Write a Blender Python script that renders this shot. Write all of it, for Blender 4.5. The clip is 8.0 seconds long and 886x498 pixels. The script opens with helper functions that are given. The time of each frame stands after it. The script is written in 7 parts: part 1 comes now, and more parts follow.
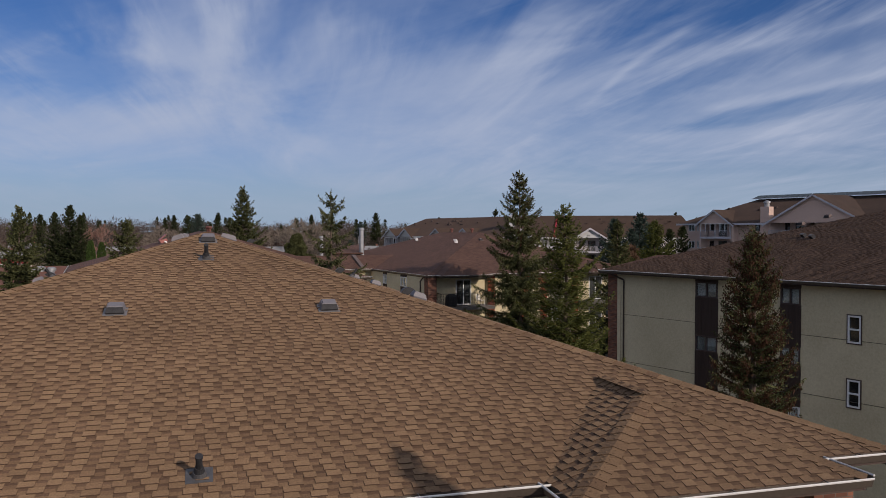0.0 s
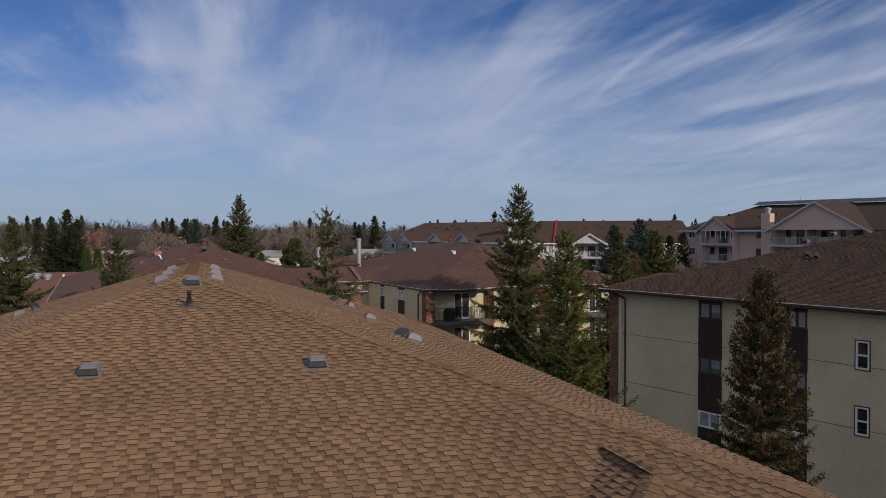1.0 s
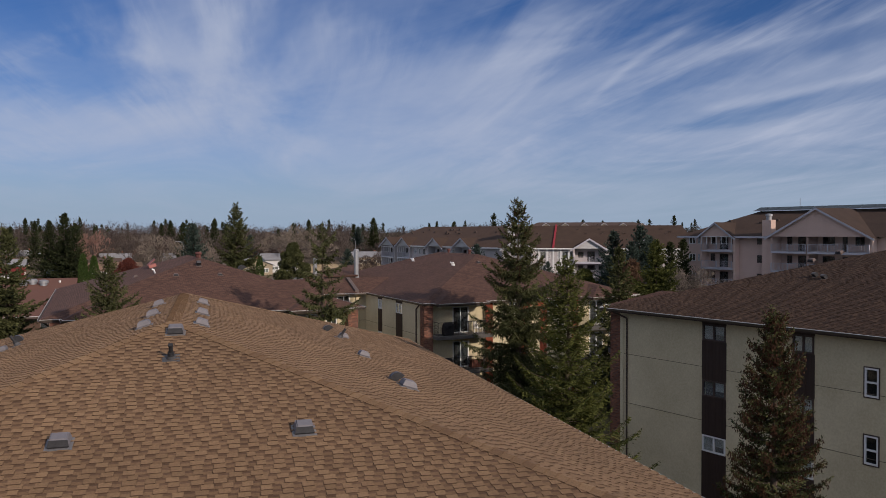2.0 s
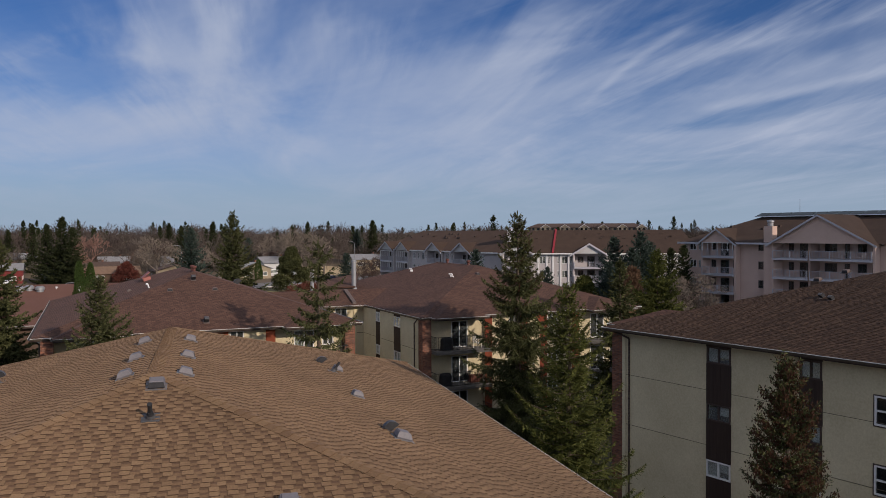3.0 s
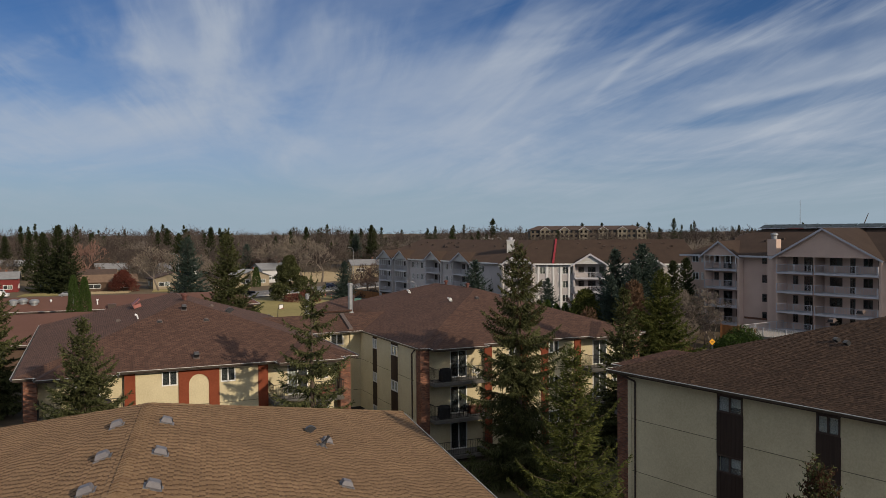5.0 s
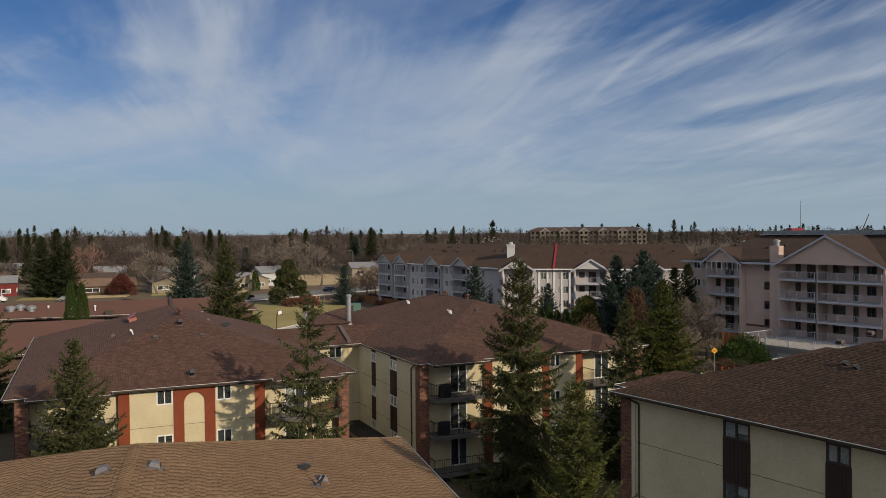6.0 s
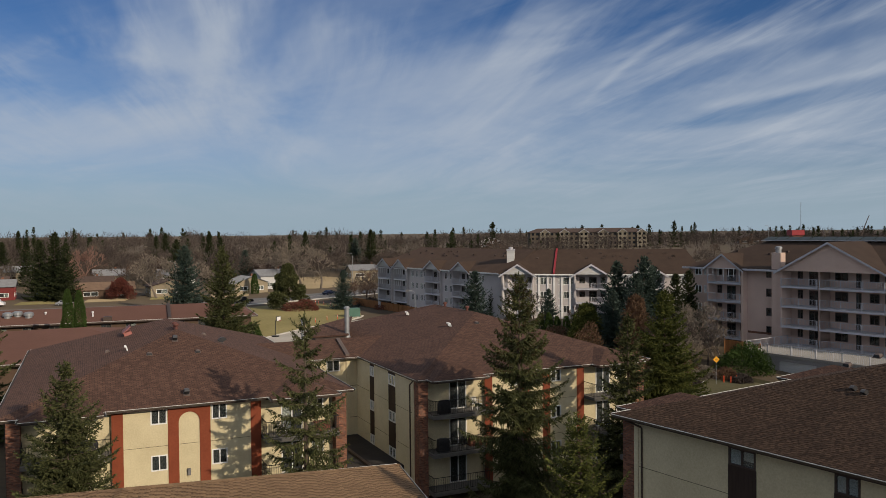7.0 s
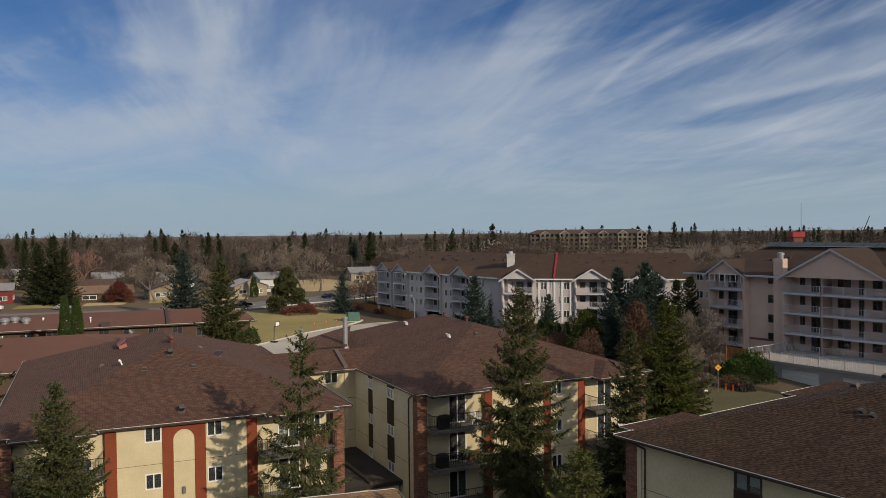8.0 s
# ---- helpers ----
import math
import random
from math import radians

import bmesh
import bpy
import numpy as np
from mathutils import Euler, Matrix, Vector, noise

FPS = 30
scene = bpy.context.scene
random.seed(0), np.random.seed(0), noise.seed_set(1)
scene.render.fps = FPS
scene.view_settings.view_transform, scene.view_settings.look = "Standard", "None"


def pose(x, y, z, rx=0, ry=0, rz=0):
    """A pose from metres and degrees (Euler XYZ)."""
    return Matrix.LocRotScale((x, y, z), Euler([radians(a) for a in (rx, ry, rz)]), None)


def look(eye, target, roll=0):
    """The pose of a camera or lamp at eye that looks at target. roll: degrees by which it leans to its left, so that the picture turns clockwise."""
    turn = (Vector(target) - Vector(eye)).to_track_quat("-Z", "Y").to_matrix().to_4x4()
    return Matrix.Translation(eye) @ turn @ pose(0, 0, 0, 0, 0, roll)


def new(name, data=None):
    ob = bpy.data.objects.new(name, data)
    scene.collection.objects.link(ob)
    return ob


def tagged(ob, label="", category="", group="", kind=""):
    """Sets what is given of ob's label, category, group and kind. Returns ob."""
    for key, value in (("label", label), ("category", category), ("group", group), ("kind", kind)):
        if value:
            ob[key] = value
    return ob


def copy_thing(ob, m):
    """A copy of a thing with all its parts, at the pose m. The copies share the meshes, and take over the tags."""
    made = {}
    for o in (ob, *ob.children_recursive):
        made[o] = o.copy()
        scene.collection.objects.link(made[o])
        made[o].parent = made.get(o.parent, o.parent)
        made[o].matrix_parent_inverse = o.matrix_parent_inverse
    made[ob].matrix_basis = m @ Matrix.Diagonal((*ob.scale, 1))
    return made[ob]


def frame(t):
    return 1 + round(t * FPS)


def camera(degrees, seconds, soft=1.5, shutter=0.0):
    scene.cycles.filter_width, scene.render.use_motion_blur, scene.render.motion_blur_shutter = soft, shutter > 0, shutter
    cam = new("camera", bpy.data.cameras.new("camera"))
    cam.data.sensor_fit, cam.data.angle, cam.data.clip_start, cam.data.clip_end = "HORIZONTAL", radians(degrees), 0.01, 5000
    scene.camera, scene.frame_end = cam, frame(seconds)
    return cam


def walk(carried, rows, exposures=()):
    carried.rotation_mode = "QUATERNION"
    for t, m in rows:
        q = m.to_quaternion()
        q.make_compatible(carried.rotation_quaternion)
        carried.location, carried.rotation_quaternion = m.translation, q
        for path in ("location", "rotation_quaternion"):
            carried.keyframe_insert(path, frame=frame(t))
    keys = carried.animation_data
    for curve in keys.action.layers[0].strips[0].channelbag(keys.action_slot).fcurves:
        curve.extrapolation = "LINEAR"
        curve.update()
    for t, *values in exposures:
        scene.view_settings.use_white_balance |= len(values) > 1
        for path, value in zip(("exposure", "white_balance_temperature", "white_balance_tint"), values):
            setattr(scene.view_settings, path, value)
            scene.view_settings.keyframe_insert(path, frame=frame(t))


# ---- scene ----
cam = camera(57.57, 8.0, soft=0.55)
METRES, EYE, TILT, LEAN, TURN = 8.9, 12.0, -1.26, 0.0, 0.0
ROWS = [
    (0.0, 0.0000, 0.0000, 0.0000, -0.000, 0.000, -0.00),
    (0.5, 0.0040, 0.0522, 0.0555, -0.033, 0.027, 0.03),
    (1.0, 0.0081, 0.1036, 0.1115, -0.071, 0.044, 0.07),
    (1.5, 0.0127, 0.1545, 0.1694, -0.099, 0.044, 0.10),
    (3.0, 0.0263, 0.3127, 0.3425, -0.159, 0.033, 0.23),
    (3.5, 0.0320, 0.3633, 0.4004, -0.176, 0.038, 0.28),
    (4.0, 0.0358, 0.4141, 0.4576, -0.181, 0.038, 0.33),
    (4.5, 0.0383, 0.4632, 0.5161, -0.187, 0.033, 0.39),
    (6.0, 0.0437, 0.6128, 0.6848, -0.198, 0.033, 0.49),
    (6.5, 0.0481, 0.6610, 0.7421, -0.198, 0.022, 0.53),
    (7.0, 0.0530, 0.7069, 0.8000, -0.203, 0.022, 0.56),
    (7.5, 0.0565, 0.7560, 0.8559, -0.209, 0.027, 0.57),
    (8.0, 0.0604, 0.7992, 0.8959, -0.209, 0.033, 0.61),
]
walk(cam, [(t, pose(0, 0, EYE, TILT, LEAN, TURN) @ pose(METRES * x, METRES * y, METRES * z, 90 + pitch, roll, yaw)) for t, x, y, z, yaw, pitch, roll in ROWS],
     [(0.0, 0.0, 6080, 17), (1.5, 0.0, 6080, 17), (3.0, 0.0, 6100, 16), (3.5, 0.0, 6480, 10), (8.0, 0.0, 6500, 9)])

# ---- light ----
SUN_H = Vector((0.66, -0.75, 0)).normalized()      # towards the sun, on the ground
SUN_EL = radians(20.5)
SUN_DIR = (SUN_H * math.cos(SUN_EL) + Vector((0, 0, math.sin(SUN_EL)))).normalized()
world = bpy.data.worlds.new("sky")
scene.world = world
world.use_nodes = True
wn, wl = world.node_tree.nodes, world.node_tree.links
wn.clear()


def wnode(kind, op="", **values):
    n = wn.new(kind)
    if op:
        n.operation = op
    for key, value in values.items():
        n.inputs[key].default_value = value
    return n


def wmath(op, a, b=None, c=None):
    n = wn.new("ShaderNodeMath")
    n.operation = op
    for i, v in enumerate((a, b, c)):
        if v is None:
            continue
        if isinstance(v, (int, float)):
            n.inputs[i].default_value = v
        else:
            wl.new(v, n.inputs[i])
    return n.outputs[0]


def wrange(v, a, b, c, d, smooth=True):
    n = wn.new("ShaderNodeMapRange")
    n.interpolation_type = "SMOOTHSTEP" if smooth else "LINEAR"
    for key, x in (("From Min", a), ("From Max", b), ("To Min", c), ("To Max", d)):
        n.inputs[key].default_value = x
    wl.new(v, n.inputs["Value"])
    return n.outputs["Result"]


w_out = wn.new("ShaderNodeOutputWorld")
w_sky = wn.new("ShaderNodeTexSky")
w_sky.sky_type = "NISHITA"
w_sky.sun_disc = False
w_sky.sun_elevation = SUN_EL
w_sky.sun_rotation = math.atan2(SUN_H.x, SUN_H.y)
w_sky.altitude = 600
w_sky.air_density, w_sky.dust_density, w_sky.ozone_density = 1.0, 0.15, 3.0
w_clear = wnode("ShaderNodeBackground", Strength=0.062)
w_deep = wnode("ShaderNodeVectorMath", "MULTIPLY")
w_deep.inputs[1].default_value = (0.43, 0.64, 0.94)
wl.new(w_sky.outputs["Color"], w_deep.inputs[0])
wl.new(w_deep.outputs[0], w_clear.inputs["Color"])
# cirrus: long streaks on a level sheet high above, all running one way
w_tc = wn.new("ShaderNodeTexCoord")
w_dir = wnode("ShaderNodeVectorMath", "NORMALIZE")
wl.new(w_tc.outputs["Generated"], w_dir.inputs[0])
w_sep = wn.new("ShaderNodeSeparateXYZ")
wl.new(w_dir.outputs[0], w_sep.inputs[0])
w_up = wmath("MAXIMUM", w_sep.outputs["Z"], 0.0)
w_den = wmath("ADD", w_up, 0.07)
w_px, w_py = wmath("DIVIDE", w_sep.outputs["X"], w_den), wmath("DIVIDE", w_sep.outputs["Y"], w_den)
STREAK = radians(-12.0)     # heading of the streaks, from straight ahead
w_a = wmath("ADD", wmath("MULTIPLY", w_px, math.cos(STREAK)), wmath("MULTIPLY", w_py, -math.sin(STREAK)))
w_l = wmath("ADD", wmath("MULTIPLY", w_px, math.sin(STREAK)), wmath("MULTIPLY", w_py, math.cos(STREAK)))


def cirrus(across, along, scale, detail, seed, twist):
    com = wn.new("ShaderNodeCombineXYZ")
    wl.new(wmath("MULTIPLY", w_a, across), com.inputs["X"])
    wl.new(wmath("MULTIPLY", w_l, along), com.inputs["Y"])
    com.inputs["Z"].default_value = seed
    n = wnode("ShaderNodeTexNoise", Scale=scale, Detail=detail, Roughness=0.58, Distortion=twist)
    wl.new(com.outputs[0], n.inputs["Vector"])
    return n.outputs["Fac"]


w_broad = wrange(cirrus(0.60, 0.30, 1.0, 5.0, 3.7, 1.1), 0.30, 0.72, 0.0, 1.0)
w_fine = wrange(cirrus(2.6, 0.32, 1.0, 7.0, 8.2, 0.9), 0.40, 0.72, 0.0, 1.0)
# direction as a sheet straight ahead, for the clear pools between the clouds
w_ahead = wmath("ADD", wmath("ABSOLUTE", w_sep.outputs["Y"]), 0.05)
w_u, w_v = wmath("DIVIDE", w_sep.outputs["X"], w_ahead), wmath("DIVIDE", w_sep.outputs["Z"], w_ahead)


def pool(u, v, ru, rv, slope=0.0):
    """1 in the middle of a clear pool of the sky, 0 at its soft edge."""
    du = wmath("DIVIDE", wmath("SUBTRACT", w_u, u), ru)
    dv = wmath("DIVIDE", wmath("SUBTRACT", wmath("SUBTRACT", w_v, v), wmath("MULTIPLY", wmath("SUBTRACT", w_u, u), slope)), rv)
    d = wmath("SQRT", wmath("ADD", wmath("MULTIPLY", du, du), wmath("MULTIPLY", dv, dv)))
    d = wmath("ADD", d, wmath("MULTIPLY", wmath("SUBTRACT", wmath("ADD", w_broad, wmath("MULTIPLY", w_fine, 0.5)), 0.75), 0.75))
    return wrange(d, 0.20, 1.30, 1.0, 0.0)


w_open = pool(-0.52, 0.285, 0.38, 0.125)
for p_, much in ((pool(-0.40, 0.185, 0.16, 0.045, -0.2), 0.8), (pool(0.33, 0.285, 0.42, 0.07, 0.1), 0.95), (pool(0.21, 0.235, 0.11, 0.035, 0.5), 0.55), (pool(0.43, 0.215, 0.22, 0.020, 0.26), 0.6), (pool(-0.08, 0.285, 0.12, 0.05), 0.75), (pool(0.47, 0.158, 0.20, 0.010, 0.20), 0.5)):
    w_open = wmath("MAXIMUM", w_open, wmath("MULTIPLY", p_, much))


def streaks(angle, bend, across, along, seed, detail=8.0):
    """Fine fibres of ice running up to the right, bent a little."""
    c_, s_ = math.cos(angle), math.sin(angle)
    v_ = wmath("SUBTRACT", w_v, wmath("MULTIPLY", wmath("MULTIPLY", w_u, w_u), bend))
    com = wn.new("ShaderNodeCombineXYZ")
    wl.new(wmath("MULTIPLY", wmath("ADD", wmath("MULTIPLY", w_u, c_), wmath("MULTIPLY", v_, s_)), along), com.inputs["X"])
    wl.new(wmath("MULTIPLY", wmath("SUBTRACT", wmath("MULTIPLY", v_, c_), wmath("MULTIPLY", w_u, s_)), across), com.inputs["Y"])
    com.inputs["Z"].default_value = seed
    n = wnode("ShaderNodeTexNoise", Scale=1.0, Detail=detail, Roughness=0.62, Distortion=0.5)
    wl.new(com.outputs[0], n.inputs["Vector"])
    return n.outputs["Fac"]


def plume(u0, u1, v0, slope, bend, width):
    """One bright thin fibre of cloud from u0 to u1."""
    du = wmath("SUBTRACT", w_u, u0)
    line = wmath("ADD", wmath("ADD", v0, wmath("MULTIPLY", du, slope)), wmath("MULTIPLY", wmath("MULTIPLY", du, du), bend))
    d = wmath("ADD", wmath("DIVIDE", wmath("ABSOLUTE", wmath("SUBTRACT", w_v, line)), width), wmath("MULTIPLY", wmath("SUBTRACT", w_thread, 0.5), 3.0))
    ends = wmath("MULTIPLY", wrange(w_u, u0 - 0.01, u0 + 0.03, 0.0, 1.0), wrange(w_u, u1 - 0.10, u1, 1.0, 0.0))
    return wmath("MULTIPLY", wrange(d, 0.0, 1.2, 1.0, 0.0), ends)


w_thread = streaks(radians(24), 0.25, 34.0, 5.0, 2.3)
w_band = wrange(streaks(radians(17), 0.20, 13.0, 1.7, 6.1), 0.38, 0.68, 0.0, 1.0)
w_side = wrange(w_u, -0.20, 0.30, 0.30, 1.0)
w_wisp = wmath("MULTIPLY", wmath("MULTIPLY", w_fine, wrange(w_u, -0.12, 0.25, 0.35, 0.7)), wmath("ADD", w_broad, 0.30))
w_wisp = wmath("ADD", w_wisp, wmath("MULTIPLY", wmath("MULTIPLY", wmath("SUBTRACT", w_band, 0.45), w_side), 0.70))
w_wisp = wmath("ADD", w_wisp, wmath("MULTIPLY", wmath("MULTIPLY", wmath("SUBTRACT", w_thread, 0.5), w_side), 0.9))
for p_ in (plume(0.172, 0.34, 0.152, 0.92, -1.6, 0.008), plume(0.30, 0.62, 0.140, 0.20, 0.05, 0.008)):
    w_wisp = wmath("ADD", w_wisp, wmath("MULTIPLY", p_, 0.65))
w_thick = wmath("ADD", wmath("MULTIPLY", w_broad, 0.34), 0.45)
w_sum = wmath("MAXIMUM", wmath("ADD", wmath("MULTIPLY", w_thick, wmath("SUBTRACT", 1.0, wmath("MULTIPLY", w_open, 0.92))), wmath("MULTIPLY", w_wisp, 0.30)), 0.0)
w_low = wrange(w_up, 0.02, 0.10, 0.9, 1.0)          # thinner towards the horizon
w_fac = wmath("MINIMUM", wmath("MULTIPLY", w_sum, w_low), 0.94)
w_cloud = wnode("ShaderNodeBackground", Color=(0.625, 0.70, 0.82, 1), Strength=0.66)
w_sunward = wnode("ShaderNodeVectorMath", "DOT_PRODUCT")      # thin cloud scatters forward, so it is brighter round the sun
w_sunward.inputs[1].default_value = SUN_DIR
wl.new(w_dir.outputs[0], w_sunward.inputs[0])
wl.new(wrange(w_sunward.outputs["Value"], 0.15, 1.0, 0.66, 1.15), w_cloud.inputs["Strength"])
w_tone = wn.new("ShaderNodeMix")
w_tone.data_type = "RGBA"
w_tone.inputs["A"].default_value, w_tone.inputs["B"].default_value = (0.625, 0.70, 0.82, 1), (0.76, 0.73, 0.69, 1)
wl.new(wrange(w_sunward.outputs["Value"], -0.1, 1.0, 0.0, 1.0), w_tone.inputs["Factor"])
wl.new(w_tone.outputs["Result"], w_cloud.inputs["Color"])
w_mix = wn.new("ShaderNodeMixShader")
wl.new(w_fac, w_mix.inputs[0])
wl.new(w_clear.outputs[0], w_mix.inputs[1])
wl.new(w_cloud.outputs[0], w_mix.inputs[2])
# pale blue haze low over the horizon
w_haze = wnode("ShaderNodeBackground", Color=(0.52, 0.67, 0.80, 1), Strength=0.57)
w_mix2 = wn.new("ShaderNodeMixShader")
wl.new(wrange(w_up, 0.0, 0.10, 0.9, 0.0), w_mix2.inputs[0])
wl.new(w_mix.outputs[0], w_mix2.inputs[1])
wl.new(w_haze.outputs[0], w_mix2.inputs[2])
wl.new(w_mix2.outputs[0], w_out.inputs["Surface"])

sun = new("sun", bpy.data.lights.new("sun", "SUN"))
sun.data.energy, sun.data.angle, sun.data.color = 3.15, radians(0.6), (1.0, 0.84, 0.66)
sun.matrix_world = look(SUN_DIR * 100, (0, 0, 0))

# ---- materials ----
def mat(name, color, rough=0.8, metal=0.0, spec=0.3):
    m = bpy.data.materials.new(name)
    m.use_nodes = True
    b = m.node_tree.nodes["Principled BSDF"]
    b.inputs["Base Color"].default_value = (*color, 1)
    b.inputs["Roughness"].default_value = rough
    b.inputs["Metallic"].default_value = metal
    b.inputs["Specular IOR Level"].default_value = spec
    if rough > 0.84:
        b.inputs["Diffuse Roughness"].default_value = 1.0
    return m


def nd(m, kind, **values):
    n = m.node_tree.nodes.new(kind)
    for key, value in values.items():
        if key in n.inputs:
            n.inputs[key].default_value = value
    return n


def ln(m, a, ao, b, bi):
    m.node_tree.links.new(a.outputs[ao], b.inputs[bi])


def noisy(name, c1, c2, scale=3.0, rough=0.85, bump=0.0, fine=40.0, spec=0.3, metal=0.0, coord="Object", stretch=(1, 1, 1), rand=0.0):
    """Two colours mixed by a coarse and a fine noise, with relief."""
    m = mat(name, c1, rough, metal, spec)
    b = m.node_tree.nodes["Principled BSDF"]
    tc, mp = nd(m, "ShaderNodeTexCoord"), nd(m, "ShaderNodeMapping", Scale=stretch)
    ln(m, tc, coord, mp, "Vector")
    n1 = nd(m, "ShaderNodeTexNoise", Scale=scale, Detail=6.0, Roughness=0.6)
    n2 = nd(m, "ShaderNodeTexNoise", Scale=fine, Detail=4.0, Roughness=0.65)
    ln(m, mp, "Vector", n1, "Vector")
    ln(m, mp, "Vector", n2, "Vector")
    add = nd(m, "ShaderNodeMath")
    add.operation = "ADD"
    ln(m, n1, "Fac", add, 0)
    ln(m, n2, "Fac", add, 1)
    last, out = add, 0
    if rand:
        oi = nd(m, "ShaderNodeNewGeometry")
        mul = nd(m, "ShaderNodeMath")
        mul.operation = "MULTIPLY_ADD"
        ln(m, oi, "Random Per Island", mul, 0)
        mul.inputs[1].default_value = rand
        ln(m, add, 0, mul, 2)
        last = mul
    rng = nd(m, "ShaderNodeMapRange")
    rng.inputs["From Min"].default_value, rng.inputs["From Max"].default_value = 0.7 + rand * 0.2, 1.3 + rand * 0.8
    ln(m, last, 0, rng, "Value")
    mix = nd(m, "ShaderNodeMix")
    mix.data_type = "RGBA"
    mix.inputs["A"].default_value, mix.inputs["B"].default_value = (*c1, 1), (*c2, 1)
    ln(m, rng, "Result", mix, "Factor")
    m.node_tree.links.new(mix.outputs["Result"], b.inputs["Base Color"])
    if bump:
        bp = nd(m, "ShaderNodeBump", Strength=0.6, Distance=bump)
        ln(m, add, 0, bp, "Height")
        ln(m, bp, "Normal", b, "Normal")
    return m


def shingle_mat(name, tones):
    """Asphalt shingle whose tone changes from tab to tab, with granules and faint streaks."""
    m = mat(name, tones[0], 0.92, 0, 0.2)
    b = m.node_tree.nodes["Principled BSDF"]
    geo, oi = nd(m, "ShaderNodeNewGeometry"), nd(m, "ShaderNodeObjectInfo")
    add, fr = nd(m, "ShaderNodeMath"), nd(m, "ShaderNodeMath")
    add.operation, fr.operation = "ADD", "FRACT"
    ln(m, geo, "Random Per Island", add, 0)
    ln(m, oi, "Random", add, 1)
    ln(m, add, 0, fr, 0)
    ramp = nd(m, "ShaderNodeValToRGB")
    ramp.color_ramp.interpolation = "LINEAR"
    els = ramp.color_ramp.elements
    while len(els) < len(tones):
        els.new(0.5)
    for i, (el, c) in enumerate(zip(els, tones)):
        el.position = i / (len(tones) - 1)
        el.color = (*c, 1)
    ln(m, fr, 0, ramp, "Fac")
    tc = nd(m, "ShaderNodeTexCoord")
    mp = nd(m, "ShaderNodeMapping")
    ln(m, geo, "Position", mp, "Vector")
    big = nd(m, "ShaderNodeTexNoise", Scale=0.5, Detail=5.0, Roughness=0.6)
    fine = nd(m, "ShaderNodeTexNoise", Scale=55.0, Detail=4.0, Roughness=0.7)
    ln(m, mp, "Vector", big, "Vector")
    ln(m, mp, "Vector", fine, "Vector")
    r1, r2 = nd(m, "ShaderNodeMapRange"), nd(m, "ShaderNodeMapRange")
    for r, lo, hi in ((r1, 0.86, 1.12), (r2, 0.62, 1.38)):
        r.inputs["From Min"].default_value, r.inputs["From Max"].default_value = 0.3, 0.7
        r.inputs["To Min"].default_value, r.inputs["To Max"].default_value = lo, hi
    ln(m, big, "Fac", r1, "Value")
    ln(m, fine, "Fac", r2, "Value")
    mul = nd(m, "ShaderNodeMath")
    mul.operation = "MULTIPLY"
    ln(m, r1, "Result", mul, 0)
    ln(m, r2, "Result", mul, 1)
    sc = nd(m, "ShaderNodeVectorMath")
    sc.operation = "SCALE"
    ln(m, ramp, "Color", sc, 0)
    m.node_tree.links.new(mul.outputs[0], sc.inputs["Scale"])
    ln(m, sc, "Vector", b, "Base Color")
    bp = nd(m, "ShaderNodeBump", Strength=0.5, Distance=0.003)
    ln(m, fine, "Fac", bp, "Height")
    ln(m, bp, "Normal", b, "Normal")
    return m


M_TAN_LIGHT = shingle_mat("light tan asphalt shingle", ((0.139, 0.090, 0.051), (0.156, 0.101, 0.058), (0.175, 0.115, 0.066), (0.147, 0.094, 0.054)))
M_TAN_DARK = shingle_mat("mid tan asphalt shingle", ((0.112, 0.070, 0.041), (0.129, 0.081, 0.047), (0.145, 0.093, 0.054), (0.120, 0.075, 0.044)))
# printed shadow band: the shade under the next course is in the colour
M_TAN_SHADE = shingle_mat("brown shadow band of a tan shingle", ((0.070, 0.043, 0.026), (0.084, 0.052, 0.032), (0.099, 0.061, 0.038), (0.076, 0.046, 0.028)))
M_BROWN_TAB = shingle_mat("dark brown asphalt tab", ((0.036, 0.022, 0.015), (0.054, 0.033, 0.022), (0.074, 0.046, 0.031), (0.044, 0.028, 0.019)))
# the same band for brown tabs, shade likewise put into the colour
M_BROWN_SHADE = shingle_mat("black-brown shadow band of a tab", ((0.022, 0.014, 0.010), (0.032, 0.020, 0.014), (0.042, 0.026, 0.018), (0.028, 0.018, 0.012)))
M_BUTT = noisy("raw dark asphalt edge", (0.058, 0.036, 0.023), (0.096, 0.060, 0.038), 6.0, 0.95, 0.0, 80)
M_TAN_BASE = noisy("tan shingle underlay", (0.12, 0.075, 0.05), (0.16, 0.10, 0.07), 1.2, 0.95, 0.001, 60)


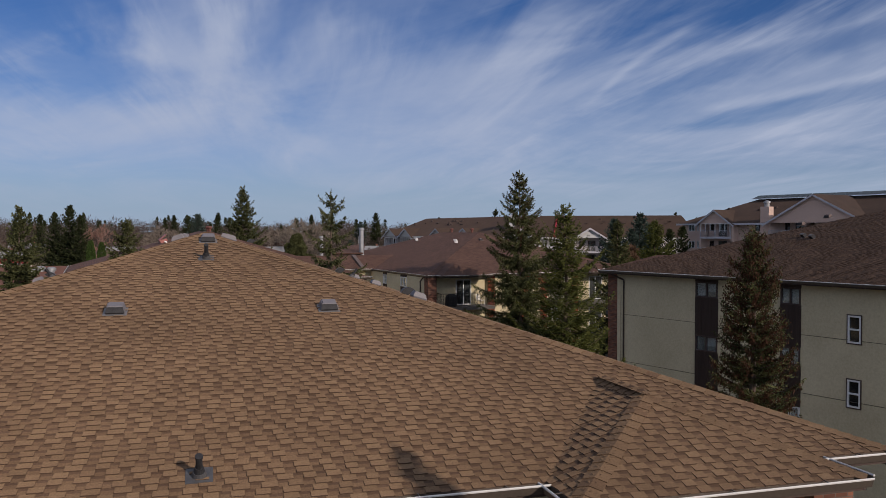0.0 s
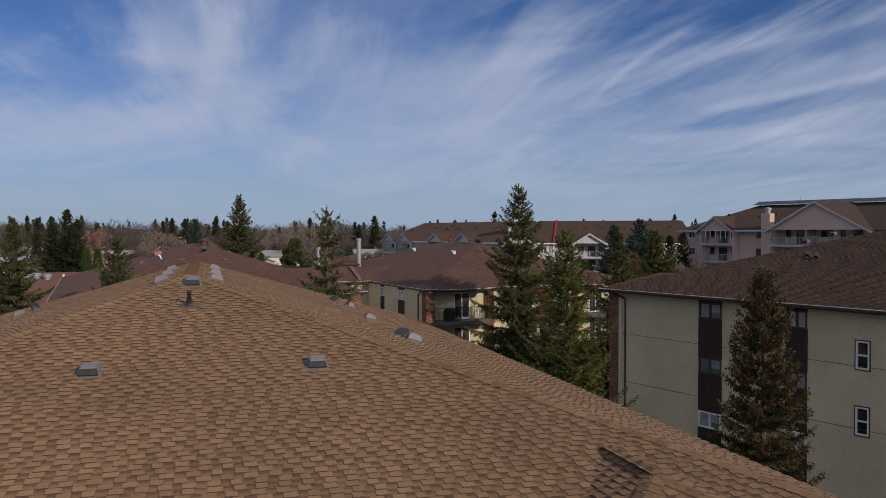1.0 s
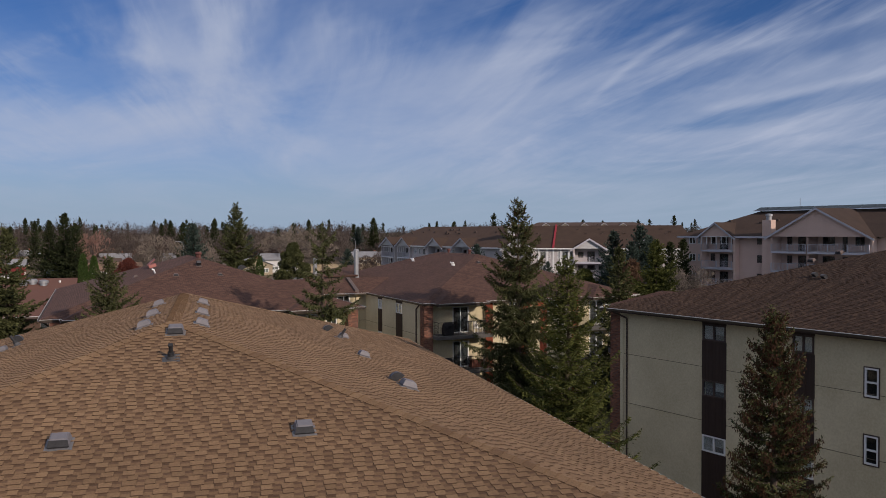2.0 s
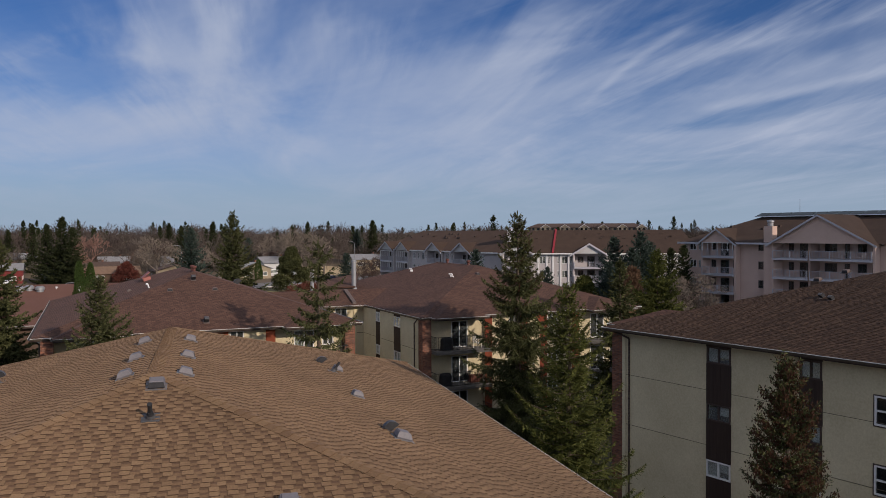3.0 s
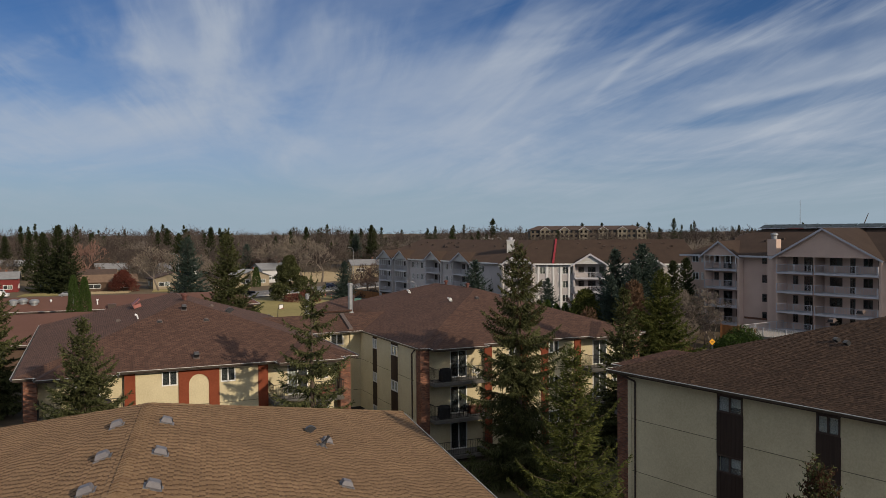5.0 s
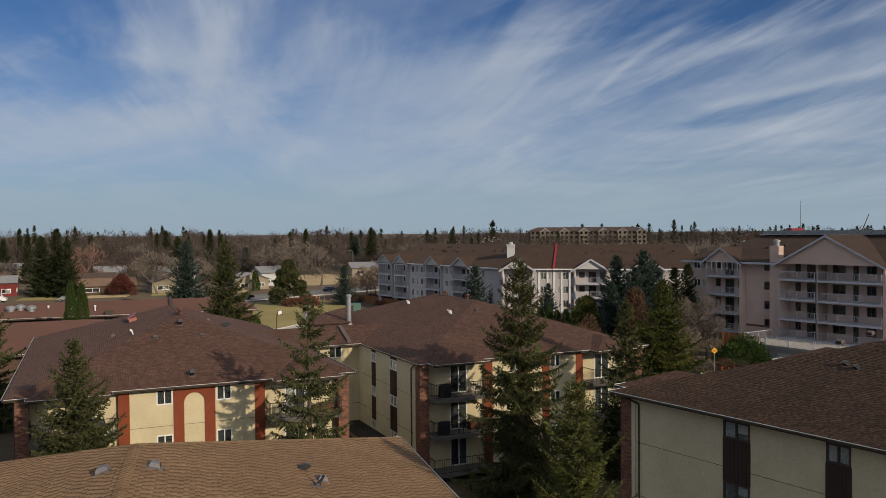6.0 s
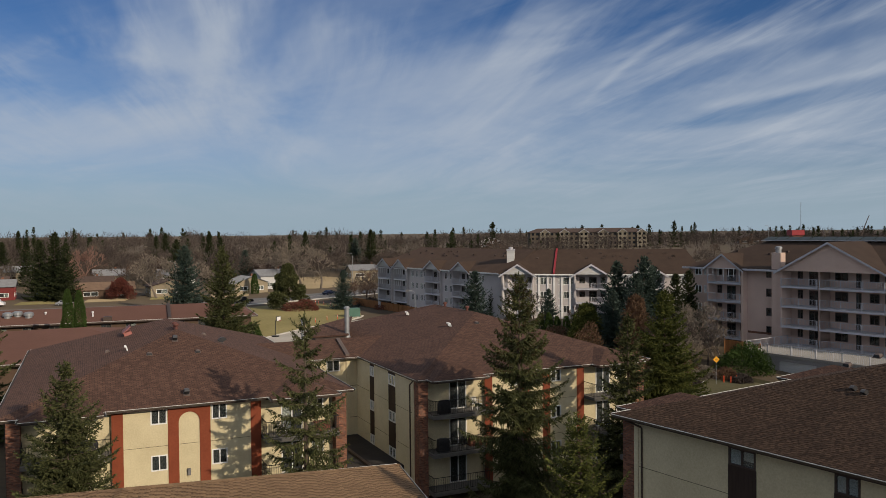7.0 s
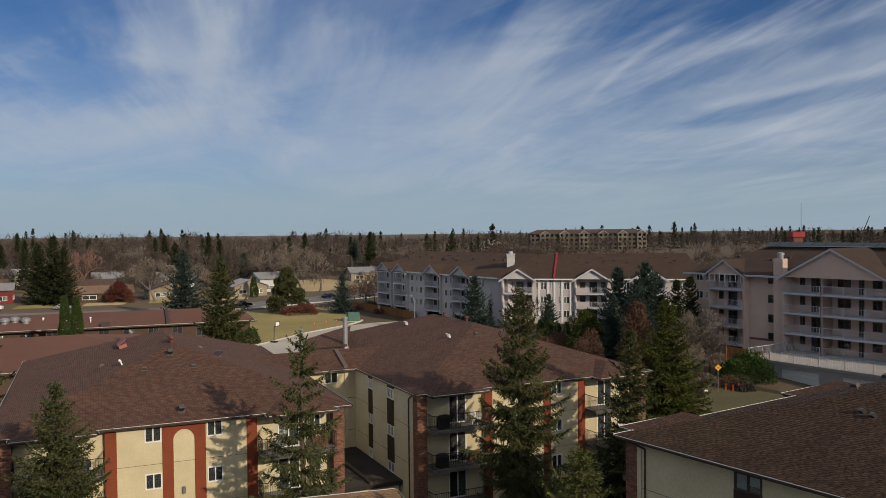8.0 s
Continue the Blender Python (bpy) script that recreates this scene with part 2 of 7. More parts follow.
def coursed(name, tones, mortar, across=0.30, rise=0.143, face="z", fresh=0.5, joint=0.010):
    """Courses of small pieces by a brick pattern at true size; used where the pieces are too far off to tell apart."""
    m = mat(name, tones[0], 0.9, 0, 0.25)
    b = m.node_tree.nodes["Principled BSDF"]
    b.inputs["Diffuse Roughness"].default_value = 0.45
    tc = nd(m, "ShaderNodeTexCoord")
    sep, com = nd(m, "ShaderNodeSeparateXYZ"), nd(m, "ShaderNodeCombineXYZ")
    ln(m, tc, "Object", sep, 0)
    nrm, sep2 = nd(m, "ShaderNodeNewGeometry"), nd(m, "ShaderNodeSeparateXYZ")
    vt = nd(m, "ShaderNodeVectorTransform")
    vt.vector_type, vt.convert_from, vt.convert_to = "NORMAL", "WORLD", "OBJECT"
    ln(m, nrm, "True Normal", vt, 0)
    ln(m, vt, 0, sep2, 0)
    ax, ay, cmp = nd(m, "ShaderNodeMath"), nd(m, "ShaderNodeMath"), nd(m, "ShaderNodeMath")
    ax.operation = ay.operation = "ABSOLUTE"
    cmp.operation = "GREATER_THAN"
    ln(m, sep2, "X", ax, 0)
    ln(m, sep2, "Y", ay, 0)
    ln(m, ax, 0, cmp, 0)
    ln(m, ay, 0, cmp, 1)
    mx = nd(m, "ShaderNodeMix")
    ln(m, cmp, 0, mx, "Factor")
    ln(m, sep, "X", mx, "A")
    ln(m, sep, "Y", mx, "B")
    ln(m, mx, "Result", com, "X")
    mz = nd(m, "ShaderNodeMath")
    mz.operation = "MULTIPLY"
    mz.inputs[1].default_value = 3.45 if face == "z" else 1.0
    ln(m, sep, "Z", mz, 0)
    ln(m, mz, 0, com, "Y")
    br = nd(m, "ShaderNodeTexBrick", Scale=1.0)
    br.inputs["Brick Width"].default_value, br.inputs["Row Height"].default_value = across, rise
    br.inputs["Mortar Size"].default_value, br.inputs["Mortar Smooth"].default_value = joint, 0.3
    br.inputs["Color1"].default_value, br.inputs["Color2"].default_value, br.inputs["Mortar"].default_value = (*tones[0], 1), (*tones[1], 1), (*mortar, 1)
    ln(m, com, 0, br, "Vector")
    n1 = nd(m, "ShaderNodeTexNoise", Scale=fresh, Detail=6.0, Roughness=0.65)
    n2 = nd(m, "ShaderNodeTexNoise", Scale=3.2, Detail=5.0, Roughness=0.75)
    ln(m, tc, "Object", n1, "Vector")
    ln(m, tc, "Object", n2, "Vector")
    add = nd(m, "ShaderNodeMath")
    add.operation = "ADD"
    ln(m, n1, "Fac", add, 0)
    ln(m, n2, "Fac", add, 1)
    rng = nd(m, "ShaderNodeMapRange")
    rng.inputs["From Min"].default_value, rng.inputs["From Max"].default_value = 0.6, 1.4
    rng.inputs["To Min"].default_value, rng.inputs["To Max"].default_value = 0.76, 1.24
    ln(m, add, 0, rng, "Value")
    sc = nd(m, "ShaderNodeVectorMath")
    sc.operation = "SCALE"
    ln(m, br, "Color", sc, 0)
    m.node_tree.links.new(rng.outputs["Result"], sc.inputs["Scale"])
    ln(m, sc, "Vector", b, "Base Color")
    bp = nd(m, "ShaderNodeBump", Strength=0.6, Distance=0.004)
    inv = nd(m, "ShaderNodeMath")
    inv.operation = "SUBTRACT"
    inv.inputs[0].default_value = 1.0
    ln(m, br, "Fac", inv, 1)
    ln(m, inv, 0, bp, "Height")
    ln(m, bp, "Normal", b, "Normal")
    return m


M_ROOF_BROWN = coursed("dark brown shingle", ((0.072, 0.038, 0.027), (0.120, 0.066, 0.047)), (0.028, 0.016, 0.012), 0.30, 0.143, "z", 0.35, 0.015)
M_STUCCO = noisy("cream stucco", (0.53, 0.465, 0.30), (0.71, 0.64, 0.445), 0.45, 0.9, 0.006, 12)
M_ORANGE = noisy("rust-red stucco", (0.21, 0.052, 0.024), (0.285, 0.074, 0.034), 0.8, 0.9, 0.006, 12)
M_BRICK = coursed("mottled red brick", ((0.110, 0.046, 0.031), (0.310, 0.135, 0.080)), (0.130, 0.100, 0.082), 0.22, 0.075, "wall", 3.0)
M_BROWN = noisy("dark brown siding", (0.035, 0.022, 0.017), (0.055, 0.036, 0.028), 1.0, 0.7, 0.003, 9, stretch=(1, 1, 0.1))
M_WHITE = noisy("white vinyl", (0.72, 0.72, 0.70), (0.80, 0.80, 0.78), 2, 0.5, 0.0, 30)
M_GLASS = mat("window glass", (0.30, 0.335, 0.34), 0.03, 0.0, 0.42)
M_GLASS.node_tree.nodes["Principled BSDF"].inputs["Transmission Weight"].default_value = 0.92
M_GLASS_CLEAR = mat("clear window glass", (0.74, 0.80, 0.80), 0.03, 0.0, 0.5)
M_GLASS_CLEAR.node_tree.nodes["Principled BSDF"].inputs["Transmission Weight"].default_value = 0.92
M_BLIND = noisy("pale fabric blind", (0.50, 0.50, 0.46), (0.64, 0.63, 0.58), 2, 0.9, 0.003, 20, stretch=(1, 1, 6))
M_JOINT = noisy("dark panel joint", (0.10, 0.085, 0.06), (0.16, 0.14, 0.10), 2, 0.9, 0.0, 20)
M_VENT = noisy("grey painted vent metal", (0.14, 0.132, 0.14), (0.20, 0.19, 0.20), 4, 0.55, 0.0, 50)
M_GUNMETAL = noisy("weathered dark grey metal", (0.055, 0.055, 0.058), (0.095, 0.094, 0.096), 4, 0.5, 0.0, 40)
M_TURBINE = noisy("rusty red metal", (0.10, 0.04, 0.032), (0.16, 0.065, 0.05), 6, 0.7, 0.0, 40)
M_REDMETAL = noisy("faded red metal", (0.28, 0.10, 0.085), (0.36, 0.14, 0.115), 2, 0.6, 0.0, 20)
M_GUTTER = noisy("pale metal gutter", (0.42, 0.40, 0.38), (0.62, 0.60, 0.57), 2, 0.45, 0.0, 20, metal=0.2)
M_GUTTER_DARK = noisy("brown metal gutter", (0.075, 0.060, 0.048), (0.11, 0.09, 0.072), 2, 0.45, 0.0, 20, metal=0.2)
M_FASCIA = noisy("dark brown fascia", (0.05, 0.035, 0.028), (0.08, 0.055, 0.045), 2, 0.6, 0.0, 20)
M_RAIL = mat("black iron", (0.012, 0.012, 0.013), 0.5, 0.3)
M_CONC = noisy("concrete", (0.38, 0.355, 0.32), (0.54, 0.51, 0.465), 0.5, 0.9, 0.004, 15)
M_GREY = noisy("grey galvanized metal", (0.15, 0.145, 0.145), (0.22, 0.215, 0.215), 3, 0.5, 0.0, 40, metal=0.3)
M_BLACK = noisy("black rubber and plastic", (0.018, 0.018, 0.02), (0.04, 0.04, 0.042), 5, 0.7, 0.0, 40)
M_GRASS = noisy("dry lawn", (0.119, 0.104, 0.039), (0.230, 0.194, 0.082), 0.05, 0.95, 0.02, 1.5)
M_EARTH = noisy("bare winter ground", (0.056, 0.042, 0.027), (0.102, 0.077, 0.048), 0.03, 0.95, 0.03, 0.8)
M_ASPH = noisy("worn asphalt", (0.085, 0.085, 0.088), (0.12, 0.12, 0.122), 0.1, 0.9, 0.004, 6)
M_BARK = noisy("grey-brown bark", (0.075, 0.055, 0.042), (0.15, 0.115, 0.09), 3, 0.95, 0.01, 20, stretch=(1, 1, 0.25))
M_SPRUCE = noisy("dark spruce needles", (0.018, 0.025, 0.012), (0.052, 0.060, 0.026), 0.6, 0.8, 0.0, 6, rand=0.8, spec=0.05)
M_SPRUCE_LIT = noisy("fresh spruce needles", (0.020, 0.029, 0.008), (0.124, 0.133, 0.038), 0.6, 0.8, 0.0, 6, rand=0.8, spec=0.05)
M_BLUE_SPRUCE = noisy("blue spruce needles", (0.024, 0.038, 0.030), (0.072, 0.098, 0.080), 0.6, 0.75, 0.0, 6, rand=0.8, spec=0.08)
M_CONE = noisy("rust-brown spruce cones", (0.037, 0.018, 0.011), (0.093, 0.049, 0.029), 4, 0.9, 0.0, 20, rand=0.8, spec=0.08)
M_CEDAR = noisy("green cedar foliage", (0.022, 0.042, 0.010), (0.062, 0.095, 0.026), 1.0, 0.8, 0.0, 8, rand=0.8, spec=0.08)
M_TWIG = noisy("bare grey-brown twigs", (0.037, 0.029, 0.026), (0.103, 0.080, 0.068), 0.11, 0.95, 0.0, 0.35, rand=0.25)
M_TWIG_TAN = noisy("bare tan twigs", (0.135, 0.110, 0.088), (0.245, 0.205, 0.165), 0.05, 0.95, 0.0, 1.0, rand=0.8)
M_TWIG_RED = noisy("russet leaves and twigs", (0.085, 0.028, 0.020), (0.165, 0.060, 0.040), 0.05, 0.95, 0.0, 1.0, rand=0.8)
M_PINKWALL = noisy("pale mauve stucco", (0.612, 0.467, 0.391), (0.702, 0.549, 0.464), 0.6, 0.9, 0.004, 10)
M_ROOF_FAR = noisy("brown far shingle", (0.042, 0.026, 0.018), (0.067, 0.043, 0.030), 0.5, 0.9, 0.004, 9)
M_ROOF_RUST = noisy("rust-brown rolled roofing", (0.083, 0.040, 0.029), (0.109, 0.055, 0.041), 0.15, 0.9, 0.004, 4)
M_TRIM_BLUE = noisy("pale blue-grey trim", (0.46, 0.455, 0.485), (0.54, 0.535, 0.565), 1, 0.6, 0.0, 20)
M_SPRUCE_OLIVE = noisy("olive spruce needles", (0.019, 0.024, 0.010), (0.116, 0.123, 0.051), 0.6, 0.8, 0.0, 6, rand=0.8, spec=0.05)
M_TWIG_BIRCH = noisy("reddish birch twigs", (0.15, 0.085, 0.065), (0.26, 0.16, 0.13), 0.05, 0.95, 0.0, 1.0, rand=0.8)
M_TWIG_PALE = noisy("pale grey twigs", (0.062, 0.053, 0.045), (0.150, 0.126, 0.102), 0.09, 0.95, 0.0, 0.35, rand=0.25)
M_TWIG_MIX = noisy("mixed russet twigs", (0.062, 0.041, 0.032), (0.135, 0.088, 0.066), 0.09, 0.95, 0.0, 0.3, rand=0.25)
M_RUSSET = noisy("dry russet leaves", (0.085, 0.046, 0.026), (0.155, 0.092, 0.052), 0.3, 0.9, 0.0, 2.0, rand=0.8)
M_WHITEWALL = noisy("white siding", (0.46, 0.46, 0.45), (0.58, 0.58, 0.57), 0.6, 0.8, 0.004, 8, stretch=(0.2, 0.2, 6))
M_TANWALL = noisy("tan siding", (0.30, 0.25, 0.17), (0.40, 0.34, 0.24), 0.6, 0.85, 0.004, 8, stretch=(0.2, 0.2, 6))
M_REDWALL = noisy("dark red siding", (0.17, 0.03, 0.03), (0.24, 0.05, 0.045), 0.6, 0.85, 0.004, 8)
M_BROWNWALL = noisy("brown house siding", (0.085, 0.053, 0.036), (0.135, 0.088, 0.060), 0.6, 0.85, 0.004, 8)
M_BLUEWALL = noisy("pale blue siding", (0.33, 0.40, 0.47), (0.42, 0.49, 0.55), 0.6, 0.85, 0.004, 8)
M_ROOF_GREY = noisy("grey shingle", (0.15, 0.155, 0.165), (0.23, 0.235, 0.245), 0.8, 0.9, 0.004, 9)
M_ROOF_DARK = noisy("dark brown house shingle", (0.055, 0.038, 0.032), (0.09, 0.062, 0.05), 0.8, 0.9, 0.004, 9)
M_FENCE = noisy("orange-brown stained boards", (0.25, 0.11, 0.04), (0.36, 0.17, 0.07), 1.0, 0.85, 0.004, 12, stretch=(3, 3, 0.3))
M_CARDARK = mat("dark car paint", (0.012, 0.014, 0.02), 0.2, 0.3, 0.6)
M_CARBLUE = mat("dark blue car paint", (0.012, 0.018, 0.045), 0.2, 0.3, 0.6)
M_CARWHITE = mat("white car paint", (0.72, 0.72, 0.72), 0.25, 0.0, 0.6)
M_CARGREY = mat("silver car paint", (0.38, 0.39, 0.40), 0.25, 0.5, 0.6)
M_TYRE = noisy("black tyre rubber", (0.015, 0.015, 0.015), (0.03, 0.03, 0.03), 5, 0.9)
M_GREENBOX = noisy("green painted steel", (0.05, 0.12, 0.09), (0.08, 0.17, 0.13), 1, 0.5)
M_YELLOW = mat("yellow sign paint", (0.75, 0.36, 0.02), 0.5)
M_REDPOST = mat("orange-red marker", (0.62, 0.09, 0.03), 0.6)
M_SOLAR = mat("dark solar glass", (0.020, 0.030, 0.028), 0.4, 0.0, 0.3)
M_POLE = noisy("galvanized lamp pole", (0.25, 0.26, 0.27), (0.34, 0.35, 0.36), 2, 0.5, metal=0.4)
M_GREYWALL = noisy("grey stucco", (0.26, 0.245, 0.24), (0.34, 0.325, 0.315), 0.5, 0.9, 0.004, 8)
M_BRONZE = noisy("brown and ochre far cladding", (0.095, 0.078, 0.060), (0.16, 0.132, 0.10), 0.2, 0.9, 0.0, 2)
M_FIREWALL = noisy("red painted metal", (0.24, 0.018, 0.024), (0.32, 0.030, 0.036), 1, 0.5)
M_FRAME_BROWN = noisy("brown window frame", (0.10, 0.075, 0.065), (0.15, 0.115, 0.10), 1, 0.6)
M_BLACKROOF = noisy("black tar roofing", (0.022, 0.020, 0.019), (0.045, 0.040, 0.037), 0.5, 0.9, 0.004, 8)
M_GLASSDARK = mat("dark tinted glass", (0.012, 0.014, 0.017), 0.08, 0.0, 0.6)
M_STRAW = noisy("dry straw grass", (0.232, 0.180, 0.102), (0.328, 0.260, 0.157), 0.05, 0.95, 0.02, 1.5)
M_ROOF_TANHOUSE = noisy("tan house shingle", (0.13, 0.085, 0.06), (0.19, 0.13, 0.09), 0.8, 0.9, 0.004, 9)
M_FARCREAM = noisy("dull cream cladding", (0.19, 0.165, 0.125), (0.27, 0.24, 0.185), 0.2, 0.9, 0.0, 2)
M_LIP = noisy("white gutter lip", (0.533, 0.525, 0.499), (0.654, 0.645, 0.619), 2, 0.5, 0.0, 30)
# brown-green lawn, its colour darkened for the shade between the blocks
M_GRASS_SHADED = noisy("shade-darkened winter lawn", (0.055, 0.052, 0.026), (0.105, 0.090, 0.042), 0.1, 0.95, 0.02, 2.0)
M_COVER = noisy("black vinyl cover", (0.010, 0.010, 0.011), (0.028, 0.028, 0.030), 4, 0.55, 0.01, 18)
M_WOODBOX = noisy("red-brown stained wood", (0.13, 0.045, 0.030), (0.20, 0.075, 0.048), 2, 0.7, 0.002, 20, stretch=(1, 1, 6))
M_GREYMAUVE = noisy("pale grey-mauve stucco", (0.48, 0.448, 0.44), (0.575, 0.54, 0.53), 0.6, 0.9, 0.004, 10)
M_MAPLE = noisy("deep red maple leaves", (0.064, 0.017, 0.012), (0.128, 0.038, 0.026), 0.3, 0.9, 0.0, 2.0, rand=0.8)
M_SLAB = noisy("dark slab concrete", (0.085, 0.080, 0.072), (0.15, 0.142, 0.13), 0.8, 0.9, 0.004, 15)
M_DRIVE = noisy("worn driveway concrete", (0.23, 0.215, 0.19), (0.33, 0.31, 0.28), 0.15, 0.9, 0.004, 6)

# ---- small tools ----
def mesh_ob(name, bm, material, parent=None, label=""):
    me = bpy.data.meshes.new(name)
    bm.to_mesh(me)
    bm.free()
    for m in material if isinstance(material, (list, tuple)) else [material]:
        me.materials.append(m)
    ob = new(name, me)
    ob.parent = parent
    if label:
        ob["label"] = label
    return ob


def part(name, bm, material, parent, label=""):
    return mesh_ob(name, bm, material, parent, label)


def raw(name, verts, faces, material, parent=None, label="", smooth=False, slots=None):
    """One mesh from generated vertices and faces."""
    me = bpy.data.meshes.new(name)
    me.from_pydata([tuple(v) for v in verts], [], [tuple(f) for f in faces])
    for m in material if isinstance(material, (list, tuple)) else [material]:
        me.materials.append(m)
    if smooth:
        me.polygons.foreach_set("use_smooth", [True] * len(me.polygons))
    if slots is not None:
        me.polygons.foreach_set("material_index", slots)
    me.update()
    ob = new(name, me)
    ob.parent = parent
    if label:
        ob["label"] = label
    return ob


def thing(name, m, label, category, group="", kind=""):
    ob = new(name)
    ob.empty_display_size = 0.2
    ob.matrix_world = m
    return tagged(ob, label, category, group, kind)


def box(bm, x0, x1, y0, y1, z0, z1, slot=0):
    vs = [bm.verts.new(p) for p in ((x0, y0, z0), (x1, y0, z0), (x1, y1, z0), (x0, y1, z0), (x0, y0, z1), (x1, y0, z1), (x1, y1, z1), (x0, y1, z1))]
    for f in ((3, 2, 1, 0), (4, 5, 6, 7), (0, 1, 5, 4), (1, 2, 6, 5), (2, 3, 7, 6), (3, 0, 4, 7)):
        bm.faces.new([vs[i] for i in f]).material_index = slot
    return vs


def tube(bm, p, q, r0, r1, sides=8, slot=0, caps=True):
    p, q = Vector(p), Vector(q)
    d = (q - p).normalized()
    a = d.orthogonal().normalized()
    b = d.cross(a)
    lo, hi = [], []
    for i in range(sides):
        w = 2 * math.pi * i / sides
        e = a * math.cos(w) + b * math.sin(w)
        lo.append(bm.verts.new(p + e * r0))
        hi.append(bm.verts.new(q + e * r1))
    for i in range(sides):
        j = (i + 1) % sides
        bm.faces.new((lo[i], lo[j], hi[j], hi[i])).material_index = slot
    if caps:
        bm.faces.new(hi).material_index = slot
        bm.faces.new(lo[::-1]).material_index = slot


def poly(bm, pts, slot=0):
    f = bm.faces.new([bm.verts.new(p) for p in pts])
    f.material_index = slot
    return f


def slab(bm, pts, thick, slot=0):
    """A plate with the outline pts (seen counterclockwise from above), its underside thick below."""
    top = [bm.verts.new(p) for p in pts]
    low = [bm.verts.new((p[0], p[1], p[2] - thick)) for p in pts]
    bm.faces.new(top).material_index = slot
    bm.faces.new(low[::-1]).material_index = slot
    n = len(pts)
    for i in range(n):
        j = (i + 1) % n
        bm.faces.new((top[i], low[i], low[j], top[j])).material_index = slot


def one(fn, *args, **kw):
    bm = bmesh.new()
    fn(bm, *args, **kw)
    return bm


def ground_z(x, y):
    """Height of the ground: level by the near blocks, up two metres by the far ones, and a slow rise to the horizon."""
    def ease(a, b, v):
        k = min(1.0, max(0.0, (v - a) / (b - a)))
        return k * k * (3 - 2 * k)
    return 2.3 * ease(4, 16, x) * ease(112, 138, y + 0.35 * x) * (1 - ease(240, 300, y)) + 7.0 * ease(300, 560, math.hypot(x, y))

# ---- ground ----
def build_ground():
    xs = sorted(set([-4500, -3000, -2000, -1400, -1000, -700, -500] + list(range(-400, 401, 8)) + [500, 700, 1000, 1400, 2000, 3000, 4500]))
    ys = sorted(set([-4500, -2500, -1200, -600, -300, -150] + list(range(-80, 620, 8)) + [700, 850, 1000, 1300, 1800, 2500, 3500, 4500]))
    verts = [(x, y, ground_z(x, y)) for y in ys for x in xs]
    n = len(xs)
    faces = [(j * n + i, j * n + i + 1, (j + 1) * n + i + 1, (j + 1) * n + i) for j in range(len(ys) - 1) for i in range(n - 1)]
    tagged(raw("ground", verts, faces, M_EARTH, smooth=True), "bare brown late-autumn earth and dry grass", "ground", kind="structure")


build_ground()

# ---- apartment blocks ----
# Local plan: u to the right along the front, v to the back from the front eave, middle of the front at u = 0.
EAVE, RIDGE = 8.6, 11.95
FLOORS = (0.7, 3.4, 6.1)
BAY, STRIPE = 4.4, 0.64
SASH_Z = ((1.88, 2.84), (4.60, 5.56), (7.42, 8.38))
BUMPS = ((-9.2, -4.83, -0.97), (4.83, 9.2, -0.97))
wall_rng = random.Random(5)


def wall_sheet(bm, put, u0, u1, z0, z1, holes, thick):
    """A wall with real openings. put(u, out, z): place on the wall, out metres in front of its face. holes: (u0, u1, z0, z1)."""
    us = sorted({u0, u1, *(h[0] for h in holes), *(h[1] for h in holes)})
    zs = sorted({z0, z1, *(h[2] for h in holes), *(h[3] for h in holes)})
    us, zs = [u for u in us if u0 <= u <= u1], [z for z in zs if z0 <= z <= z1]

    def solid(i, j):
        if i < 0 or j < 0 or i >= len(us) - 1 or j >= len(zs) - 1:
            return False
        a, b = (us[i] + us[i + 1]) / 2, (zs[j] + zs[j + 1]) / 2
        return not any(h[0] < a < h[1] and h[2] < b < h[3] for h in holes)
    cache = {}

    def vert(i, j, back):
        k = (i, j, back)
        if k not in cache:
            cache[k] = bm.verts.new(put(us[i], -thick if back else 0.0, zs[j]))
        return cache[k]
    for i in range(len(us) - 1):
        for j in range(len(zs) - 1):
            if not solid(i, j):
                continue
            bm.faces.new([vert(i, j, 0), vert(i + 1, j, 0), vert(i + 1, j + 1, 0), vert(i, j + 1, 0)])
            bm.faces.new([vert(i, j + 1, 1), vert(i + 1, j + 1, 1), vert(i + 1, j, 1), vert(i, j, 1)])
            for di, dj, a, b in ((-1, 0, (i, j), (i, j + 1)), (1, 0, (i + 1, j + 1), (i + 1, j)), (0, -1, (i + 1, j), (i, j)), (0, 1, (i, j + 1), (i + 1, j + 1))):
                if not solid(i + di, j + dj):
                    bm.faces.new([vert(*a, 0), vert(*b, 0), vert(*b, 1), vert(*a, 1)])
    bmesh.ops.recalc_face_normals(bm, faces=bm.faces)


def put_box(bm, put, a, b, o0, o1, c, d, slot=0):
    vs = [bm.verts.new(put(x, o, z)) for z in (c, d) for x, o in ((a, o0), (b, o0), (b, o1), (a, o1))]
    fs = [bm.faces.new([vs[i] for i in f]) for f in ((3, 2, 1, 0), (4, 5, 6, 7), (0, 1, 5, 4), (1, 2, 6, 5), (2, 3, 7, 6), (3, 0, 4, 7))]
    for f in fs:
        f.material_index = slot
    bmesh.ops.recalc_face_normals(bm, faces=fs)


